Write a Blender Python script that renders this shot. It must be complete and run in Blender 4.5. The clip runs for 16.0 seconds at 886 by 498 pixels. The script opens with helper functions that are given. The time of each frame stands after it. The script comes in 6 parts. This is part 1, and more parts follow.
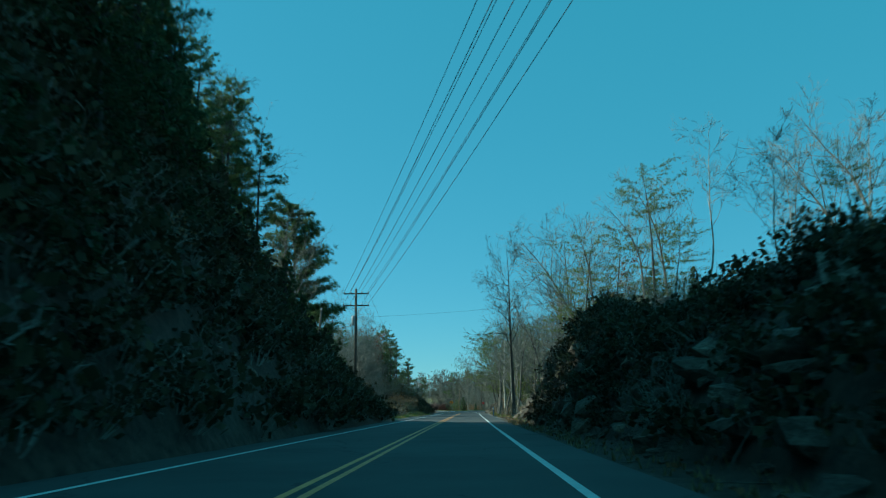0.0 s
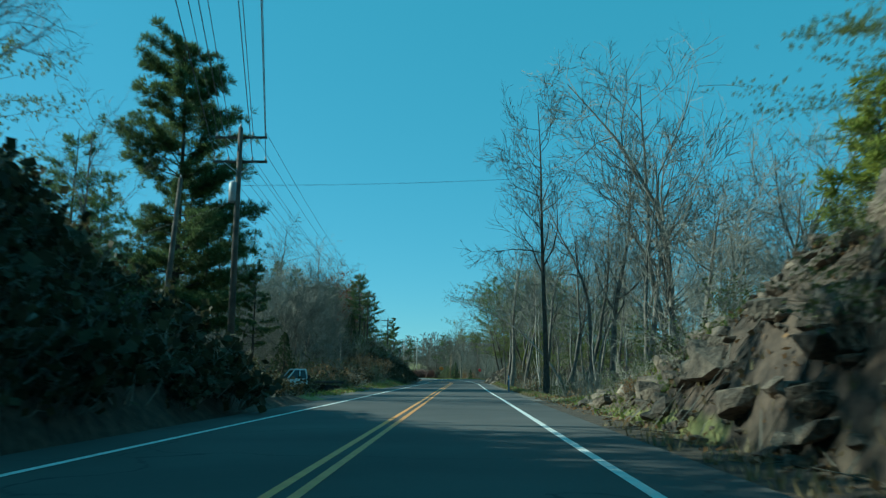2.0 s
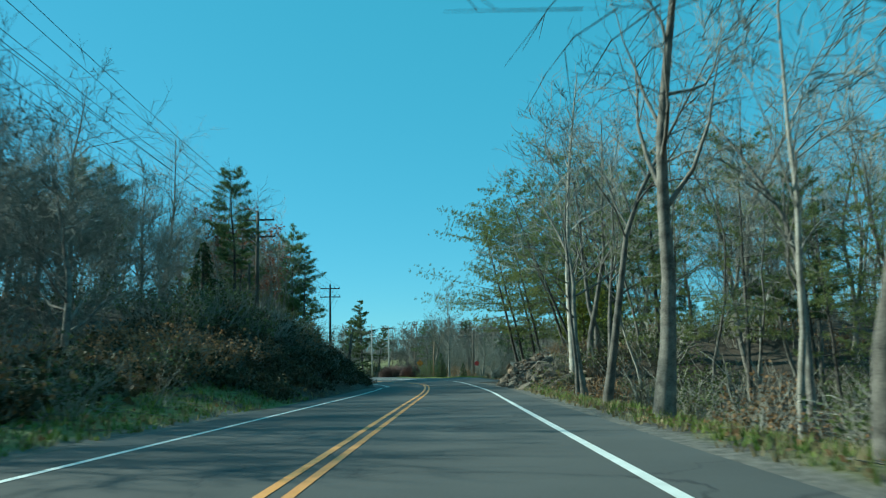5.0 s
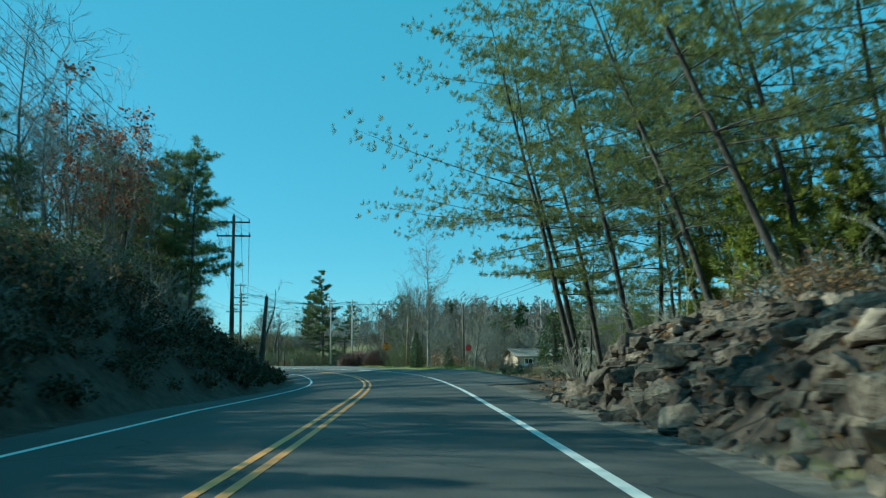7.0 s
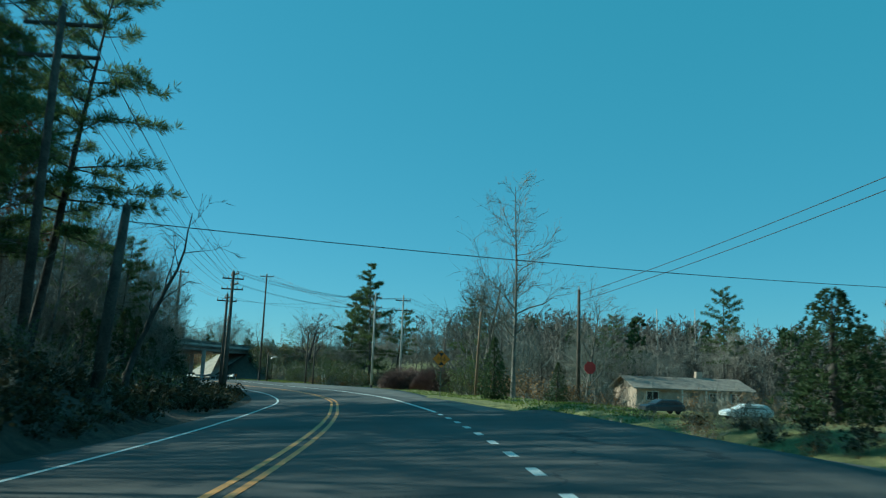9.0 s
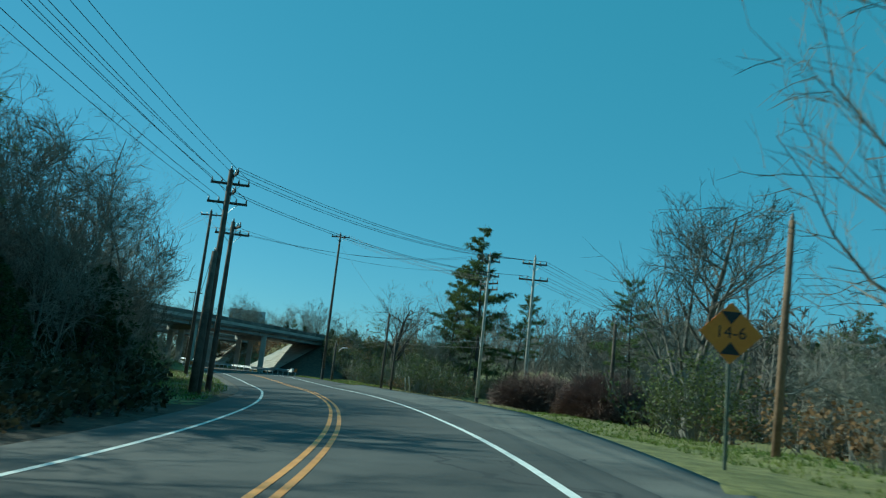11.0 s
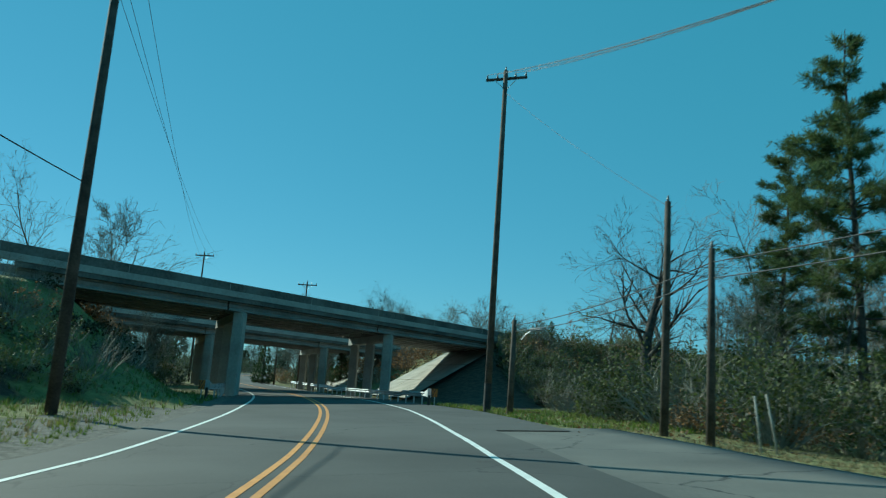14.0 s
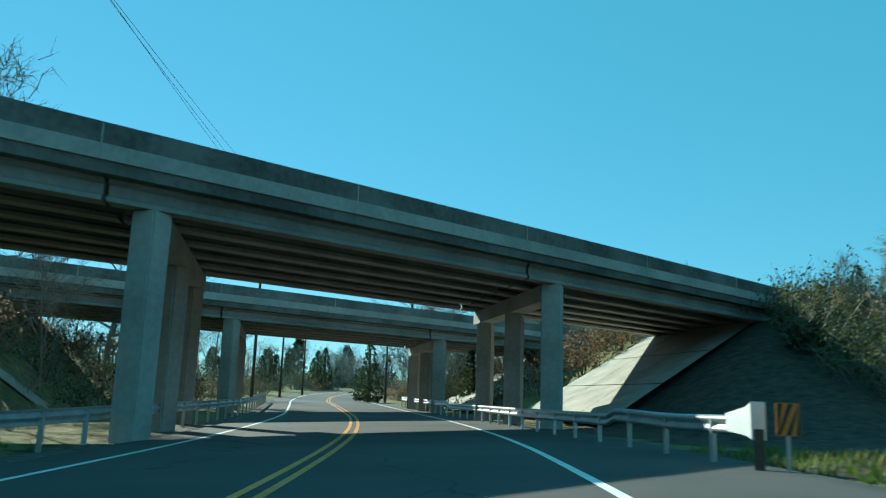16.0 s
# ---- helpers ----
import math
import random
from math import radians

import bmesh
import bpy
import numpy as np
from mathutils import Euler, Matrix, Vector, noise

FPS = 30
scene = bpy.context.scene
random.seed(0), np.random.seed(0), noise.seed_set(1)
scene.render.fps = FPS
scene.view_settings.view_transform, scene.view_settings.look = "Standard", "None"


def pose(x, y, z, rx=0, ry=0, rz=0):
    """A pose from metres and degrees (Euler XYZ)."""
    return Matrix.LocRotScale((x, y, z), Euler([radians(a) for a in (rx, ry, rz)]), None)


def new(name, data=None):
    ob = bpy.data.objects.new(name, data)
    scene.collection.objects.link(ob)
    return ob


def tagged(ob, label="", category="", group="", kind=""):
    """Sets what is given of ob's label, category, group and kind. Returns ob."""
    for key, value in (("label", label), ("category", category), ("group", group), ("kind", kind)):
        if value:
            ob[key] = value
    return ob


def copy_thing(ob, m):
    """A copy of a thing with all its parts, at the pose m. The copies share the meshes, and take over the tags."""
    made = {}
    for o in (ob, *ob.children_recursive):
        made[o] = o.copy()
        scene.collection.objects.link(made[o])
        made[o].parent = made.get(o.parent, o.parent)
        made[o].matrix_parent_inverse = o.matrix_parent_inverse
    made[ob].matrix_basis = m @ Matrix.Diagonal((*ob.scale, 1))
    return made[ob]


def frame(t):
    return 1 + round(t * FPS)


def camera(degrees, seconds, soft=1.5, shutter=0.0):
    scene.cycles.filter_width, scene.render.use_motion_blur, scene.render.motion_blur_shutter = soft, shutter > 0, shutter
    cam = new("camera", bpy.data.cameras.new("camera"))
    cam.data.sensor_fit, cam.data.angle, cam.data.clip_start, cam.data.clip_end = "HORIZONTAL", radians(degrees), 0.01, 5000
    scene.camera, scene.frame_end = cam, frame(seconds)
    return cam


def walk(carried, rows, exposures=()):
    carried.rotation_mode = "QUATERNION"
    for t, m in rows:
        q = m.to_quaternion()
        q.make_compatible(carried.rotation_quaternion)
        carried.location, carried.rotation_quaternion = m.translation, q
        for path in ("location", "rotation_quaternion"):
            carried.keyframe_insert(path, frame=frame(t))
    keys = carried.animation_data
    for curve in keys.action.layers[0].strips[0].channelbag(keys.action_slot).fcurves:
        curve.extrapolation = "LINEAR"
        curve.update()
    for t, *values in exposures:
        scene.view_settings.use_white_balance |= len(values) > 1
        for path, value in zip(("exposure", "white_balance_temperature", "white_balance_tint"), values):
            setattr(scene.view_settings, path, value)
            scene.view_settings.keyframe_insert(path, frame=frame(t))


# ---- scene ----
cam = camera(58.9, 16.0, soft=1.2, shutter=0.2)
PATH = [
    (0.0, 0.13, 0.00, 1.000, 1.74, 11.47, 0.65),
    (0.5, -0.07, 10.37, 1.010, 1.07, 10.94, 1.88),
    (1.0, -0.32, 20.73, 1.050, 1.09, 10.53, 1.20),
    (1.5, -0.26, 31.01, 1.108, 1.27, 10.22, 0.17),
    (2.0, -0.27, 41.19, 1.101, 1.13, 9.13, -0.40),
    (2.5, -0.28, 51.33, 1.091, 1.31, 7.79, 0.33),
    (3.0, -0.17, 61.50, 1.077, 1.43, 8.40, -0.12),
    (3.5, -0.14, 71.72, 1.060, 1.02, 8.45, -0.33),
    (4.0, -0.03, 81.93, 1.049, 1.18, 9.15, -0.52),
    (4.2, -0.05, 86.01, 1.045, 1.07, 9.24, 0.61),
    (6.3, 0.46, 127.94, 1.081, -1.00, 8.14, 0.65),
    (6.5, 0.55, 131.87, 1.082, -0.99, 8.12, -0.10),
    (7.0, 0.59, 141.71, 1.084, -0.87, 8.01, 0.79),
    (7.5, 0.43, 151.54, 1.087, -0.95, 7.97, -0.12),
    (8.0, 0.24, 161.30, 1.094, 0.46, 9.39, -0.49),
    (8.5, -0.02, 170.95, 1.104, 2.08, 10.23, -1.95),
    (8.7, -0.14, 174.80, 1.108, 2.94, 9.78, -1.93),
    (10.8, -5.72, 213.43, 1.156, 11.00, 9.40, -6.29),
    (11.0, -6.50, 216.95, 1.150, 11.87, 9.84, -6.01),
    (11.5, -8.65, 225.64, 1.133, 13.96, 9.97, -5.93),
    (12.0, -11.06, 234.14, 1.113, 15.37, 10.51, -4.85),
    (12.5, -13.86, 242.40, 1.085, 17.60, 10.47, -5.36),
    (13.0, -16.90, 250.57, 1.067, 19.80, 10.40, -5.93),
    (13.5, -20.19, 258.51, 1.055, 22.46, 10.62, -6.13),
    (14.0, -23.74, 266.29, 1.052, 25.55, 10.38, -3.90),
    (14.5, -27.74, 273.84, 1.068, 28.00, 10.10, -3.23),
    (15.0, -31.98, 281.17, 1.093, 30.37, 10.11, -4.15),
    (15.5, -36.33, 288.29, 1.109, 33.22, 10.47, -4.27),
    (16.0, -40.89, 295.20, 1.129, 36.39, 10.83, -1.88),
]
EXPOSURES = [
    (0.0, 0.24, 5600, -19), (1.5, 0.24, 5600, -19), (3.0, 0.46, 5600, -19), (6.5, 0.54, 5700, -19), (7.5, 0.46, 5700, -19),
    (8.5, 0.17, 5600, -19), (11.0, 0.02, 5650, -19), (13.0, 0.02, 5700, -18), (15.0, 0.16, 5800, -17), (16.0, 0.60, 5900, -13),
]
walk(cam, [(t, pose(x, y, z, 90 + pitch, roll, yaw)) for t, x, y, z, yaw, pitch, roll in PATH], EXPOSURES)

# ---------------------------------------------------------------- light
SUN_LEFT, SUN_UP = 79.0, 30.0          # degrees left of +y, degrees above the horizon
world = bpy.data.worlds.new("sky_world")
scene.world = world
world.use_nodes = True
wn = world.node_tree.nodes
sky = wn.new("ShaderNodeTexSky")
sky.sky_type = "NISHITA"
sky.sun_disc = False
sky.sun_elevation = radians(SUN_UP)
sky.sun_rotation = radians(-SUN_LEFT)
sky.air_density, sky.dust_density, sky.ozone_density = 1.0, 0.0, 4.0
sky.altitude = 1200
even = wn.new("ShaderNodeMixRGB")
even.inputs[0].default_value = 0.5
even.inputs[2].default_value = (0.85, 4.5, 6.05, 1)
wn["Background"].inputs[1].default_value = 0.09
world.node_tree.links.new(sky.outputs[0], even.inputs[1])
world.node_tree.links.new(even.outputs[0], wn["Background"].inputs[0])
sun_data = bpy.data.lights.new("sun", "SUN")
sun_data.energy, sun_data.angle, sun_data.color = 5.0, radians(0.53), (1.0, 0.93, 0.82)
sun = new("sun", sun_data)
a, e = radians(SUN_LEFT), radians(SUN_UP)
sun_dir = Vector((-math.sin(a) * math.cos(e), math.cos(a) * math.cos(e), math.sin(e)))
sun.matrix_basis = Matrix.Translation((-60, 40, 90)) @ sun_dir.to_track_quat("Z", "Y").to_matrix().to_4x4()


# ---------------------------------------------------------------- materials
def mk(name, c1, c2, scale=4.0, rough=0.85, bump=0.25, metal=0.0, fine=8.0, vary=0.12, c3=None, dist=0.02, glow=0.0):
    """A procedural surface: two colours by a coarse noise, a finer grain over it, bump, and a change from piece to piece."""
    m = bpy.data.materials.new(name)
    m.use_nodes = True
    nt = m.node_tree
    n, l = nt.nodes, nt.links
    b = n["Principled BSDF"]
    b.inputs["Roughness"].default_value = rough
    b.inputs["Metallic"].default_value = metal
    co = n.new("ShaderNodeTexCoord")
    a1 = n.new("ShaderNodeTexNoise")
    a1.inputs["Scale"].default_value, a1.inputs["Detail"].default_value = scale, 5
    a2 = n.new("ShaderNodeTexNoise")
    a2.inputs["Scale"].default_value, a2.inputs["Detail"].default_value = scale * fine, 4
    ramp = n.new("ShaderNodeValToRGB")
    ramp.color_ramp.elements[0].position, ramp.color_ramp.elements[1].position = 0.32, 0.68
    ramp.color_ramp.elements[0].color, ramp.color_ramp.elements[1].color = (*c1, 1), (*c2, 1)
    if c3:
        el = ramp.color_ramp.elements.new(0.5)
        el.color = (*c3, 1)
    mixv = n.new("ShaderNodeMath")
    mixv.operation = "MULTIPLY_ADD"
    mixv.inputs[1].default_value = 0.45
    l.new(co.outputs["Object"], a1.inputs["Vector"])
    l.new(co.outputs["Object"], a2.inputs["Vector"])
    l.new(a2.outputs["Fac"], mixv.inputs[0])
    sub = n.new("ShaderNodeMath")
    sub.operation = "SUBTRACT"
    sub.inputs[1].default_value = 0.225
    l.new(a1.outputs["Fac"], sub.inputs[0])
    l.new(sub.outputs[0], mixv.inputs[2])
    l.new(mixv.outputs[0], ramp.inputs[0])
    hsv = n.new("ShaderNodeHueSaturation")
    info = n.new("ShaderNodeObjectInfo")
    mul = n.new("ShaderNodeMath")
    mul.operation = "MULTIPLY_ADD"
    mul.inputs[1].default_value, mul.inputs[2].default_value = 2 * vary, 1 - vary
    l.new(info.outputs["Random"], mul.inputs[0])
    l.new(mul.outputs[0], hsv.inputs["Value"])
    l.new(ramp.outputs[0], hsv.inputs["Color"])
    l.new(hsv.outputs[0], b.inputs["Base Color"])
    if bump:
        bp = n.new("ShaderNodeBump")
        bp.inputs["Strength"].default_value, bp.inputs["Distance"].default_value = bump, dist
        l.new(a2.outputs["Fac"], bp.inputs["Height"])
        l.new(bp.outputs[0], b.inputs["Normal"])
    return m


def leafy(name, c1, c2, scale=1.2, through_light=0.35, vary=0.2):
    """Foliage: a rough leaf that lets part of the light through."""
    m = mk(name, c1, c2, scale, 0.65, 0.0, vary=vary)
    n, l = m.node_tree.nodes, m.node_tree.links
    b, out = n["Principled BSDF"], n["Material Output"]
    b.inputs["Specular IOR Level"].default_value = 0.25
    tr, mix = n.new("ShaderNodeBsdfTranslucent"), n.new("ShaderNodeMixShader")
    col = b.inputs["Base Color"].links[0].from_socket
    isl = n.new("ShaderNodeNewGeometry")
    val = n.new("ShaderNodeHueSaturation")
    mul = n.new("ShaderNodeMath")
    mul.operation = "MULTIPLY_ADD"
    mul.inputs[1].default_value, mul.inputs[2].default_value = 0.8, 0.6
    l.new(isl.outputs["Random Per Island"], mul.inputs[0])
    l.new(mul.outputs[0], val.inputs["Value"])
    l.new(col, val.inputs["Color"])
    l.new(val.outputs[0], b.inputs["Base Color"])
    l.new(val.outputs[0], tr.inputs["Color"])
    mix.inputs[0].default_value = through_light
    l.new(b.outputs[0], mix.inputs[1])
    l.new(tr.outputs[0], mix.inputs[2])
    l.new(mix.outputs[0], out.inputs["Surface"])
    return m


M_WHITE = mk("white_road_paint", (0.62, 0.63, 0.6), (0.78, 0.78, 0.75), 3, 0.6, 0.2, fine=14)
M_YELLOW = mk("yellow_road_paint", (0.60, 0.25, 0.055), (0.75, 0.34, 0.085), 3, 0.6, 0.2, fine=14)
M_ROCK = mk("rock", (0.055, 0.043, 0.032), (0.27, 0.215, 0.16), 1.1, 0.92, 1.0, c3=(0.145, 0.115, 0.086), fine=9, vary=0.4, dist=0.09)
M_BARK = mk("bark_grey_brown", (0.072, 0.065, 0.056), (0.215, 0.195, 0.168), 3, 0.95, 0.7, vary=0.25)
M_BARKPALE = mk("bark_pale", (0.20, 0.18, 0.15), (0.42, 0.39, 0.34), 2.2, 0.9, 0.5, vary=0.2)
M_BARKPINE = mk("bark_pine", (0.033, 0.029, 0.025), (0.092, 0.080, 0.067), 4, 0.95, 0.8, vary=0.2)
M_TWIG = mk("twigs", (0.118, 0.113, 0.092), (0.268, 0.257, 0.216), 1.5, 0.9, 0.0, vary=0.3)
M_TWIGRED = mk("twigs_reddish", (0.10, 0.062, 0.054), (0.20, 0.125, 0.108), 1.5, 0.9, 0.0, vary=0.25)
M_NEEDLE = leafy("pine_needles", (0.07, 0.11, 0.045), (0.14, 0.18, 0.065), 0.8, 0.45)
M_NEEDLEY = leafy("pine_needles_yellowish", (0.10, 0.135, 0.047), (0.21, 0.225, 0.082), 0.7, 0.5)
M_YOUNG = leafy("young_yellow_green_needles", (0.15, 0.19, 0.035), (0.30, 0.32, 0.07), 0.8, 0.5)
M_CEDAR = leafy("cedar_leaves", (0.03, 0.06, 0.028), (0.075, 0.10, 0.042), 1.5)
M_BRUSH = leafy("brush_leaves", (0.055, 0.075, 0.026), (0.13, 0.145, 0.05), 1.0)
M_BRAMBLE = leafy("bramble_leaves", (0.026, 0.030, 0.014), (0.075, 0.062, 0.032), 0.6)
M_DRYLEAF = leafy("dry_brown_leaves", (0.15, 0.085, 0.04), (0.28, 0.17, 0.085), 1.0)
M_REDLEAF = leafy("reddish_oak_leaves", (0.14, 0.05, 0.03), (0.26, 0.10, 0.05), 1.0)
M_GRASS = leafy("grass_blades", (0.10, 0.16, 0.03), (0.22, 0.25, 0.06), 0.6)
M_DRYGRASS = leafy("dry_grass_blades", (0.20, 0.16, 0.08), (0.34, 0.28, 0.15), 0.6)
M_POLE = mk("weathered_pole_wood", (0.05, 0.04, 0.032), (0.125, 0.10, 0.08), 2, 0.9, 0.4, vary=0.2)
M_POLEPALE = mk("pale_pole_wood", (0.30, 0.28, 0.25), (0.46, 0.44, 0.40), 2, 0.85, 0.3, vary=0.1)
M_POLEBROWN = mk("brown_pole_wood", (0.15, 0.095, 0.06), (0.27, 0.18, 0.115), 2, 0.9, 0.4, vary=0.1)
M_TAR = mk("black_pole_wrap", (0.015, 0.015, 0.015), (0.04, 0.04, 0.04), 3, 0.7, 0.2)
M_STEEL = mk("galvanised_steel", (0.42, 0.44, 0.46), (0.60, 0.62, 0.63), 2, 0.45, 0.1, metal=0.75)
M_CONC = mk("bridge_concrete", (0.28, 0.27, 0.245), (0.42, 0.41, 0.375), 0.5, 0.9, 0.35, fine=12, dist=0.01)
# stain tone lowered further: the parapets' shaded side is put into the colour
M_CONCSTAINSHADE = mk("stained_shaded_concrete", (0.085, 0.082, 0.073), (0.20, 0.193, 0.175), 0.6, 0.92, 0.35, fine=10, dist=0.01)
M_PAVING = mk("slope_paving", (0.30, 0.285, 0.25), (0.44, 0.42, 0.37), 0.7, 0.9, 0.3, fine=10, dist=0.01)
M_GIRDER = mk("girder_concrete", (0.22, 0.215, 0.195), (0.33, 0.32, 0.295), 0.6, 0.9, 0.25, fine=10, dist=0.01)
M_WIRE = mk("cable_black", (0.02, 0.02, 0.022), (0.05, 0.05, 0.055), 2, 0.6, 0.0)
M_GLASSINS = mk("grey_insulator", (0.16, 0.15, 0.15), (0.3, 0.29, 0.28), 4, 0.35, 0.0)
M_TRAFO = mk("grey_transformer_paint", (0.30, 0.31, 0.32), (0.40, 0.41, 0.42), 2, 0.5, 0.1)
M_SIGNY = mk("yellow_sign_sheet", (0.62, 0.19, 0.018), (0.70, 0.235, 0.025), 2, 0.45, 0.0)
M_BLACK = mk("black_paint", (0.012, 0.012, 0.012), (0.03, 0.03, 0.03), 3, 0.5, 0.0)
M_RED = mk("red_sign_sheet", (0.42, 0.02, 0.02), (0.5, 0.035, 0.03), 2, 0.45, 0.0)
M_SIGNBACK = mk("bare_sign_back", (0.34, 0.38, 0.41), (0.46, 0.5, 0.52), 1, 0.5, 0.05, metal=0.3)
M_POST = mk("green_steel_post", (0.06, 0.08, 0.06), (0.12, 0.14, 0.11), 3, 0.6, 0.1)
M_BLUEPOST = mk("blue_marker_plastic", (0.10, 0.22, 0.42), (0.2, 0.34, 0.55), 2, 0.5, 0.05)
M_CABWHITE = mk("faded_pale_blue_paint", (0.55, 0.62, 0.68), (0.68, 0.74, 0.78), 1.5, 0.45, 0.1)
M_RUST = mk("dark_rusted_steel", (0.025, 0.02, 0.018), (0.075, 0.05, 0.035), 3, 0.8, 0.4)
M_RUBBER = mk("tyre_rubber", (0.015, 0.015, 0.015), (0.035, 0.035, 0.035), 4, 0.85, 0.2)
M_BRICK = mk("pale_house_brick", (0.40, 0.29, 0.22), (0.55, 0.43, 0.34), 2, 0.9, 0.3)
M_ROOF = mk("brown_shingles", (0.16, 0.13, 0.105), (0.26, 0.22, 0.18), 1.5, 0.9, 0.4)
M_TRIM = mk("white_house_trim", (0.7, 0.7, 0.68), (0.8, 0.8, 0.78), 2, 0.6, 0.05)
M_CARDARK = mk("dark_car_paint", (0.03, 0.035, 0.045), (0.05, 0.055, 0.065), 1, 0.3, 0.0)
M_VAN = mk("white_van_paint", (0.7, 0.72, 0.73), (0.8, 0.81, 0.82), 1, 0.35, 0.0)
M_CHROME = mk("dull_chrome", (0.5, 0.5, 0.5), (0.65, 0.65, 0.65), 2, 0.25, 0.0, metal=0.9)

M_GLASS = bpy.data.materials.new("window_glass")
M_GLASS.use_nodes = True
g = M_GLASS.node_tree.nodes["Principled BSDF"]
g.inputs["Base Color"].default_value = (0.02, 0.025, 0.03, 1)
g.inputs["Roughness"].default_value = 0.06


def asphalt_material(name, c1, c2, worn):
    """Asphalt: stone grain, long wear streaks in the wheel paths and fine dark cracks."""
    m = mk(name, c1, c2, 0.35, 0.85, 0.15, fine=60, dist=0.004, vary=0.0)
    n, l = m.node_tree.nodes, m.node_tree.links
    b = n["Principled BSDF"]
    col = b.inputs["Base Color"].links[0].from_socket
    co = n.new("ShaderNodeTexCoord")
    vor = n.new("ShaderNodeTexVoronoi")
    vor.feature = "DISTANCE_TO_EDGE"
    vor.inputs["Scale"].default_value = 0.16
    warp = n.new("ShaderNodeTexNoise")
    warp.inputs["Scale"].default_value, warp.inputs["Detail"].default_value = 0.5, 6
    add = n.new("ShaderNodeVectorMath")
    add.operation = "MULTIPLY_ADD"
    add.inputs[1].default_value = (3, 3, 0)
    l.new(co.outputs["Object"], warp.inputs["Vector"])
    l.new(warp.outputs["Color"], add.inputs[0])
    l.new(co.outputs["Object"], add.inputs[2])
    l.new(add.outputs[0], vor.inputs["Vector"])
    crack = n.new("ShaderNodeMath")
    crack.operation = "LESS_THAN"
    crack.inputs[1].default_value = 0.004
    l.new(vor.outputs["Distance"], crack.inputs[0])
    patch = n.new("ShaderNodeTexNoise")
    patch.inputs["Scale"].default_value = 0.08
    l.new(co.outputs["Object"], patch.inputs["Vector"])
    rmp = n.new("ShaderNodeMapRange")
    rmp.inputs["From Min"].default_value, rmp.inputs["From Max"].default_value = 0.45, 0.62
    rmp.inputs["To Max"].default_value = worn
    l.new(patch.outputs["Fac"], rmp.inputs["Value"])
    mx = n.new("ShaderNodeMixRGB")
    mx.inputs[2].default_value = (0.13, 0.128, 0.12, 1)
    l.new(rmp.outputs[0], mx.inputs[0])
    l.new(col, mx.inputs[1])
    mc = n.new("ShaderNodeMixRGB")
    mc.inputs[2].default_value = (0.03, 0.03, 0.03, 1)
    l.new(crack.outputs[0], mc.inputs[0])
    l.new(mx.outputs[0], mc.inputs[1])
    l.new(mc.outputs[0], b.inputs["Base Color"])
    return m


M_ASPHALT = asphalt_material("asphalt", (0.042, 0.042, 0.040), (0.070, 0.069, 0.066), 0.25)
M_ASPHALTOLD = asphalt_material("old_grey_asphalt", (0.075, 0.073, 0.068), (0.15, 0.145, 0.13), 0.35)

# the ground: leaf litter, grass, gravel and rock, told apart by what grows where
M_GROUND = bpy.data.materials.new("ground")
M_GROUND.use_nodes = True


def ground_nodes():
    n, l = M_GROUND.node_tree.nodes, M_GROUND.node_tree.links
    b = n["Principled BSDF"]
    b.inputs["Roughness"].default_value = 0.95
    co = n.new("ShaderNodeTexCoord")

    def two(scale, c1, c2, lo=0.35, hi=0.65):
        t = n.new("ShaderNodeTexNoise")
        t.inputs["Scale"].default_value, t.inputs["Detail"].default_value = scale, 8
        t.inputs["Roughness"].default_value = 0.7
        r = n.new("ShaderNodeValToRGB")
        r.color_ramp.elements[0].position, r.color_ramp.elements[1].position = lo, hi
        r.color_ramp.elements[0].color, r.color_ramp.elements[1].color = (*c1, 1), (*c2, 1)
        l.new(co.outputs["Object"], t.inputs["Vector"])
        l.new(t.outputs["Fac"], r.inputs[0])
        return r.outputs[0], t.outputs["Fac"]

    # litter and rock tones are darkened to hold the deep shade of the cuts
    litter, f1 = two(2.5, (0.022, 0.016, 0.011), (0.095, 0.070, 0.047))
    grass, f2 = two(1.6, (0.10, 0.107, 0.033), (0.245, 0.228, 0.083))
    gravel, f3 = two(5.0, (0.07, 0.064, 0.055), (0.19, 0.17, 0.145))
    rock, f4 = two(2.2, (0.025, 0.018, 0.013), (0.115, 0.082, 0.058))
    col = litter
    for name, c in (("grassy", grass), ("gravelly", gravel), ("rocky_shaded", rock)):
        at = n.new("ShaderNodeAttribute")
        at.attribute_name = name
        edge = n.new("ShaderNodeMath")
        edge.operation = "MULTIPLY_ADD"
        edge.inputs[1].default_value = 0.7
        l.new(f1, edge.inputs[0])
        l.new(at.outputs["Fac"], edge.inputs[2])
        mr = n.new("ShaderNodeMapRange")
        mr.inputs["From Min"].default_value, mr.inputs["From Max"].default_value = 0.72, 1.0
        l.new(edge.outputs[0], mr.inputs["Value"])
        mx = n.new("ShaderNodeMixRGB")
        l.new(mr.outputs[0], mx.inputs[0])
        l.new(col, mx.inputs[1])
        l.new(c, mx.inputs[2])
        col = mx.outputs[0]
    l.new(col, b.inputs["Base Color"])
    bp = n.new("ShaderNodeBump")
    bp.inputs["Strength"].default_value, bp.inputs["Distance"].default_value = 0.8, 0.12
    l.new(f1, bp.inputs["Height"])
    l.new(bp.outputs[0], b.inputs["Normal"])


ground_nodes()


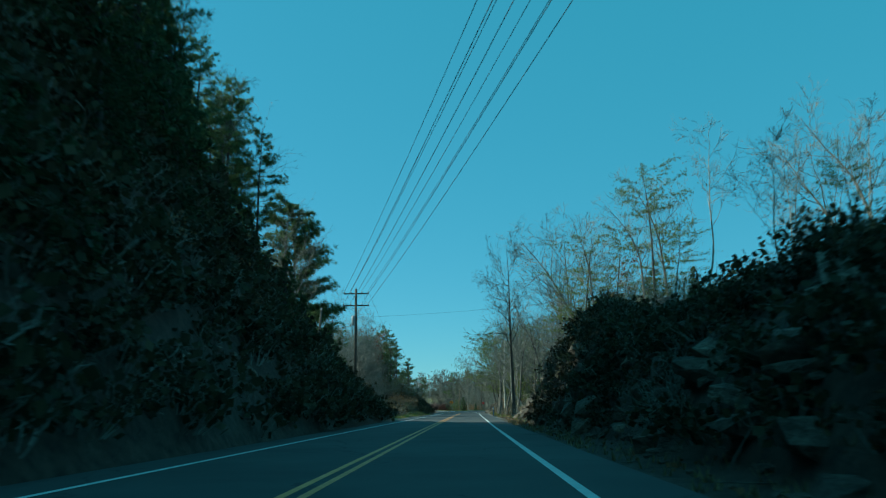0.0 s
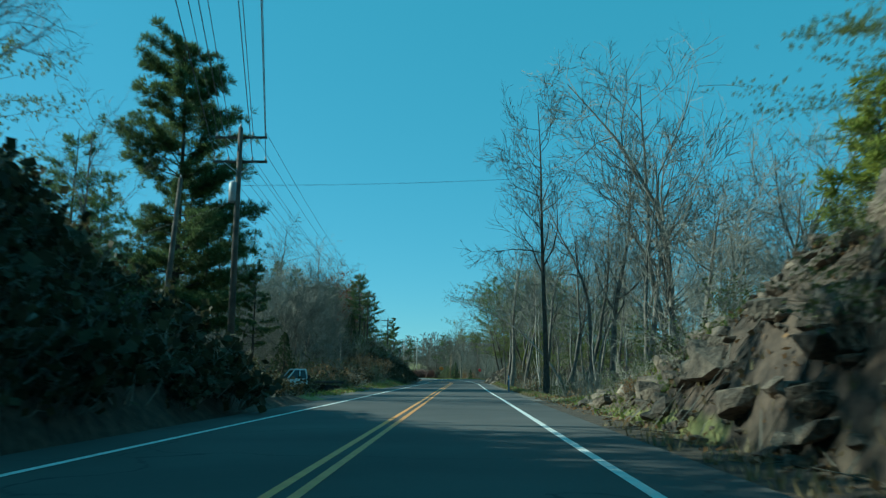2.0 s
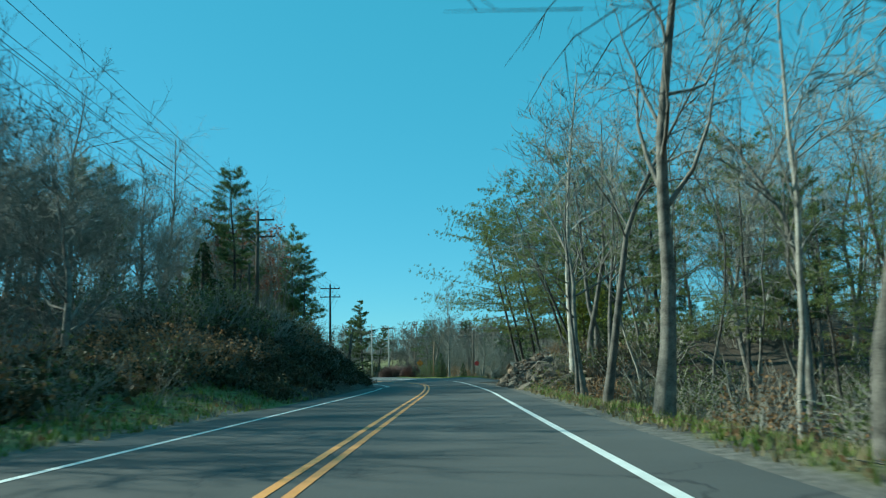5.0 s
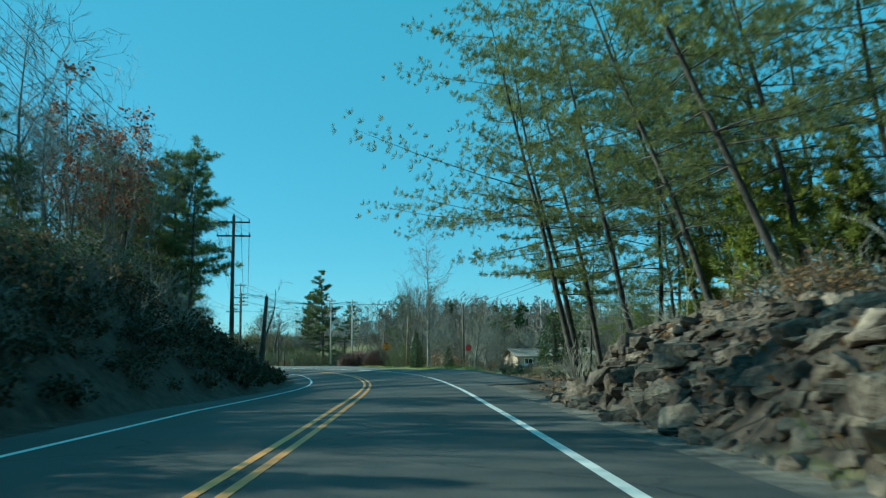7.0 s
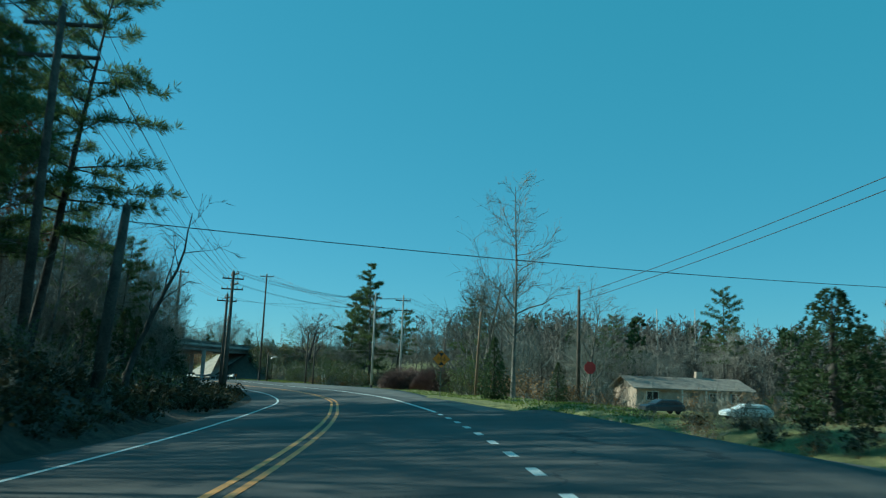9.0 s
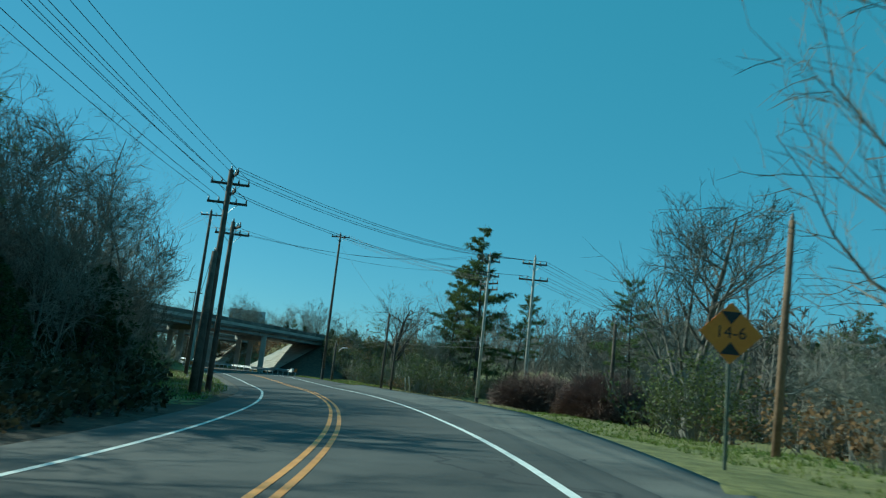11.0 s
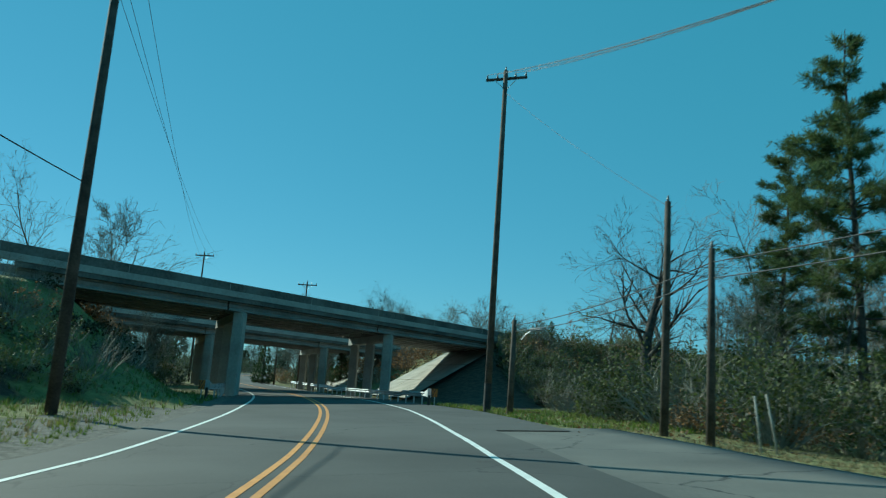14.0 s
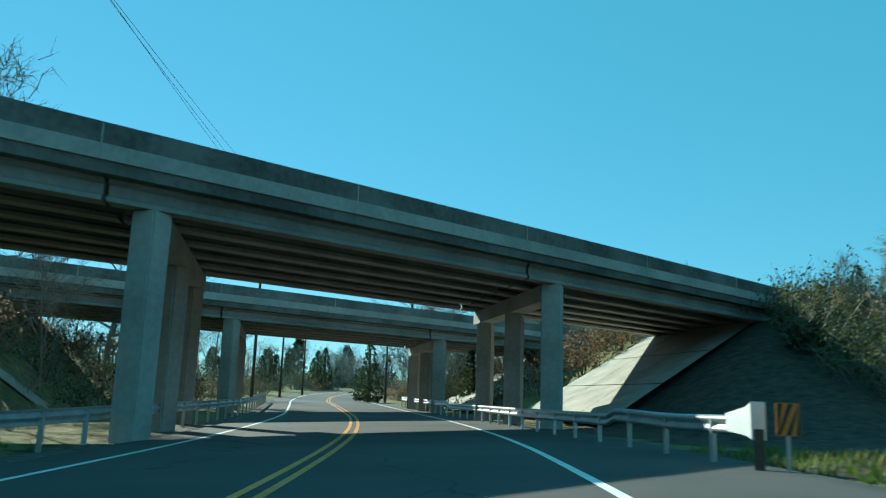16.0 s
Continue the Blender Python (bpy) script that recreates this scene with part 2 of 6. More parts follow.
# ---------------------------------------------------------------- mesh tools
class Build:
    """Collects faces and turns them into one mesh."""

    def __init__(self):
        self.v, self.f = [], []

    def face(self, *pts):
        k = len(self.v)
        self.v.extend(tuple(p) for p in pts)
        self.f.append(tuple(range(k, k + len(pts))))

    def tube(self, pts, rads, sides=5, cap=False):
        pts = [Vector(p) for p in pts]
        k0 = len(self.v)
        for i, p in enumerate(pts):
            d = (pts[min(i + 1, len(pts) - 1)] - pts[max(i - 1, 0)]).normalized()
            u = d.cross(Vector((0.3, 0.9, 0.1)) if abs(d.y) < 0.9 else Vector((1, 0, 0.1))).normalized()
            w = d.cross(u)
            for j in range(sides):
                q = 2 * math.pi * j / sides
                self.v.append(tuple(p + (u * math.cos(q) + w * math.sin(q)) * rads[i]))
        for i in range(len(pts) - 1):
            for j in range(sides):
                a0, b0 = k0 + i * sides + j, k0 + i * sides + (j + 1) % sides
                self.f.append((a0, b0, b0 + sides, a0 + sides))
        if cap:
            self.f.append(tuple(k0 + j for j in reversed(range(sides))))
            self.f.append(tuple(k0 + (len(pts) - 1) * sides + j for j in range(sides)))

    def ribbon(self, pts, rads):
        """A twig too thin to have a round section."""
        k0 = len(self.v)
        for i, p in enumerate(pts):
            p, d = Vector(p), Vector(pts[min(i + 1, len(pts) - 1)]) - Vector(pts[max(i - 1, 0)])
            u = d.cross(Vector((0.35, 0.8, 0.3)))
            if u.length > 1e-6:
                u = u.normalized() * rads[i] * 1.25
            self.v.extend((tuple(p + u), tuple(p - u)))
        for i in range(len(pts) - 1):
            k = k0 + 2 * i
            self.f.append((k, k + 1, k + 3, k + 2))

    def box(self, lo, hi, m=None):
        c = [(x, y, z) for x in (lo[0], hi[0]) for y in (lo[1], hi[1]) for z in (lo[2], hi[2])]
        if m is not None:
            c = [tuple(m @ Vector(p)) for p in c]
        k = len(self.v)
        self.v.extend(c)
        for q in ((0, 1, 3, 2), (4, 6, 7, 5), (0, 4, 5, 1), (2, 3, 7, 6), (0, 2, 6, 4), (1, 5, 7, 3)):
            self.f.append(tuple(k + i for i in q))

    def mesh(self, name, material, smooth=False):
        me = bpy.data.meshes.new(name)
        me.from_pydata(self.v, [], self.f)
        me.materials.append(material)
        if smooth:
            me.polygons.foreach_set("use_smooth", [True] * len(me.polygons))
        me.update()
        return me


def put(name, builder, material, parent=None, label="", smooth=False):
    ob = new(name, builder.mesh(name, material, smooth))
    if parent is not None:
        ob.parent = parent
    if label:
        ob["label"] = label
    return ob


def bevelled_box(lo, hi, r=0.02):
    """A box with rounded edges, as a Build."""
    bm = bmesh.new()
    bmesh.ops.create_cube(bm, size=1.0)
    for v in bm.verts:
        v.co = Vector([lo[i] + (v.co[i] + 0.5) * (hi[i] - lo[i]) for i in range(3)])
    bmesh.ops.bevel(bm, geom=list(bm.edges), offset=r, segments=2, affect="EDGES")
    out = Build()
    out.v = [tuple(v.co) for v in bm.verts]
    bm.verts.index_update()
    out.f = [tuple(v.index for v in fc.verts) for fc in bm.faces]
    bm.free()
    return out


def swing(k):
    """A repeatable random source for one thing."""
    return random.Random(k)


# ---------------------------------------------------------------- the road's line and the lie of the land
LINE = [(-1.9, -90), (-1.95, 0), (-1.95, 25), (-1.9, 50), (-1.75, 75), (-1.65, 100), (-1.4, 128), (-1.25, 142), (-1.35, 152),
        (-1.6, 162), (-1.95, 171), (-2.6, 181), (-3.9, 193), (-5.6, 204), (-7.6, 213.5), (-10.3, 225.2), (-12.7, 233.6),
        (-15.5, 241.8), (-18.5, 249.9), (-21.8, 257.8), (-25.3, 265.5), (-29.3, 273), (-33.5, 280.3), (-38, 287.5),
        (-42.7, 294.4), (-48.65, 302.4), (-54.9, 310.2), (-61.6, 317.7), (-68.5, 324.9), (-75.7, 331.8), (-83, 338.7),
        (-90.3, 345.5), (-97.4, 352.6), (-104.1, 360), (-110.2, 367.9), (-115.8, 376.2), (-120.8, 384.8), (-130, 405), (-136, 440)]


def spline(ctrl, step=1.0):
    """Even steps along a smooth curve through the control points."""
    p = np.array(ctrl, float)
    p = np.vstack([2 * p[0] - p[1], p, 2 * p[-1] - p[-2]])
    out = []
    for i in range(1, len(p) - 2):
        n = max(2, int(np.hypot(*(p[i + 1] - p[i])) / 0.5))
        t = np.linspace(0, 1, n, endpoint=False)[:, None]
        out.append(0.5 * (2 * p[i] + (p[i + 1] - p[i - 1]) * t + (2 * p[i - 1] - 5 * p[i] + 4 * p[i + 1] - p[i + 2]) * t ** 2
                          + (3 * p[i] - p[i - 1] - 3 * p[i + 1] + p[i + 2]) * t ** 3))
    out = np.vstack(out + [p[-2][None]])
    s = np.concatenate([[0], np.cumsum(np.hypot(*np.diff(out, axis=0).T))])
    k = np.arange(0, s[-1], step)
    return np.stack([np.interp(k, s, out[:, 0]), np.interp(k, s, out[:, 1])], 1)


AX = spline(LINE)
for _ in range(6):
    AX[1:-1] = 0.25 * AX[:-2] + 0.5 * AX[1:-1] + 0.25 * AX[2:]
TAN = np.gradient(AX, axis=0)
TAN /= np.linalg.norm(TAN, axis=1)[:, None]
RIGHT = np.stack([TAN[:, 1], -TAN[:, 0]], 1)
STA = np.arange(len(AX)) - 90.0                     # station: equals y on the straight


def bank(s):
    return np.interp(s, [160, 190, 285, 325, 360], [0.0, 0.07, 0.06, 0.02, 0.0])


def grade(s):
    return np.interp(s, [-90, 205, 228, 283, 303, 345, 380, 470], [0, 0, -0.07, -0.11, 0.15, 0.2, 0.6, 3.0])


def road_z(s, d):
    return grade(s) + bank(s) * (d - 1.75)


def station(x, y):
    """Station along the road and offset to its right."""
    x, y = np.atleast_1d(np.asarray(x, float)), np.atleast_1d(np.asarray(y, float))
    s, d = np.empty(len(x)), np.empty(len(x))
    for i in range(0, len(x), 4000):
        dx, dy = x[i:i + 4000, None] - AX[None, :, 0], y[i:i + 4000, None] - AX[None, :, 1]
        j = (dx * dx + dy * dy).argmin(1)
        r = np.arange(len(j))
        along = dx[r, j] * TAN[j, 0] + dy[r, j] * TAN[j, 1]
        s[i:i + 4000] = STA[j] + np.clip(along, -1, 1)
        d[i:i + 4000] = dx[r, j] * RIGHT[j, 0] + dy[r, j] * RIGHT[j, 1]
        far = np.abs(along) > 3
        d[i:i + 4000][far] = np.sign(d[i:i + 4000][far]) * np.hypot(dx[r, j], dy[r, j])[far]
    return s, d


BR0, BU, BN = np.array([-57.2, 304.5]), np.array([0.21, 0.978]), np.array([-0.978, 0.21])   # overpass: start, along, away


def over_frame(x, y):
    rx, ry = np.asarray(x) - BR0[0], np.asarray(y) - BR0[1]
    return rx * BU[0] + ry * BU[1], rx * BN[0] + ry * BN[1]


def over_pt(k, q, z=0.0):
    p = BR0 + BU * k + BN * q
    return Vector((p[0], p[1], z))


def ramp(t, power=1.6):
    return 1 - (1 - np.clip(t, 0, 1)) ** power


def smooth01(t):
    t = np.clip(t, 0, 1)
    return t * t * (3 - 2 * t)


def bumps(x, y, scale, seed):
    """Cheap smooth unevenness from a few crossing waves."""
    rs = np.random.RandomState(seed)
    z = np.zeros_like(np.asarray(x, float))
    for _ in range(9):
        a0, ph, f0 = rs.uniform(0, 6.28), rs.uniform(0, 6.28), rs.uniform(0.6, 1.8) / scale
        z += np.sin((x * math.cos(a0) + y * math.sin(a0)) * 6.28 * f0 + ph)
    return z / 9


CUT_L = ([-90, 0, 30, 45, 60, 66, 72, 80, 86], [14, 14, 14, 10.5, 6.2, 4.4, 3.0, 1.2, 0])
CUT_R = ([-90, 5, 15, 25, 30, 36, 44, 50, 58, 66, 75, 84], [3.2, 3.2, 3.4, 3.5, 4.2, 5.3, 5.2, 4.4, 3.1, 1.5, 0.25, 0])
BANK_L = ([104, 125, 138, 150, 180, 192, 205, 218], [0, 0.7, 2.6, 5.0, 5.2, 4.2, 2.0, 0])
CROP_R = ([143, 151, 158, 164, 169, 174], [0, 1.7, 1.9, 1.3, 0.35, 0])


SIDE = [(-2.6, 217), (-0.2, 209.5), (2.3, 203), (4.4, 196.5), (6.2, 190.5), (8.6, 186.5), (13, 184.2), (22, 183), (40, 182), (80, 183)]     # the lane that joins
SIDE_Z = -0.12
SIDE_PTS = spline(SIDE, 1.0)


def terrain(x, y):
    x, y = np.atleast_1d(np.asarray(x, float)), np.atleast_1d(np.asarray(y, float))
    s, d = station(x, y)
    out = np.abs(d) - 4.7
    z = road_z(s, np.clip(d, -5.4, 5.4)) - 0.05 - 0.3 * smooth01((3.9 - np.abs(d)) / 0.8)
    off = smooth01(out / 1.5)
    z += 0.05 * off + off * 0.10 * bumps(x, y, 5, 3) + smooth01((out - 2) / 6) * 0.35 * bumps(x, y, 17, 4)
    # cut slopes of the first stretch
    rough = 0.55 * bumps(x, y, 3.1, 7) + 0.45 * bumps(x, y, 1.6, 8)
    h = np.interp(s, *CUT_L)
    r = ramp((-d - 4.9) / 7.5, 1.25)
    z += h * r + (h > 0.5) * np.clip(-d - 12, 0, 26) * (0.12 + 0.55 * np.clip((44 - s) / 10, 0, 1)) * np.clip(h / 8, 0, 1) + rough * r * np.clip(h / 4, 0, 1.3)
    h = np.interp(s, *CUT_R)
    r = ramp((d - 6.0) / 2.9, 2.0)
    z += h * r + np.clip(d - 9, 0, 40) * 0.14 * np.clip(h / 4, 0, 1) + rough * r * np.clip(h / 4, 0, 1.0)
    # wooded bank further on, rock outcrop opposite
    h = np.interp(s, *BANK_L)
    r = ramp((-d - 5.2) / 7.5)
    z += h * r + np.clip(-d - 13, 0, 25) * 0.10 * np.clip(h / 4, 0, 1) + 0.5 * rough * r * np.clip(h / 4, 0, 1)
    h = np.interp(s, *CROP_R)
    r = ramp((d - np.interp(s, [160, 170], [5.6, 7.6])) / 2.4, 2.0)
    z += h * r + np.clip(d - 8, 0, 30) * 0.10 * np.clip(h / 2, 0, 1) + 0.9 * rough * r * np.clip(h / 2, 0, 1)
    # bed of the pull-off
    z -= 0.2 * ((d > 4.4) & (((d < np.interp(s, [205, 228, 250, 262, 292], [5.6, 5.8, 7.9, 8.2, 7.9])) & (s > 205) & (s < 288.5)) | ((d < 6.2) & (s > 174.5) & (s < 206)) | ((d < 6.0) & (s > 288.4) & (s < 346))))
    # low ground in the woods, yard, field
    z -= 1.0 * smooth01((d - 5.5) / 5) * smooth01((s - 78) / 8) * smooth01((150 - s) / 8)
    z -= 0.45 * smooth01((-d - 6) / 4) * smooth01((s - 80) / 6) * smooth01((112 - s) / 8)
    z -= 1.3 * smooth01((d - 12) / 14) * smooth01((s - 190) / 25) * smooth01((310 - s) / 30)
    # bed of the joining lane
    near = np.full(len(x), 99.0)
    mask = (x > -4) & (y > 165) & (y < 222) & (x < 90)
    if mask.any():
        near[mask] = np.sqrt(((x[mask][:, None] - SIDE_PTS[None, :, 0]) ** 2 + (y[mask][:, None] - SIDE_PTS[None, :, 1]) ** 2).min(1))
    lane = smooth01((4.2 - near) / 2.2) * smooth01((d - 5.4) / 1.2)
    z = z * (1 - lane) + (SIDE_Z - 0.12) * lane
    # highway embankment with its end slopes at the overpass
    k, q = over_frame(x, y)
    skew = 0.57 * q
    end_r = np.clip((k - (18.1 + skew)) / 11.6, 0, 1)
    end_l = np.clip(((-3.6 + skew) - k) / 7.2, 0, 1)
    side = np.where(q < -1.8, np.clip(1 - (-1.8 - q) / 11.0, 0, 1), np.clip(1 - (q - 29) / 11.0, 0, 1))
    emb = 5.1 * np.maximum(end_r, end_l) * side
    z = np.where(emb > 0.05, np.maximum(z, emb), z)
    # wooded rise far ahead
    away = smooth01((np.abs(d) - 12) / 30)
    z += away * (9 * np.exp(-(((x - 15) / 60) ** 2 + ((y - 400) / 60) ** 2)) + 7 * np.exp(-(((x + 160) / 60) ** 2 + ((y - 280) / 90) ** 2)))
    return z


def gz(x, y):
    return float(terrain(x, y)[0])


def cover(x, y):
    """What lies on the ground: shares of grass, gravel and bare rock."""
    s, d = station(x, y)
    k, q = over_frame(x, y)
    pat = bumps(x, y, 7, 31)
    wild = smooth01((np.abs(d) - 7) / 5)                # ragged limits away from the road
    s = s + wild * (7 * bumps(x, y, 11, 41) + 2.5 * bumps(x, y, 4, 42))
    d = d + wild * (3 * bumps(x, y, 9, 43) + 1.2 * bumps(x, y, 3, 44)) * np.clip(np.abs(d) / 20, 0.3, 3)
    verge_r = smooth01((9.5 - d) / 2) * (d > 0)
    grass = np.zeros_like(s)
    grass = np.maximum(grass, 0.75 * verge_r * (d > 5.6) * ((s > 55) & (s < 82)) * (pat > -0.15))
    grass = np.maximum(grass, 0.55 * (d > 0) * (d < 8) * ((s > 82) & (s < 150)) * (pat > -0.1))
    grass = np.maximum(grass, 0.75 * (d < 0) * (d > -9) * ((s > 74) & (s < 135)) * (pat > -0.25))
    grass = np.maximum(grass, 0.85 * (d > np.where(s > 200, 5, 10.5)) * (s > 181) * (s < 312) * (d < 75))
    grass = np.maximum(grass, 0.75 * (d < -5) * (d > -16) * (s > 247) * (s < 318) * (pat > -0.35))
    grass = np.maximum(grass, 0.6 * (s > 318) * (np.abs(d) > 5))
    grass = np.maximum(grass, 0.5 * smooth01((np.abs(d) - 40) / 45))
    under = (k > 12) & (k < 62) & (q > -14) & (q < 2) & (np.abs(d) > 6)
    grass = np.where(under & (k < 30 + q), 0.0, grass)
    # no gravel along shaded verges: the darkened litter there carries their shade
    gravel = 0.75 * smooth01((6.0 - np.abs(d)) / 0.8) * (s > 78) * ((d > 0) | (s < 128) | (s > 262))
    gravel = np.maximum(gravel, 0.9 * ((s > 84) & (s < 108) & (d < -4) & (d > -13)))
    gravel = np.maximum(gravel, 0.8 * ((s > 240) & (s < 300) & (d > 4) & (d < 7.0)))
    gravel = np.maximum(gravel, 0.8 * ((s > 268) & (s < 300) & (d < -4) & (d > -8)))
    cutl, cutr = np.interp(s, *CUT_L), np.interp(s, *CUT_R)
    # bare rock on cut faces and outcrop, in the shade-darkened tone
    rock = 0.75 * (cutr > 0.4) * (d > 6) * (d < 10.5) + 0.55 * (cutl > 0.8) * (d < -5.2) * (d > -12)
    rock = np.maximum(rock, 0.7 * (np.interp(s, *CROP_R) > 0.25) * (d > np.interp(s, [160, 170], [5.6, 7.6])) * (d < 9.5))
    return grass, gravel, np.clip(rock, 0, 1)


# ---------------------------------------------------------------- ground sheet, road, markings
def axis_steps(lo, hi, step, far):
    mid = list(np.arange(lo, hi + step / 2, step))
    up, down, w = [], [], step
    top, bot = mid[-1], mid[0]
    while top < far or bot > -far:
        w *= 1.35
        top, bot = top + w, bot - w
        up.append(top)
        down.append(bot)
    return np.array(down[::-1] + mid + up)


def make_ground():
    xs, ys = axis_steps(-112, 44, 0.9, 2600), axis_steps(-25, 372, 1.0, 2600)
    xs = np.unique(np.concatenate([xs, np.arange(-14.05, 11, 0.9) + 0.45]).round(3))
    gx, gy = np.meshgrid(xs, ys)
    fx, fy = gx.ravel(), gy.ravel()
    z = terrain(fx, fy)
    nx, ny = len(xs), len(ys)
    i = (np.arange(ny - 1)[:, None] * nx + np.arange(nx - 1)[None]).ravel()
    faces = np.stack([i, i + 1, i + 1 + nx, i + nx], 1)
    me = bpy.data.meshes.new("ground")
    me.from_pydata(np.stack([fx, fy, z], 1).tolist(), [], faces.tolist())
    me.materials.append(M_GROUND)
    me.polygons.foreach_set("use_smooth", [True] * len(me.polygons))
    for name, vals in zip(("grassy", "gravelly", "rocky_shaded"), cover(fx, fy)):
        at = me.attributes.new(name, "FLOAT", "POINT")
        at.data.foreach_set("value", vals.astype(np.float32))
    me.update()
    tagged(new("ground", me), "leaf litter, rough grass and gravel verges along the road", "ground", kind="structure")


def strip(d0, d1, s0, s1, lift, cols=1, step=1.0, skirt=0.0):
    """A band between two offsets from the road's line, following its bank."""
    b = Build()
    ss = np.arange(s0, s1 + step / 2, step)
    px, py = np.interp(ss, STA, AX[:, 0]), np.interp(ss, STA, AX[:, 1])
    rx, ry = np.interp(ss, STA, RIGHT[:, 0]), np.interp(ss, STA, RIGHT[:, 1])
    dd = np.linspace(d0, d1, cols + 1)
    for i in range(len(ss)):
        for d in dd:
            b.v.append((px[i] + rx[i] * d, py[i] + ry[i] * d, float(road_z(ss[i], d)) + lift))
    n = cols + 1
    for i in range(len(ss) - 1):
        for j in range(cols):
            k = i * n + j
            b.f.append((k, k + 1, k + 1 + n, k + n))
    if skirt:                                           # broken edge of the slab, down into the soil
        edge = [j for j in range(n)] + [i * n + cols for i in range(1, len(ss))]
        low = len(b.v)
        for k in edge:
            b.v.append((b.v[k][0], b.v[k][1], b.v[k][2] - skirt))
        for i in range(len(edge) - 1):
            b.f.append((edge[i], low + i, low + i + 1, edge[i + 1]))
    return b


def drift(b, s0, at_s, by):
    """Move a one-column strip sideways, more and more along the road."""
    for i, v in enumerate(b.v):
        s = s0 + i // 2
        o = float(np.interp(s, at_s, by))
        b.v[i] = (v[0] + float(np.interp(s, STA, RIGHT[:, 0])) * o, v[1] + float(np.interp(s, STA, RIGHT[:, 1])) * o, v[2] + float(bank(s)) * o)
    return b


def widen(b, s0, d0, d1, at_s, share):
    """Narrow or widen a strip on its outer side along the road."""
    for i, v in enumerate(b.v):
        st, d = station(v[0], v[1])
        o = (float(d[0]) - d0) * (float(np.interp(st[0], at_s, share)) - 1)
        b.v[i] = (v[0] + float(np.interp(st[0], STA, RIGHT[:, 0])) * o, v[1] + float(np.interp(st[0], STA, RIGHT[:, 1])) * o, v[2] + float(bank(st[0])) * o)
    return b


make_ground()
road = put("road", strip(-4.45, 4.75, -85, 455, 0.0, 8), M_ASPHALT, smooth=True)
tagged(road, "two-lane dark asphalt road with tyre wear and cracks", "road", kind="structure")
apron = put("pavement", strip(4.755, 7.1, 172.5, 206.5, -0.02, 3, skirt=0.4), M_ASPHALT, smooth=True)
tagged(apron, "dark asphalt apron at the side road's mouth", "pavement", kind="structure")
shoulder = put("pavement", widen(strip(4.76, 8.6, 206.2, 292, -0.035, 4, skirt=0.4), 206.2, 4.76, 8.6, (206, 228, 250, 262, 292), (0.35, 0.38, 1.0, 1.1, 1.0)),
               M_ASPHALTOLD, smooth=True)
tagged(shoulder, "worn grey asphalt pull-off beside the road", "pavement", kind="structure")
SWAY_S, SWAY = (-85, 205, 224, 245, 262, 292, 450), (0.0, 0.05, 0.3, 0.28, 0.15, 0.0, 0.0)      # the paint wanders a little in the bend
RIGHT_S, RIGHT_BY = (-85, 205, 224, 262, 290, 300, 318, 340, 450), (0.0, 0.05, 0.2, 0.15, 0.0, 0.12, 0.45, 0.6, 0.6)
for d0, d1 in ((-0.19, -0.075), (0.075, 0.19)):
    tagged(put("trim", drift(strip(d0, d1, -85, 450, 0.006), -85, SWAY_S, SWAY), M_YELLOW), "double yellow centre line on the asphalt", "road marking",
           kind="structure")
tagged(put("trim", drift(strip(-3.37, -3.24, -85, 450, 0.006), -85, SWAY_S, tuple(1.7 * v for v in SWAY)), M_WHITE), "white edge line on the asphalt", "road marking", kind="structure")
for s0, s1 in ((-85, 186), (207, 450)):
    tagged(put("trim", drift(strip(3.39, 3.53, s0, s1, 0.006), s0, RIGHT_S, RIGHT_BY), M_WHITE), "white edge line on the asphalt", "road marking",
           kind="structure")
verge = put("pavement", strip(4.755, 6.9, 290.5, 348, -0.006, 3), M_ASPHALT, smooth=True)
tagged(verge, "dark asphalt shoulder leading under the overpass", "pavement", kind="structure")
for k in range(9):
    s0 = 187.2 + k * 2.2
    tagged(put("trim", strip(3.40, 3.54, s0, s0 + 0.8, 0.006, 1, 0.4), M_WHITE), "short white dash across the side road's mouth", "road marking",
           kind="structure")


def side_road():
    """The asphalt road that joins from the field."""
    b = Build()
    ctrl = spline(SIDE, 1.5)
    tn = np.gradient(ctrl, axis=0)
    tn /= np.linalg.norm(tn, axis=1)[:, None]
    for p, t in zip(ctrl, tn):
        for w in (-1.75, -0.6, 0.6, 1.75):
            x, y = p[0] + t[1] * w, p[1] - t[0] * w
            s, d = station(x, y)
            f = float(smooth01((d[0] - 4.6) / 4.0))
            z = (float(road_z(s[0], min(d[0], 5.4))) - 0.05) * (1 - f) + SIDE_Z * f
            b.v.append((x, y, z))
    for i in range(len(ctrl) - 1):
        for j in range(3):
            k = i * 4 + j
            b.f.append((k, k + 1, k + 5, k + 4))
    tagged(put("road", b, M_ASPHALTOLD, smooth=True), "narrow grey asphalt side road joining beside the field", "road", kind="structure")


side_road()


# ---------------------------------------------------------------- overpass
def over_box(b, k0, k1, q0, q1, z0, z1, skew=0.57):
    """A block between two girder lines whose ends follow the skew."""
    pts = []
    for q, in ((q0,), (q1,)):
        for k in (k0, k1):
            for z in (z0, z1):
                pts.append(tuple(over_pt(k + skew * q, q, z)))
    n = len(b.v)
    b.v.extend(pts)
    for f in ((0, 1, 3, 2), (4, 6, 7, 5), (0, 4, 5, 1), (2, 3, 7, 6), (0, 2, 6, 4), (1, 5, 7, 3)):
        b.f.append(tuple(n + i for i in f))


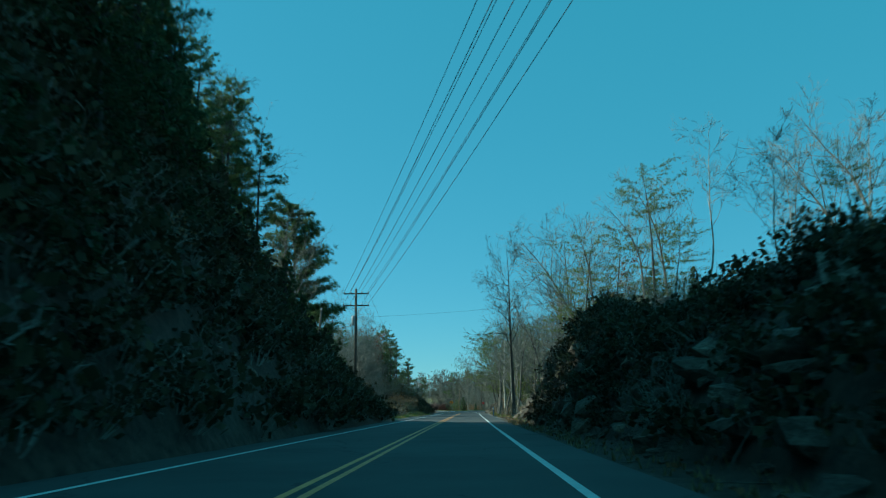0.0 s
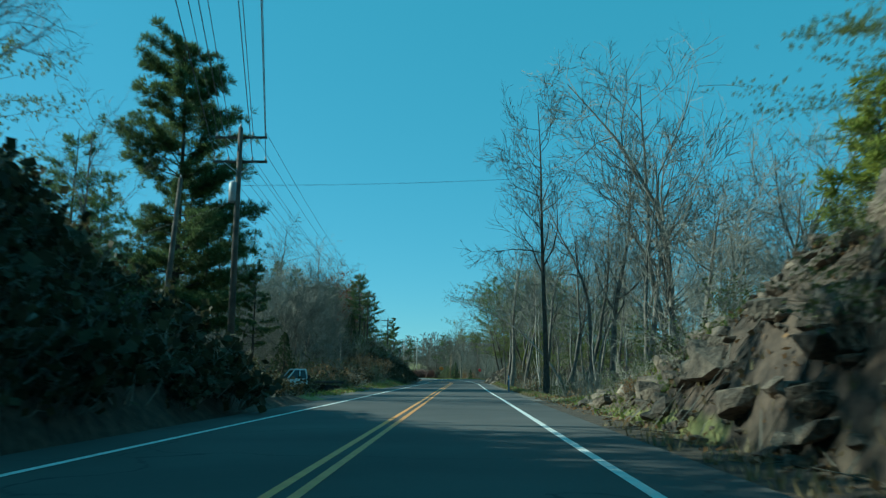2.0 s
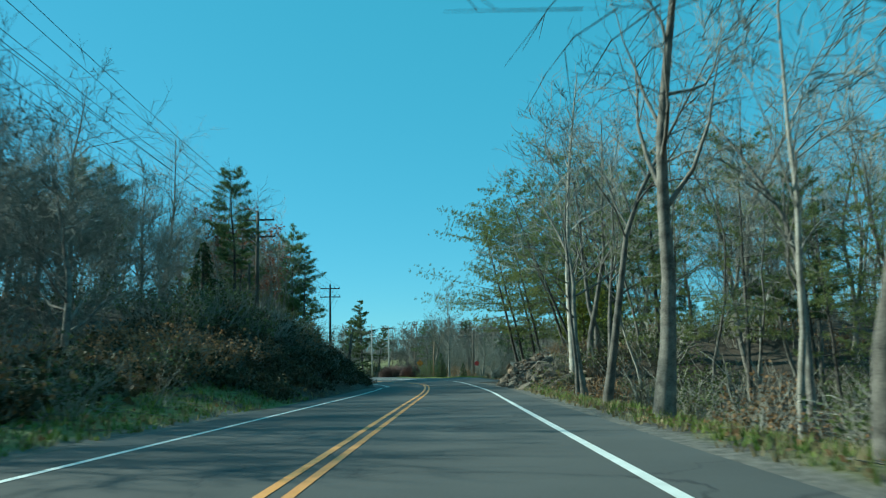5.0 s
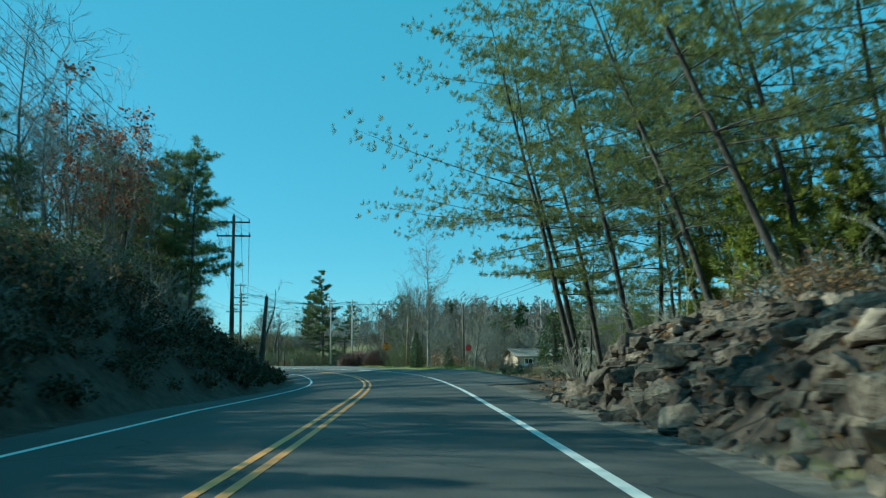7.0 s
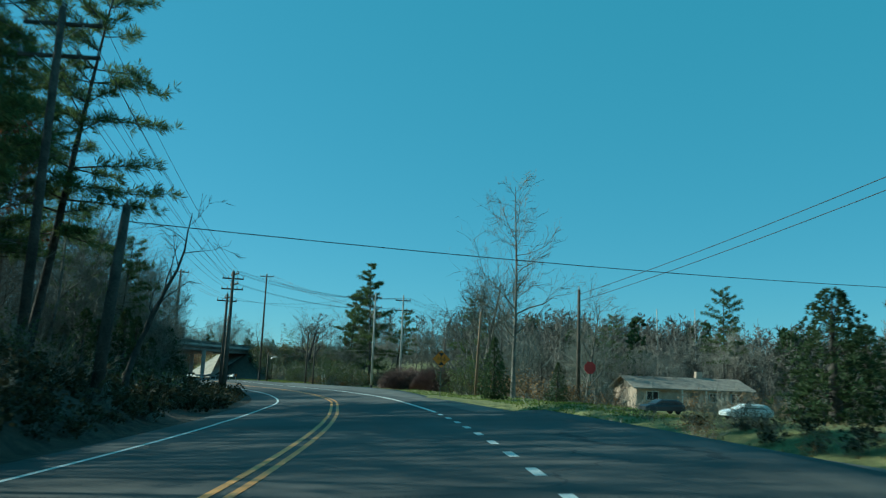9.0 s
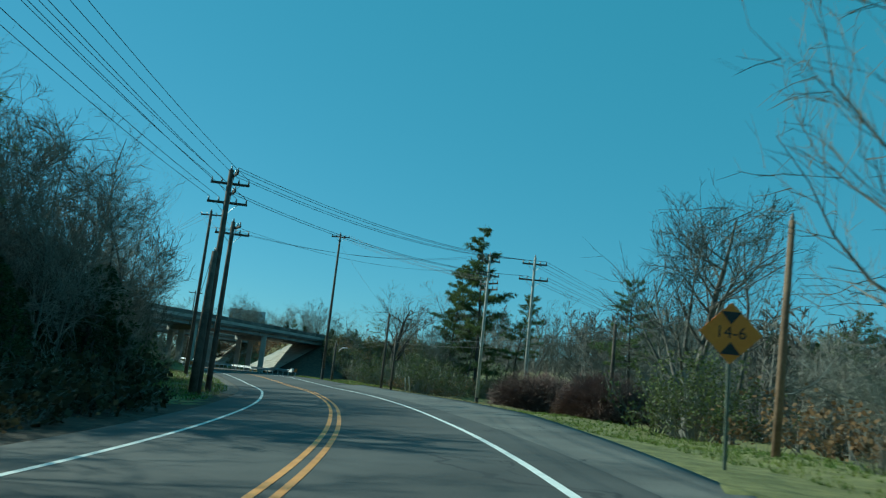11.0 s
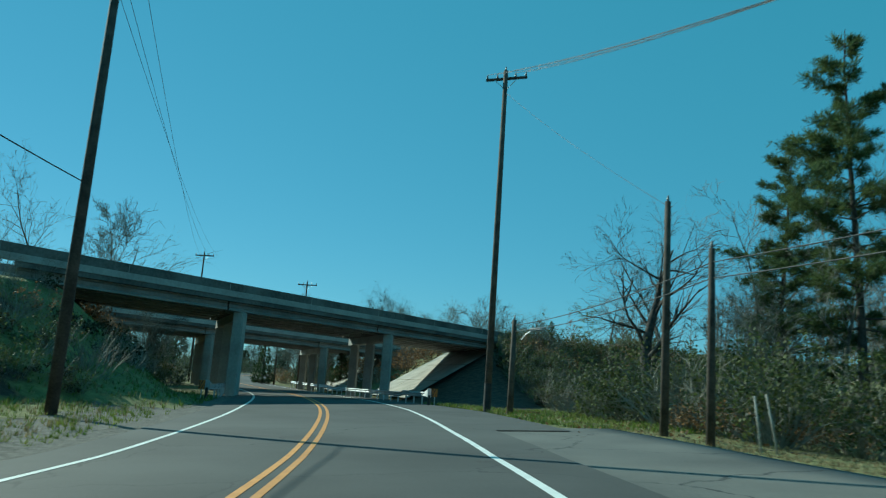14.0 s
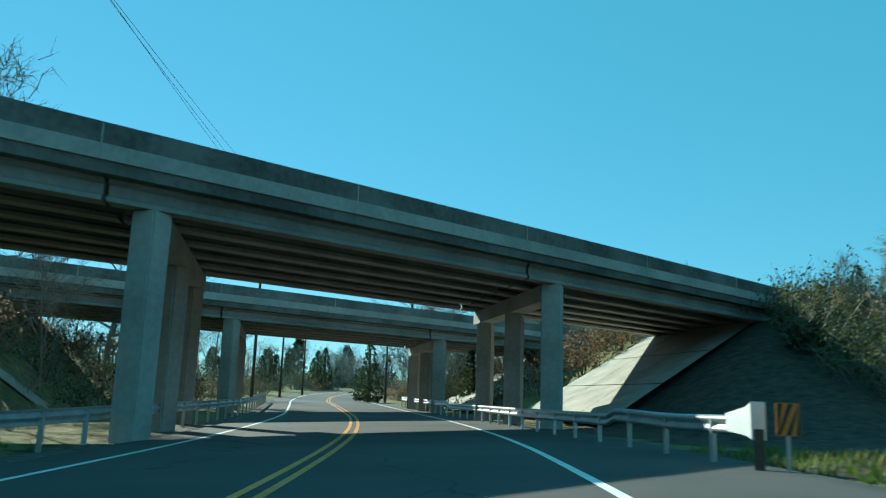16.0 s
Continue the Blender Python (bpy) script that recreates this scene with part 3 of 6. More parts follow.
def i_beam(ka, kb, q):
    """A concrete girder with flanges, swept between two supports."""
    half = [(0.24, 5.18), (0.24, 5.28), (0.1, 5.36), (0.1, 5.58), (0.2, 5.64), (0.2, 5.719)]
    prof = half + [(-a0, z) for a0, z in reversed(half)]
    b = Build()
    for k in (ka, kb):
        b.v.extend(tuple(over_pt(k + 0.57 * (q + a0), q + a0, z)) for a0, z in prof)
    n = len(prof)
    b.f = [tuple(range(n - 1, -1, -1)), tuple(range(n, 2 * n))] + [(i, (i + 1) % n, n + (i + 1) % n, n + i) for i in range(n)]
    return b


def overpass(q0, label, dz=0.0, dk=0.0, piers=(0.5, 14.6)):
    top = new("overpass")
    tagged(top, label, "overpass")
    k0, k1, w = -13.0, 32.0, 9.6
    sk = 0.57
    # deck slab takes the same darkened concrete as the parapets
    b = Build()
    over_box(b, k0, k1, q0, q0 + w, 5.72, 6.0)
    put("deck", b, M_CONCSTAINSHADE, top)
    for q, s in ((q0, 1), (q0 + w - 0.3, 1)):
        b = Build()
        over_box(b, k0 - 30, k1 + 45, q - 0.06, q + 0.24, 6.0, 6.36)
        put("curb_beam", b, M_CONC, top)
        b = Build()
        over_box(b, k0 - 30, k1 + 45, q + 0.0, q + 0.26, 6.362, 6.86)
        put("parapet", b, M_CONCSTAINSHADE, top, "weather-stained concrete parapet, coloured darker for its shaded face")
        for i in range(16):
            b = Build()
            kk = k0 - 28 + i * 6.8
            over_box(b, kk, kk + 0.04, q - 0.068, q - 0.058, 6.02, 6.8)
            put("joint", b, M_CONC, top)
    for i in range(6):
        q = q0 + 0.55 + i * 1.7
        for ka, kb in ((k0, -0.1), (-0.1, 13.7), (13.7, k1)):
            put("girder", i_beam(ka + 0.06, kb - 0.06, q), M_GIRDER, top)
    for kp in piers:
        b = Build()
        over_box(b, kp - 0.4, kp + 0.4, q0 + 1.0, q0 + w - 0.15, 4.60, 5.175)
        put("pier_cap", b, M_CONC, top)
        for i in range(3):
            q = q0 + 0.62 + i * 3.9
            c = over_pt(kp + sk * q, q)
            col = bevelled_box((-0.33, -0.33, gz(c.x, c.y) - 0.6), (0.33, 0.33, 5.18 if i == 0 else 4.595), 0.05)
            ob = put("column", col, M_CONC, top)
            ob.matrix_local = Matrix.Translation((c.x, c.y, 0)) @ Matrix.Rotation(math.atan2(-BU[0], BU[1]) + 0.5, 4, "Z")
    top.location = (BU[0] * dk, BU[1] * dk, dz)
    return top


overpass(-0.6, "grey concrete highway overpass on square columns crossing the road", piers=(0.95, 15.1))
overpass(18.6, "second concrete highway overpass standing behind the first", -0.42, 1.2)


def slope_paving(k_toe, k_top, label, bands=((-1.6, 9.4), (17.4, 28.4))):
    b = Build()
    n = 3
    for qa, qb in bands:
        for i in range(n):
            t0, t1 = i / n, (i + 1) / n
            qq = [qa + (qb - qa) * j / 3 for j in range(4)]
            for j in range(3):
                pts = []
                for t, q in ((t0 + 0.004, qq[j] + 0.02), (t0 + 0.004, qq[j + 1] - 0.02), (t1 - 0.004, qq[j + 1] - 0.02), (t1 - 0.004, qq[j] + 0.02)):
                    k = k_toe + (k_top - k_toe) * t + 0.57 * q
                    pts.append(over_pt(k, q, 0.44 + 4.75 * t))
                b.face(*pts)
    tagged(put("slope_paving", b, M_PAVING), label, "slope paving", kind="structure")


slope_paving(17.9, 29.4, "pale concrete slope paving under the overpass", ((0.0, 9.4), (17.8, 28.4)))
def slope_gutter(q0, q1, label):
    """A narrow concrete channel laid down the earth slope."""
    b = Build()
    n = 10
    for i in range(n + 1):
        for j, dz in ((0, 0.09), (0.15, 0.05), (0.85, 0.05), (1, 0.09)):
            q = q0 + (q1 - q0) * j
            c = over_pt(-3.2 + 0.57 * q - 7.6 * i / n, q)
            b.v.append((c.x, c.y, gz(c.x, c.y) + dz))
    for i in range(n):
        for j in range(3):
            k = i * 4 + j
            b.f.append((k, k + 1, k + 5, k + 4))
    tagged(put("slope_gutter", b, M_PAVING), label, "gutter", kind="structure")


slope_gutter(10.3, 11.5, "pale concrete gutter strip down the overpass's other slope")


# ---------------------------------------------------------------- plants
def wander(rnd, p, d, length, n, bend, up=0.0):
    """A bent line from p along d."""
    pts, q, v = [Vector(p)], Vector(p), Vector(d).normalized()
    for _ in range(n):
        v = (v + Vector((rnd.gauss(0, bend), rnd.gauss(0, bend), rnd.gauss(0, bend) + up))).normalized()
        q = q + v * (length / n)
        pts.append(q.copy())
    return pts


def side_way(rnd, d, angle):
    """A direction that leaves d by about angle, to any side."""
    d = Vector(d).normalized()
    u = d.cross(Vector((rnd.gauss(0, 1), rnd.gauss(0, 1), rnd.gauss(0, 1)))).normalized()
    return (d * math.cos(angle) + u * math.sin(angle)).normalized()


def bare_tree(seed, h, r, fork=0.35, lean=(0, 0), limbs=12, twigs=5, fine=4, bend=0.06, arch=0.0, spread=0.75, limb_len=0.34):
    """A leafless tree: trunk, limbs, branches and fine twigs."""
    rnd = swing(seed)
    wood, crown = Build(), Build()
    n = 9
    pts, q = [Vector((0, 0, -0.4))], Vector((0, 0, 0))
    v = Vector((lean[0], lean[1], 1)).normalized()
    for i in range(n):
        v = (v + Vector((rnd.gauss(0, bend) + arch * lean[0], rnd.gauss(0, bend) + arch * lean[1], -arch * 0.5))).normalized()
        q = q + v * (h / n)
        pts.append(q.copy())
    rad = [r * 1.35] + [r * (1 - 0.9 * (i / n) ** 0.9) for i in range(1, n + 1)]
    wood.tube(pts, rad, 8)
    for i in range(limbs):
        f = fork + (0.98 - fork) * (i + rnd.random() * 0.6) / limbs
        k = min(int(f * n), n - 1)
        p = pts[k].lerp(pts[k + 1], f * n - k)
        d = (pts[k + 1] - pts[k]).normalized()
        ll = h * limb_len * (1.15 - 0.75 * f) * rnd.uniform(0.6, 1.2)
        lp = wander(rnd, p, side_way(rnd, d, rnd.uniform(0.5, spread + 0.35)), ll, 4, 0.21, 0.10)
        lr = r * (1 - 0.85 * f) * rnd.uniform(0.35, 0.55)
        wood.tube(lp, [lr, lr * 0.8, lr * 0.55, lr * 0.35, lr * 0.16], 5)
        for j in range(twigs):
            g0 = rnd.uniform(0.25, 1.0)
            kk = min(int(g0 * 4), 3)
            bp = lp[kk].lerp(lp[kk + 1], g0 * 4 - kk)
            bl = ll * rnd.uniform(0.28, 0.6)
            bd = wander(rnd, bp, side_way(rnd, lp[kk + 1] - lp[kk], rnd.uniform(0.35, 0.9)), bl, 3, 0.2, 0.09)
            br = max(0.012, lr * 0.28)
            crown.tube(bd, [br, br * 0.7, br * 0.45, br * 0.2], 3)
            for m in range(fine):
                e0 = rnd.uniform(0.15, 1.0)
                ke = min(int(e0 * 3), 2)
                ep = bd[ke].lerp(bd[ke + 1], e0 * 3 - ke)
                ed = wander(rnd, ep, side_way(rnd, bd[ke + 1] - bd[ke], rnd.uniform(0.3, 0.9)), bl * rnd.uniform(0.3, 0.65), 2, 0.22, 0.06)
                crown.ribbon(ed, [0.011, 0.008, 0.003])
                if fine > 3:
                    for _ in range(2):
                        fp = ed[1].lerp(ed[2], rnd.random())
                        fd = wander(rnd, fp, side_way(rnd, ed[2] - ed[1], rnd.uniform(0.4, 0.9)), bl * rnd.uniform(0.15, 0.35), 1, 0.2, 0.05)
                        crown.ribbon(fd, [0.0065, 0.003])
    return wood, crown


def tuft(b, rnd, p, d, size, blades=7, width=0.11):
    """A clump of needles round p."""
    d = Vector(d).normalized()
    for _ in range(blades):
        w = side_way(rnd, d, rnd.uniform(0.2, 1.35))
        u = w.cross(Vector((rnd.gauss(0, 1), rnd.gauss(0, 1), rnd.gauss(0, 1)))).normalized() * size * width
        t = p + w * size * rnd.uniform(0.7, 1.25)
        m0 = p + w * size * 0.55
        k = len(b.v)
        b.v.extend((tuple(p), tuple(m0 + u), tuple(t), tuple(m0 - u)))
        b.f.append((k, k + 1, k + 2, k + 3))


def pine(seed, h, r, base=0.35, reach=0.22, whorls=16, per=5, tufts=7, size=0.45, droop=-0.05, lean=(0, 0), rag=0.35, cone=0.8, blades=10, width=0.085):
    """An evergreen: trunk with whorls of branches that carry needle clumps."""
    rnd = swing(seed)
    wood, crown = Build(), Build()
    n = 9
    pts, q, v = [Vector((0, 0, -0.4))], Vector((0, 0, 0)), Vector((lean[0], lean[1], 1)).normalized()
    for i in range(n):
        v = (v + Vector((rnd.gauss(0, 0.025), rnd.gauss(0, 0.025), 0.02))).normalized()
        q = q + v * (h / n)
        pts.append(q.copy())
    wood.tube(pts, [r * 1.2] + [r * (1 - 0.93 * (i / n)) for i in range(1, n + 1)], 7)
    for w in range(whorls):
        f = base + (0.985 - base) * (w + 0.4 * rnd.random()) / whorls
        k = min(int(f * n), n - 1)
        p = pts[k].lerp(pts[k + 1], f * n - k)
        g0 = (f - base) / (1 - base)
        full = (1 - g0) ** cone * (0.55 + 0.45 * min(1, g0 * 5))
        a0 = rnd.uniform(0, 6.28)
        for j in range(per):
            if rnd.random() < rag * 0.6:
                continue
            a1 = a0 + 6.28 * j / per + rnd.gauss(0, 0.25)
            ll = max(0.5, h * reach * full * rnd.uniform(1 - rag, 1 + rag * 0.8))
            d = Vector((math.cos(a1), math.sin(a1), droop + 0.55 * g0 + rnd.gauss(0, 0.08)))
            bp = wander(rnd, p, d, ll, 3, 0.09, 0.05)
            br = max(0.015, r * 0.22 * (1 - 0.6 * g0))
            wood.tube(bp, [br, br * 0.7, br * 0.45, br * 0.15], 4)
            cnt = max(2, int(tufts * ll / (h * reach * 0.6)))
            for m in range(cnt):
                e0 = 0.3 + 0.7 * (m + rnd.random()) / cnt
                kk = min(int(e0 * 3), 2)
                c = bp[kk].lerp(bp[kk + 1], e0 * 3 - kk)
                off = Vector((rnd.gauss(0, 1), rnd.gauss(0, 1), rnd.gauss(0, 0.35))) * ll * 0.10
                for s in range(2):
                    cc = c + off * (1 if s else -1) * rnd.uniform(0.3, 1.3)
                    tuft(crown, rnd, cc, (cc - p).normalized() + Vector((0, 0, 0.35)), size * rnd.uniform(0.7, 1.25), blades, width)
    return wood, crown


def cedar(seed, h, w, count=520, size=0.34, blades=9, shape=1.0):
    """A dense, pointed evergreen that is leafy to the ground."""
    rnd = swing(seed)
    wood, crown = Build(), Build()
    wood.tube([(0, 0, -0.3), (0.03, 0, h * 0.4), (0, 0.03, h * 0.92)], [0.06 * w + 0.05, 0.05 * w, 0.01], 6)
    for i in range(count):
        f = rnd.random() ** 1.25
        a1 = rnd.uniform(0, 6.28)
        lobes = 1 + 0.22 * math.sin(a1 * 3 + seed) + 0.15 * math.sin(a1 * 7 + f * 9)
        rr = w * 0.5 * (1 - f) ** (0.7 * shape) * lobes * (0.6 + 0.4 * min(1, f * 6 + 0.3)) * rnd.uniform(0.55, 1.06)
        p = Vector((math.cos(a1) * rr, math.sin(a1) * rr, 0.12 + f * h * 0.97))
        tuft(crown, rnd, p, Vector((math.cos(a1), math.sin(a1), 0.9)), size * rnd.uniform(0.6, 1.2) * (1 - 0.4 * f), blades, 0.13)
        if i % 9 == 0:
            wood.tube([(0, 0, p.z * 0.8), tuple(p)], [0.03, 0.008], 3)
    return wood, crown


def leaf(b, rnd, p, size):
    u = Vector((rnd.gauss(0, 1), rnd.gauss(0, 1), rnd.gauss(0, 0.7))).normalized()
    w = side_way(rnd, u, 1.57)
    k = len(b.v)
    b.v.extend((tuple(p), tuple(p + (u * 0.5 + w * 0.42) * size), tuple(p + u * size), tuple(p + (u * 0.5 - w * 0.42) * size)))
    b.f.append((k, k + 1, k + 2, k + 3))


def shrub(seed, h, w, stems=26, leaves=0, size=0.09, upright=0.5, twigs=4):
    """A bush of many thin stems, bare or with leaves."""
    rnd = swing(seed)
    wood, crown = Build(), Build()
    for i in range(stems):
        a1, r0 = rnd.uniform(0, 6.28), rnd.random() ** 0.6
        foot = Vector((math.cos(a1), math.sin(a1), 0)) * r0 * w * 0.28
        d = Vector((math.cos(a1) * r0, math.sin(a1) * r0, upright + 0.5))
        ll = h * rnd.uniform(0.6, 1.12) * (1.15 - 0.35 * r0)
        lp = wander(rnd, foot - Vector((0, 0, 0.1)), d, ll, 4, 0.16, 0.03)
        wood.ribbon(lp, [0.018, 0.015, 0.011, 0.008, 0.003])
        for j in range(twigs):
            e0 = rnd.uniform(0.25, 1)
            kk = min(int(e0 * 4), 3)
            ep = lp[kk].lerp(lp[kk + 1], e0 * 4 - kk)
            ed = wander(rnd, ep, side_way(rnd, lp[kk + 1] - lp[kk], rnd.uniform(0.3, 0.9)), ll * rnd.uniform(0.2, 0.45), 2, 0.2, 0.05)
            wood.ribbon(ed, [0.009, 0.007, 0.003])
            for _ in range(leaves):
                leaf(crown, rnd, ed[1].lerp(ed[2], rnd.random()) + Vector((rnd.gauss(0, 0.09), rnd.gauss(0, 0.09), rnd.gauss(0, 0.09))),
                     size * rnd.uniform(0.7, 1.4))
    return wood, crown


def dome(seed, h, w, stems):
    """A dense rounded shrub: stems that end on an even dome."""
    rnd = swing(seed)
    wood, crown = Build(), Build()
    for _ in range(stems):
        a1, u = rnd.uniform(0, 6.28), rnd.random()
        e = math.acos(1 - u * 0.98)
        lump = 1 + 0.08 * math.sin(a1 * 3 + seed) + 0.06 * math.sin(a1 * 5 + e * 4)
        tip = Vector((math.cos(a1) * math.sin(e) * w / 2, math.sin(a1) * math.sin(e) * w / 2, math.cos(e) * h)) * lump * rnd.uniform(0.86, 1.04)
        foot = Vector((tip.x * 0.45, tip.y * 0.45, -0.1))
        mid = foot.lerp(tip, 0.55) + Vector((0, 0, 0.12 * h))
        wood.tube([tuple(foot), tuple(mid), tuple(tip)], [0.016, 0.011, 0.004], 3)
        for _ in range(6):
            p = mid.lerp(tip, rnd.uniform(0.1, 0.9))
            q = p + side_way(rnd, tip - mid, rnd.uniform(0.3, 0.9)) * rnd.uniform(0.25, 0.55)
            crown.ribbon([p, q], [0.009, 0.004])
    return wood, crown


def plant(name, wood, crown, m_wood, m_crown, label, category, group=""):
    top = new(name)
    tagged(top, label, category, group)
    trunk = "twigwork" if category == "shrub" else "trunk"
    if wood.f:
        put(trunk, wood, m_wood, top, smooth=True)
    if crown.f:
        put("crown" if category != "shrub" else "foliage", crown, m_crown, top)
    return top


KINDS = {}


def kind(key, name, maker, m_wood, m_crown, label, category, group=""):
    KINDS[key] = [maker, name, m_wood, m_crown, label, category, group, None]


JOINED = {}


def join_plant(key, x, y, size, rnd):
    """Add a bush to the undergrowth that nobody could count."""
    k = KINDS[key]
    if len(k) < 9:
        k.append(k[0]())
    a1 = rnd.uniform(0, 6.28)
    ca, sa, z0 = math.cos(a1) * size, math.sin(a1) * size, gz(x, y) + 0.03
    for part_mesh, mat in zip(k[8], k[2:4]):
        if part_mesh.f:
            vs, fs, n = JOINED.setdefault((mat.name, k[5]), ([], [], [0]))
            v = np.array(part_mesh.v)
            vs.append(np.stack([v[:, 0] * ca - v[:, 1] * sa + x, v[:, 0] * sa + v[:, 1] * ca + y, v[:, 2] * size + z0], 1))
            fs.extend([tuple(i + n[0] for i in f) for f in part_mesh.f])
            n[0] += len(v)


def finish_joined():
    for (name, what), (vs, fs, n) in JOINED.items():
        me = bpy.data.meshes.new("woods" if what == "tree" else "undergrowth")
        me.from_pydata(np.vstack(vs).tolist(), [], fs)
        me.materials.append(bpy.data.materials[name])
        if what == "tree":
            tagged(new("woods", me), "leafless trees standing deep in the roadside woods", "woods", kind="stuff")
            continue
        tagged(new("undergrowth", me), "tangled roadside undergrowth of twigs and leaves", "undergrowth", kind="stuff")


def set_plant(key, x, y, turn=None, size=1.0, sink=0.0, tip=0.0, label=""):
    """Stand a plant of that kind on the ground: built once, then copied."""
    k = KINDS[key]
    rnd = swing(hash((round(x * 10), round(y * 10))) % 99991)
    turn = rnd.uniform(0, 360) if turn is None else turn
    m = Matrix.Translation((x, y, gz(x, y) - sink)) @ Matrix.Rotation(radians(tip), 4, "Y") @ Matrix.Rotation(radians(turn), 4, "Z")
    if k[7] is None:
        wood, crown = k[0]()
        k[7] = ob = plant(k[1], wood, crown, k[2], k[3], k[4], k[5], k[6])
    else:
        ob = copy_thing(k[7], m)
    ob.matrix_basis = m @ Matrix.Diagonal((size, size, size * rnd.uniform(0.93, 1.07), 1))
    if label:
        ob["label"] = label
    return ob


GREY = "leafless grey-brown tree with fine twigs"
for i in range(5):
    kind("bare%d" % i, "bare_tree", lambda i=i: bare_tree(100 + i, 15, 0.18, 0.30 + 0.03 * i, (0.05, 0.02), 16, 6, 4, 0.11, limb_len=0.44),
         M_BARK, M_TWIG, GREY + " standing in the woods", "tree", "bare roadside trees")
for i in range(4):
    kind("slim%d" % i, "bare_tree", lambda i=i: bare_tree(140 + i, 12.5, 0.09, 0.34, (0.07, 0.03), 12, 5, 4, 0.10, limb_len=0.34),
         M_BARK, M_TWIG, "slim leafless young tree among the woods", "tree", "slim woodland trees")
for i in range(2):
    kind("pale%d" % i, "bare_tree", lambda i=i: bare_tree(160 + i, 12, 0.085, 0.40, (0.12, 0.05), 12, 6, 4, 0.09, limb_len=0.32),
         M_BARKPALE, M_TWIG, "slim pale-barked leafless tree", "tree", "slim woodland trees")
for i in range(3):
    kind("broad%d" % i, "bare_tree", lambda i=i: bare_tree(180 + i, 9.5, 0.2, 0.16, (0.03, 0.04), 18, 8, 5, 0.07, spread=0.95, limb_len=0.62),
         M_BARK, M_TWIG, "broad leafless tree with a rounded dense crown", "tree", "bare roadside trees")
for i in range(2):
    kind("thicket%d" % i, "bare_tree", lambda i=i: bare_tree(200 + i, 8, 0.10, 0.10, (0.03, 0.05), 20, 9, 5, 0.07, spread=0.7, limb_len=0.5),
         M_TWIG, M_TWIG, "dense leafless thicket tree with grey twigs", "tree", "thicket trees")
for i in range(3):
    kind("wpine%d" % i, "pine", lambda i=i: pine(300 + i, 18, 0.22, 0.36, 0.20, 16, 5, 13, 0.40, 0.0, rag=0.55, cone=0.45, blades=17, width=0.036),
         M_BARKPINE, M_NEEDLE, "tall dark green pine with layered branches", "tree", "roadside pines")
for i in range(3):
    kind("vpine%d" % i, "pine", lambda i=i: pine(330 + i, 15, 0.14, 0.28, 0.37, 20, 4, 21, 0.20, -0.12, (-0.19, 0.02), rag=0.75, cone=0.35, blades=18, width=0.042),
         M_BARKPINE, M_NEEDLEY, "leaning pine with sparse olive-green needles", "tree", "leaning pines")
kind("trimpine", "pine", lambda: pine(331, 15, 0.14, 0.24, 0.25, 22, 4, 17, 0.20, -0.10, (-0.17, 0.02), rag=0.75, cone=0.35, blades=18, width=0.042),
     M_BARKPINE, M_NEEDLEY, "leaning pine with sparse olive-green needles", "tree", "leaning pines")
kind("hero_pine", "pine", lambda: pine(351, 27, 0.34, 0.14, 0.175, 25, 7, 24, 0.50, 0.04, rag=0.65, cone=0.3, blades=20, width=0.036), M_BARKPINE, M_NEEDLE,
     "tall old pine with heavy layered tufts beside the yard", "tree")
for i in range(2):
    kind("fir%d" % i, "fir_tree", lambda i=i: pine(360 + i, 20, 0.27, 0.14, 0.2, 26, 6, 20, 0.42, -0.04, rag=0.75, cone=0.62, blades=17, width=0.038), M_BARKPINE, M_NEEDLE,
         "tall pointed dark green conifer", "tree", "tall conifers")
for i in range(3):
    kind("cedar%d" % i, "cedar_tree", lambda i=i: cedar(380 + i, 6, 3.2, 620), M_BARKPINE, M_CEDAR, "dense dark green cedar", "tree", "cedars")
kind("lawncedar", "cedar_tree", lambda: cedar(388, 6.2, 4.8, 900, 0.36, shape=0.75), M_BARKPINE, M_CEDAR, "broad dark cedar standing in the field", "tree", "cedars")
for i in range(2):
    kind("oakred%d" % i, "oak_tree", lambda i=i: oak_red(400 + i), M_BARK, M_REDLEAF, "slim oak with withered red-brown leaves", "tree", "red-leaved oaks")
for i in range(3):
    kind("brush%d" % i, "shrub", lambda i=i: shrub(420 + i, 2.0, 2.4, 26, 0, twigs=5), M_TWIG, M_BRUSH, "bare twiggy roadside bush", "shrub", "bare bushes")
for i in range(3):
    kind("green%d" % i, "shrub", lambda i=i: shrub(440 + i, 1.9, 2.4, 24, 4, 0.10, twigs=5), M_TWIG, M_BRUSH, "scrubby bush with olive-green leaves", "shrub", "green bushes")
for i in range(2):
    kind("dry%d" % i, "shrub", lambda i=i: shrub(460 + i, 1.5, 2.0, 20, 4, 0.12), M_TWIG, M_DRYLEAF, "bush with withered brown leaves", "shrub", "brown bushes")
kind("hedge", "hedge", lambda: dome(470, 3.0, 7.2, 3000), M_TWIGRED, M_TWIGRED,
     "wide rounded reddish-brown leafless shrub on the lawn", "shrub", "reddish shrubs")
for i in range(3):
    kind("bramble%d" % i, "shrub", lambda i=i: shrub(490 + i, 1.1, 2.0, 16, 3, 0.21, 0.35, 3), M_TWIG, M_BRAMBLE, "low dark bramble bush", "shrub", "brambles")
kind("vine", "shrub", lambda: shrub(480, 3.0, 3.4, 44, 9, 0.11, 0.6, 6), M_TWIG, M_BRUSH, "vine-covered thicket with green leaves", "shrub", "green bushes")


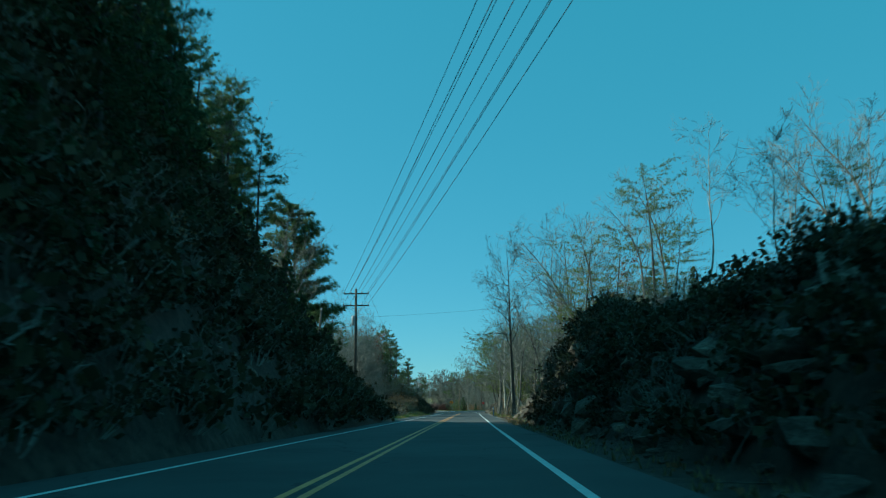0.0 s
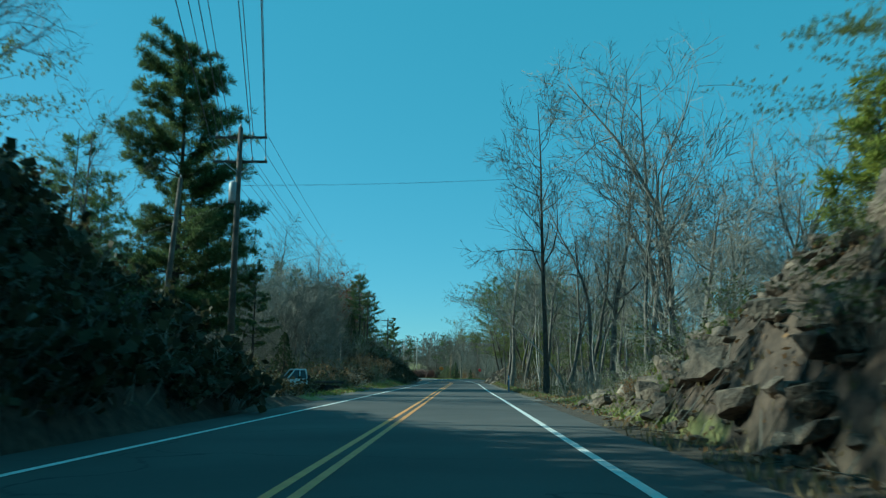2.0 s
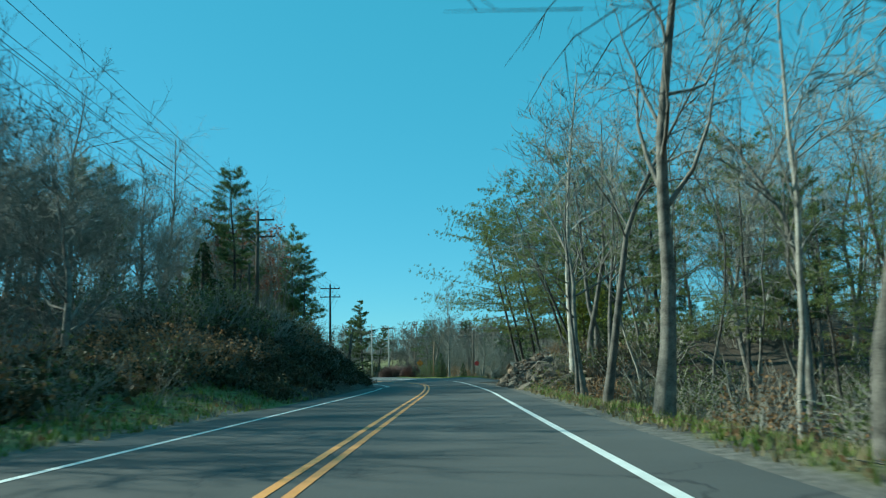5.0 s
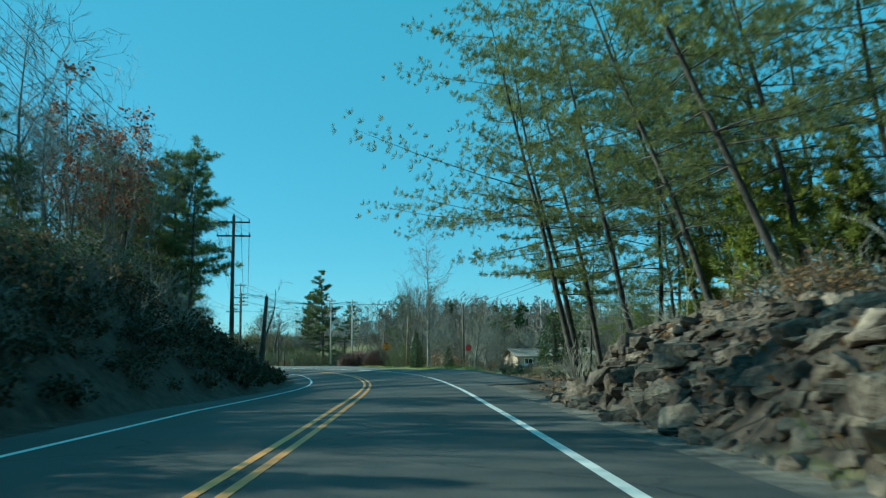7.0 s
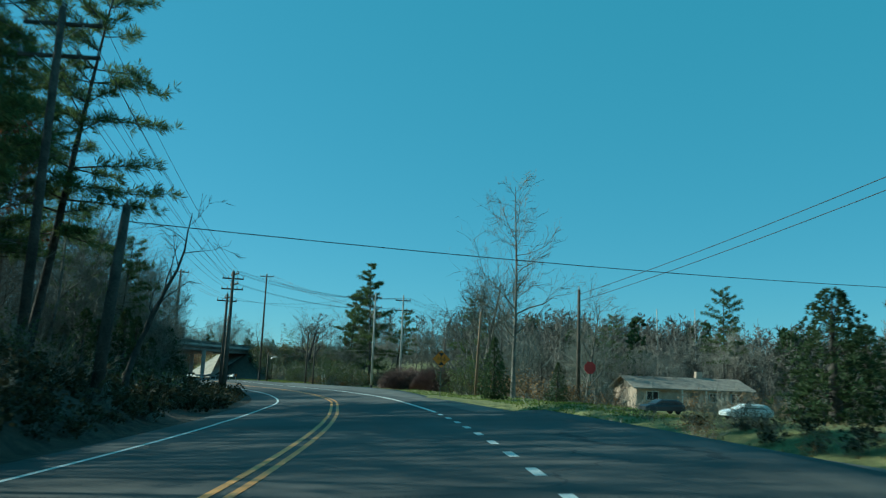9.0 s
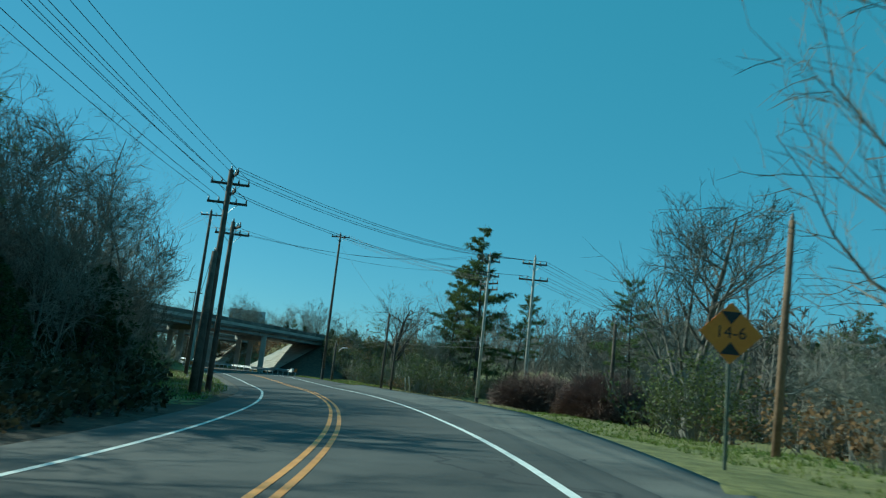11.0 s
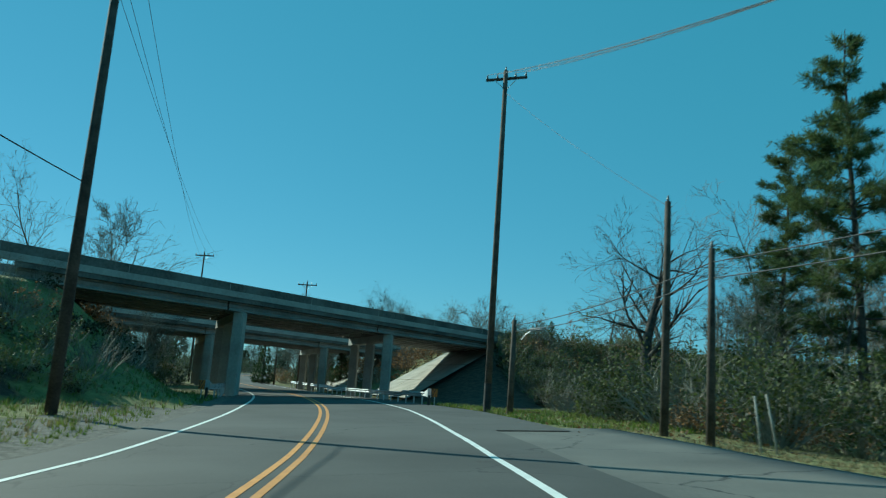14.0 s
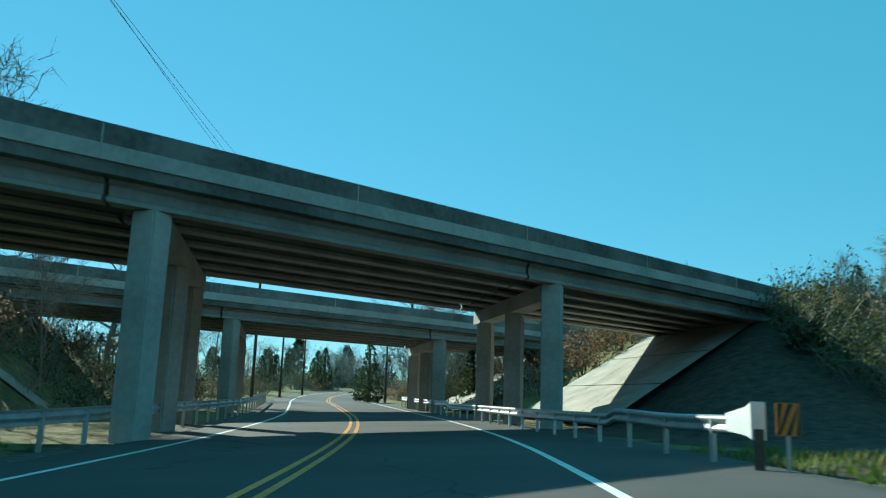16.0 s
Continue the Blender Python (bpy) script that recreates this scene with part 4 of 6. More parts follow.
def oak_red(seed):
    wood, twig = bare_tree(seed, 13, 0.14, 0.4, (0.03, 0.02), 10, 4, 2, 0.05, limb_len=0.24)
    rnd = swing(seed)
    wood.f += [tuple(i + len(wood.v) for i in f) for f in twig.f]
    wood.v += twig.v
    crown = Build()
    for p in twig.v[::5]:
        if p[2] > 7:
            for _ in range(2):
                leaf(crown, rnd, Vector(p) + Vector((rnd.gauss(0, 0.15), rnd.gauss(0, 0.15), rnd.gauss(0, 0.15))), 0.22)
    return wood, crown


def at_road(s, d):
    return (float(np.interp(s, STA, AX[:, 0]) + np.interp(s, STA, RIGHT[:, 0]) * d),
            float(np.interp(s, STA, AX[:, 1]) + np.interp(s, STA, RIGHT[:, 1]) * d))


def scatter(seed, keys, n, s0, s1, d0, d1, lo=0.8, hi=1.2, gap=1.6, tip=0.0, joined=False):
    """Stand n plants of these kinds in a band along the road."""
    rnd = swing(seed)
    done, tries = [], 0
    while len(done) < n and tries < n * 12:
        tries += 1
        x, y = at_road(rnd.uniform(s0, s1), rnd.uniform(d0, d1))
        if any((x - a0) ** 2 + (y - b0) ** 2 < gap * gap for a0, b0 in done):
            continue
        done.append((x, y))
        if joined:
            join_plant(rnd.choice(keys), x, y, rnd.uniform(lo, hi), rnd)
        else:
            set_plant(rnd.choice(keys), x, y, None, rnd.uniform(lo, hi), 0.05, rnd.gauss(0, 1.5) + tip)


BARE = ["bare%d" % i for i in range(5)]
SLIM = ["slim%d" % i for i in range(4)] + ["pale0", "pale1"]
BROAD, THICK = ["broad0", "broad1", "broad2"], ["thicket0", "thicket1"]
WPINE, VPINE, CEDAR = ["wpine0", "wpine1", "wpine2"], ["vpine0", "vpine1", "vpine2"], ["cedar0", "cedar1", "cedar2"]
BRUSH, GREEN, DRY = ["brush0", "brush1", "brush2"], ["green0", "green1", "green2"], ["dry0", "dry1"]

# hill and cut of the first stretch
kind("young", "pine", lambda: pine(345, 6.5, 0.08, 0.12, 0.26, 16, 5, 9, 0.3, 0.05, rag=0.45, cone=0.6, blades=10, width=0.07), M_BARKPINE, M_YOUNG,
     "young pine with bright yellow-green needles", "tree", "young pines")
BRAMBLE = ["bramble0", "bramble1", "bramble2"]
for i, (x, y) in enumerate(((-14.5, 20), (-16.2, 23.5), (-14, 27), (-16.5, 30.5), (-14.4, 33.5), (-16.4, 36.5), (-14.2, 39.5), (-16.8, 42), (-15.2, 45), (-18.5, 47), (-19, 34), (-19.5, 39))):
    set_plant(WPINE[i % 3], x, y, None, 0.62 - 0.012 * max(0, y - 34))
scatter(1, WPINE + ["fir0", "fir1"], 40, -34, 40, -27, -11.5, 0.36, 0.56, 2.2)
scatter(8, CEDAR, 46, -32, 40, -24, -10, 0.7, 1.3, 2.0)
scatter(7, WPINE + CEDAR + CEDAR, 26, 38, 60, -20, -10.5, 0.42, 0.62, 1.6)
scatter(9, BRAMBLE, 700, -6, 66, -13, -5.0, 0.7, 1.4, 0.42, joined=True)
scatter(62, BRAMBLE, 110, 58, 80, -12.5, -5.4, 0.4, 0.75, 0.5, joined=True)
scatter(38, CEDAR, 40, -8, 46, -12.5, -6.6, 0.4, 0.75, 1.3)
scatter(36, BARE + SLIM, 12, 34, 64, -20, -12, 0.5, 0.8, 1.8)
for i, (x, y) in enumerate(((-14.5, 46.5), (-16.6, 48.5), (-14.8, 50.5), (-16.8, 52.5), (-15.2, 54.5), (-17.6, 56.5), (-18.6, 50.5), (-13.8, 43.5))):
    set_plant(WPINE[i % 3], x, y, None, 0.52 - 0.008 * (y - 44))
scatter(17, BRAMBLE, 260, -6, 47, 6.0, 9, 0.4, 0.8, 0.35, joined=True)
scatter(2, BARE + SLIM, 16, 2, 62, -24, -10, 0.55, 0.85, 2.4)
scatter(3, BRUSH + GREEN + DRY, 130, -4, 68, -14, -6.2, 0.35, 0.8, 0.7, joined=True)
scatter(404, SLIM + BARE[:2], 30, 8, 62, 10.5, 24, 0.4, 0.62, 1.6, joined=True)
set_plant("bare4", 29.5, 60.0, None, 1.25)
scatter(5, ["wpine1", "vpine0", "cedar0"], 5, 12, 60, 9.5, 16, 0.25, 0.4, 3.0)
scatter(6, BRUSH + GREEN + DRY, 110, -2, 72, 6.2, 13, 0.3, 0.7, 0.7, joined=True)
for x, y, k, sz in ((7.9, 53.5, "vpine2", 0.62), (9.6, 51, "vpine0", 0.5), (10.4, 42.5, "vpine1", 0.6), (9.2, 34, "vpine1", 0.25), (11, 55, "oakred0", 0.6), (10.5, 61, "young", 1.0), (12.5, 63, "young", 0.9)):
    set_plant(k, x, y, None, sz)

# yard, pole line and woods beyond the cut
set_plant("hero_pine", -22.1, 101.4, 200, 1.13)
for x, y, k, sz in ((-25.0, 105.5, "wpine1", 1.2), (-20.9, 104.2, "wpine0", 1.05), (-20.6, 106.8, "wpine2", 0.85), (-27.5, 99, "wpine0", 0.85), (-31, 92, "vpine1", 1.0), (-17.3, 106, "wpine2", 0.6), (-15.5, 110, "cedar1", 0.8), (-30, 104, "wpine2", 0.8), (-29, 86, "vpine2", 1.0), (-33, 84, "wpine1", 1.1), (-27, 80, "vpine0", 1.1),
                    (-24, 84, "broad0", 1.0), (-20.5, 79, "bare2", 0.8), (-30, 90, "broad1", 1.2)):
    set_plant(k, x, y, None, sz)
scatter(70, WPINE + CEDAR + THICK, 20, 84, 110, -38, -21.5, 0.55, 0.95, 2.2)
scatter(10, BROAD + THICK + THICK, 30, 113, 136, -30, -12, 0.7, 1.0, 2.2)
scatter(53, BROAD + THICK + THICK, 32, 136, 172, -32, -17, 0.75, 1.1, 2.2, joined=True)
scatter(11, BARE + SLIM, 28, 108, 190, -46, -20, 0.8, 1.2, 2.6, joined=True)
scatter(12, WPINE + CEDAR, 4, 112, 140, -30, -20, 0.5, 0.6, 3.2)
scatter(16, WPINE + CEDAR, 7, 150, 190, -34, -16, 0.45, 0.65, 3.2)
set_plant("wpine1", -15.0, 157.5, None, 0.62)
set_plant("cedar0", -15.5, 152.0, None, 0.8)
scatter(13, BRUSH + GREEN + DRY, 60, 104, 176, -12, -7.2, 0.6, 1.1, 1.0)
scatter(15, BRUSH + BRUSH + DRY + GREEN, 150, 104, 190, -34, -11, 0.9, 1.5, 1.2, joined=True)
scatter(14, BRUSH + DRY, 110, 138, 206, -15, -6.0, 0.25, 0.5, 0.7, joined=True)
scatter(18, BRAMBLE, 1150, 132, 222, -15, -5.4, 0.3, 0.75, 0.38, joined=True)
scatter(19, BRAMBLE + DRY, 90, 108, 136, -13, -8, 0.7, 1.2, 0.7, joined=True)

# woods on the other side
kind("straight", "bare_tree", lambda: bare_tree(501, 19.3, 0.215, 0.40, (0, 0), 22, 7, 5, 0.015, limb_len=0.3, spread=0.85), M_BARKPINE, M_TWIG,
     "tall straight leafless tree at the road's edge", "tree")
set_plant("straight", 5.65, 95.0, 40, 1.0)
kind("bent", "bare_tree", lambda: bare_tree(505, 17, 0.17, 0.38, (-0.36, 0.1), 15, 7, 4, 0.035, arch=0.17, limb_len=0.32), M_BARKPALE, M_TWIG,
     "leafless tree bent in an arch over the verge", "tree")
set_plant("bent", 7.9, 99.5, 0, 0.72)
kind("old", "bare_tree", lambda: bare_tree(506, 17, 0.26, 0.3, (0.03, -0.02), 13, 5, 4, 0.11, limb_len=0.36), M_BARK, M_TWIG,
     "crooked old leafless tree near the road", "tree")
for x, y, k, sz in ((4.9, 120.5, "old", 0.85), (5.6, 112.5, "bare3", 0.9), (7.0, 108, "bare1", 1.0), (6.2, 104.2, "pale0", 0.9), (9.0, 101.5, "bare2", 1.1),
                    (10.2, 96.5, "old", 1.05), (11.0, 92, "bare4", 1.4), (12.5, 88.5, "bare1", 1.5), (14, 93, "bare3", 1.45), (9.5, 84, "bare2", 0.95),
                    (8.2, 89.5, "pale1", 0.75), (13, 84, "broad2", 1.2), (4.9, 127, "bare4", 0.8), (5.2, 134, "slim1", 0.95), (6.4, 139, "bare0", 0.9)):
    set_plant(k, x, y, None, sz)
scatter(20, BARE + SLIM, 44, 82, 150, 9, 26, 0.75, 1.2, 1.9)
scatter(21, SLIM + BARE[:3], 40, 80, 165, 24, 50, 0.9, 1.3, 2.4, joined=True)
scatter(22, BRUSH + GREEN + DRY, 70, 80, 150, 7.2, 11, 0.4, 0.85, 0.9)
scatter(24, BRUSH + BRUSH + GREEN + DRY, 170, 78, 152, 10, 40, 0.8, 1.4, 1.3, joined=True)
scatter(23, ["vpine0", "vpine2", "wpine0"], 10, 128, 150, 10, 24, 0.6, 0.9, 3.0)
kind("paletrunk", "bare_tree", lambda: bare_tree(510, 18, 0.24, 0.45, (-0.05, 0.02), 10, 5, 4, 0.03), M_BARKPALE, M_TWIG,
     "tall tree with a thick pale trunk at the roadside", "tree")
set_plant("paletrunk", 7.2, 147.0, 30, 1.0)
for x, y, k, sz in ((9.2, 150.5, "bare1", 1.0), (11.5, 149, "slim2", 1.1), (10.4, 144.5, "pale0", 1.0)):
    set_plant(k, x, y, None, sz)

# leaning pines over the outcrop
set_plant("vpine0", 6.9, 175.5, 0, 1.12, 0, -5)
set_plant("vpine1", 13.0, 176.6, 10, 1.1, 0, 9)
set_plant("trimpine", 7.8, 179.4, 12, 1.1, 0, -2)
set_plant("trimpine", 9.0, 180.2, -20, 1.1, 0, -1)
for x, y, sz, tp in ((15.5, 189.5, 1.0, 8), (11.4, 178.5, 1.0, 7), (8.8, 172.5, 1.0, -6), (12.5, 174.5, 1.1, -4),
                     (10.2, 167, 1.05, -7), (13.2, 166.5, 1.15, -3), (9.6, 160.5, 0.95, -9), (12.8, 158, 1.05, -5), (15, 170, 1.2, 0), (15.5, 178, 1.2, 0)):
    set_plant(VPINE[int(x * 7 + y) % 3], x, y, swing(int(x * 100)).uniform(-35, 35), sz, 0, tp)
scatter(30, BARE + SLIM, 24, 150, 180, 14, 40, 0.8, 1.15, 2.2, joined=True)
scatter(31, GREEN + DRY + BRUSH, 90, 150, 178, 8.2, 30, 0.5, 1.1, 1.0, joined=True)
for x, y, k, sz in ((11.2, 155.5, "cedar1", 0.75), (12.6, 163, "cedar2", 0.7)):
    set_plant(k, x, y, None, sz)

for x, y, sz in ((11.2, 166.5, 0.95), (12.6, 163.5, 0.8), (10.6, 170.0, 0.7), (13.5, 168.5, 1.05), (12.0, 159.0, 0.6)):
    set_plant("young", x, y, None, sz)
scatter(57, WPINE + CEDAR + VPINE, 6, 150, 180, 20, 40, 0.4, 0.7, 2.6)
scatter(60, BRAMBLE + DRY, 70, 146, 168, 8.6, 13.5, 0.3, 0.6, 0.6, joined=True)
scatter(58, THICK + BRUSH + GREEN, 60, 148, 182, 14, 44, 0.7, 1.2, 1.2, joined=True)
rnd = swing(971)
for i in range(30):
    y = rnd.uniform(189, 207)
    set_plant(rnd.choice(("young", "vpine0", "brush0", "green1", "slim0", "brush2", "green2")), 0.449 * (y - 171) + rnd.uniform(0.6, 4.2), y, None, rnd.uniform(0.4, 0.75))
for x, y, sz in ((18, 169, 1.2), (19, 177, 1.2), (20, 188, 1.1), (22, 194, 1.0)):
    set_plant(VPINE[int(x * 3 + y) % 3], x, y, swing(int(x * 90)).uniform(-50, 50), sz, 0, -2)
for i in range(75):
    f = rnd.uniform(11, 38)
    a0, b0 = SIDE_PTS[int(f)], SIDE_PTS[int(f) + 1]
    nx, ny = (a0 - b0)[1], -(a0 - b0)[0]
    o = rnd.uniform(2.3, 4.0)
    join_plant(rnd.choice(BRUSH + BRAMBLE + DRY[:1]), a0[0] + nx * o, a0[1] + ny * o, rnd.uniform(0.22, 0.5), rnd)
# pines and red-leaved oaks on the opposite bank
for x, y, k, sz in ((-25.5, 214, "oakred0", 1.6), (-28, 210, "oakred1", 1.65), (-26.8, 218, "wpine1", 1.25), (-29, 221, "wpine0", 1.15), (-30, 227, "oakred0", 1.3), (-28, 216, "oakred1", 1.3), (-22.5, 209, "wpine0", 1.05), (-25, 216, "wpine1", 1.1), (-22.5, 203, "vpine1", 1.0), (-27, 207, "wpine0", 1.0), (-26, 199, "vpine0", 1.0),
                    (-21.5, 196, "oakred0", 1.25), (-23.5, 201, "oakred1", 1.3), (-26, 204, "oakred0", 1.3), (-22, 190, "slim1", 1.2), (-20.5, 186, "slim2", 1.2), (-23, 193, "oakred1", 1.2)):
    set_plant(k, x, y, None, sz)
set_plant("wpine2", -26.2, 221.0, 60, 1.4, 0, 7)
for x, y, k, sz in ((-18.6, 204.6, "wpine0", 0.88), (-20.6, 206.6, "wpine1", 0.95), (-22.6, 201.0, "oakred0", 1.35), (-21.2, 197.0, "oakred1", 1.25), (-22.4, 204.0, "bare3", 1.05),
                    (-21.4, 194.0, "slim2", 1.25), (-20.2, 200.4, "slim0", 1.2)):
    set_plant(k, x, y, None, sz)
scatter(61, BARE + SLIM + SLIM, 16, 196, 222, -27, -17, 1.15, 1.5, 1.8)
scatter(33, BARE + SLIM, 26, 176, 222, -42, -19, 0.8, 1.15, 2.2, joined=True)
scatter(59, BARE + ["oakred0", "oakred1"] + WPINE[:1], 13, 160, 192, -19.5, -15, 0.55, 0.75, 2.0)
scatter(34, BRUSH + GREEN, 60, 198, 246, -26, -8, 0.6, 1.1, 1.0, joined=True)

# bend: bushes and trees by the pole line, lawn shrubs, cedars of the field
scatter(39, BARE, 20, 242, 270, -34, -14, 0.75, 1.0, 2.0, joined=True)
scatter(54, THICK, 16, 240, 266, -32, -13, 1.1, 1.6, 2.0)
kind("upright", "bare_tree", lambda: bare_tree(560, 14.6, 0.13, 0.14, (0.01, 0.0), 34, 7, 4, 0.03, spread=0.42, limb_len=0.2), M_BARK, M_TWIG,
     "slender upright leafless tree on the inner bank", "tree", "upright trees")
for x, y, k, sz in ((-44.2, 272.2, "upright", 1.0), (-45.4, 271.6, "upright", 0.9), (-46.2, 273.4, "upright", 0.8), (-47.5, 270.0, "slim0", 0.9)):
    set_plant(k, x, y, None, sz)
scatter(71, ["lawncedar", "cedar1", "thicket0"], 46, 250, 283, -18, -11.6, 0.65, 1.05, 1.5)
scatter(74, THICK, 24, 246, 281, -24, -14, 0.75, 1.05, 1.8, joined=True)
scatter(72, BARE + SLIM[:3], 22, 244, 276, -27, -14, 0.6, 0.8, 1.7, joined=True)
scatter(73, BRAMBLE + GREEN[:1], 150, 246, 288, -17, -9.8, 0.6, 1.1, 0.6, joined=True)
scatter(37, BRAMBLE, 190, 218, 262, -22, -9, 0.9, 1.6, 0.7, joined=True)
scatter(63, THICK + CEDAR[:1], 22, 230, 262, -19, -11.5, 0.6, 0.95, 1.6)
scatter(64, BRAMBLE, 230, 218, 247, -13, -5.8, 0.45, 1.0, 0.4, joined=True)
scatter(69, CEDAR + WPINE[:1], 9, 226, 246, -19, -13, 0.55, 0.85, 1.8)
scatter(65, BARE + SLIM[:3] + ["broad1"], 15, 220, 239, -29, -17, 0.7, 0.9, 2.0)
scatter(40, THICK, 14, 226, 262, -20, -10, 0.3, 0.45, 1.6)
kind("crooked", "bare_tree", lambda: bare_tree(530, 7.5, 0.14, 0.3, (0.08, 0), 9, 5, 3, 0.1, limb_len=0.4), M_BARKPINE, M_TWIG,
     "small crooked leafless tree beside the pole", "tree")
set_plant("crooked", -13.9, 208.0, None, 1.0)
scatter(41, BRUSH + GREEN, 30, 222, 262, -24, -9.5, 0.7, 1.2, 1.2)
for x, y, k, sz in ((-31.5, 250, "slim1", 0.85), (-34, 255, "slim3", 0.95), (-36, 260, "bare1", 0.8), (-33, 246, "cedar0", 0.8), (-38, 268, "brush1", 1.2)):
    set_plant(k, x, y, None, sz)
kind("spreading", "bare_tree", lambda: bare_tree(550, 12.5, 0.42, 0.12, (0.05, 0), 20, 11, 6, 0.08, spread=1.05, limb_len=0.58), M_BARK, M_TWIG,
     "large spreading leafless tree behind the lawn shrubs", "tree")
set_plant("cedar2", -1.0, 231.2, None, 0.62, label="dark cedar bush close to the verge")
kind("sweet", "bare_tree", lambda: bare_tree(520, 14.5, 0.17, 0.2, (0.0, 0.0), 34, 6, 4, 0.02, spread=1.35, limb_len=0.33), M_BARK, M_TWIG,
     "straight pale leafless tree with level branches", "tree")
set_plant("sweet", 0.3, 236.5, None, 1.0)
for x, y, k, sz in ((11.3, 209.7, "lawncedar", 0.80), (13.2, 211.5, "lawncedar", 0.64), (-11.2, 271.4, "hedge", 0.94), (-6.7, 257.2, "hedge", 0.74), (-4.6, 255.0, "green1", 1.4),
                    (-2.6, 252.2, "vine", 1.1), (-0.8, 249.0, "dry0", 1.6), (0.6, 246, "dry1", 1.5), (-3.2, 249.4, "vine", 1.0), (1.8, 243, "dry0", 1.5),
                    (-2.6, 260.5, "spreading", 0.95), (-0.9, 256.5, "bare2", 0.74), (-2, 277, "broad0", 0.9), (9, 262, "broad2", 0.7), (6.4, 246, "broad1", 0.9),
                    (9.2, 268.5, "broad2", 0.62), (3.5, 224, "dry1", 0.9), (5.5, 226, "brush0", 0.8), (1.2, 219, "brush1", 0.9), (2.4, 222, "cedar1", 0.35)):
    set_plant(k, x, y, None, sz)
scatter(42, BRUSH + DRY, 16, 222, 236, 12, 22, 0.3, 0.55, 1.2)

# conifers and woods behind the lawn
set_plant("fir0", -22.0, 308.6, None, 0.98)
set_plant("fir1", -26.0, 311.5, None, 0.78)
set_plant("wpine1", -18.0, 311.5, None, 0.75)
kind("gnarled", "bare_tree", lambda: bare_tree(540, 10.5, 0.48, 0.22, (-0.12, 0.05), 16, 9, 5, 0.13, spread=1.0, limb_len=0.52), M_BARKPINE, M_BARK,
     "gnarled leafless tree at the foot of the grassy slope", "tree")
set_plant("gnarled", -31.7, 308.75, None, 1.0)
scatter(43, BROAD + BROAD + THICK, 70, 264, 304, 36, 66, 0.6, 0.9, 2.2, joined=True)
scatter(44, DRY + GREEN + BRUSH + ["vine"], 36, 294, 306, 12.5, 19, 0.7, 1.35, 1.1, joined=True)
scatter(75, DRY + GREEN + BRUSH + ["vine"], 60, 299.5, 308, 19, 36, 0.8, 1.4, 1.1, joined=True)
scatter(76, BROAD + BARE[:2], 20, 303, 314, 19, 44, 0.6, 0.85, 2.0, joined=True)
scatter(55, DRY + DRY + BRUSH + BRAMBLE, 80, 266, 300, 38, 50, 0.8, 1.5, 1.1, joined=True)
scatter(45, WPINE + CEDAR, 5, 262, 305, 30, 66, 0.6, 0.9, 3.5)
scatter(46, GREEN + BRUSH + ["vine"], 30, 304, 314, 15, 28, 0.7, 1.1, 1.1, joined=True)
scatter(49, BRUSH + DRY, 120, 236, 300, 38, 66, 1.0, 1.6, 1.4, joined=True)
rnd = swing(981)
for i in range(60):
    p = over_pt(rnd.uniform(36, 96), rnd.uniform(31, 46))
    join_plant(rnd.choice(BROAD + THICK + CEDAR[:1]), p.x, p.y, rnd.uniform(0.75, 1.1), rnd)
# growth on the embankment's near slopes
for i in range(26):
    rnd = swing(900 + i)
    for k0, k1 in ((-40, -14), (33, 64)):
        p = over_pt(rnd.uniform(k0, k1), rnd.uniform(-11, -3.2))
        if station(p.x, p.y)[1][0] < -8 or station(p.x, p.y)[1][0] > 9:
            set_plant(rnd.choice(GREEN + BRUSH + DRY + ["cedar1"] * (i % 3 == 0)), p.x, p.y, None, rnd.uniform(0.6, 1.1))
for k, q, kd, sz in ((36, -2.2, "cedar0", 0.55), (39, -3.0, "oakred1", 0.35), (37.5, -2.2, "green1", 1.6), (43, -3, "vpine1", 0.4), (38, -4.5, "vine", 0.9), (35, -2, "brush1", 1.2), (31.5, -1.6, "green2", 1.3), (33.0, -2.6, "thicket0", 0.4), (34, -1.8, "green0", 1.5), (32, -4.6, "thicket1", 0.36), (30, -6, "brush0", 1.0)):
    p = over_pt(k, q)
    set_plant(kd, p.x, p.y, None, sz)
scatter(47, BROAD + THICK + CEDAR, 26, 352, 420, -40, -9, 0.6, 0.9, 2.4, joined=True)
scatter(48, CEDAR + BROAD + THICK, 30, 352, 440, 9, 46, 0.5, 0.85, 2.4)
scatter(51, BRUSH + GREEN + DRY, 120, 350, 440, 7, 26, 0.8, 1.4, 0.9, joined=True)
scatter(52, BRUSH + GREEN + DRY, 120, 350, 440, -26, -7, 0.8, 1.4, 0.9, joined=True)
for k, q, kd, sz in ((6.6, 38, "bare0", 1.12), (12.8, 38, "broad2", 1.5), (1.2, 38, "bare1", 1.0), (-5, 40, "broad1", 1.4), (-9, 38, "cedar1", 1.8), (62, 30, "cedar0", 0.9), (66, 34, "broad2", 0.8),
                     (58, 36, "broad1", 0.7), (70, 31, "cedar2", 0.9), (75, 36, "wpine1", 0.5)):
    p = over_pt(k, q)
    set_plant(kd, p.x, p.y, None, sz)
for k, q in ((29.5, 11), (31, 12.5), (32.5, 14.5), (30.5, 16), (33.5, 11.5), (35, 13.5), (34, 16.5), (31.8, 10.6), (37, 12), (37.5, 15), (28, 13), (27.5, 15.5), (35.5, 15.5)):
    p = over_pt(k + 0.57 * 2, q)
    set_plant(DRY[int(k * 2) % 2], p.x, p.y, None, 1.3, label="bush with withered orange-brown leaves on the slope between the overpasses")
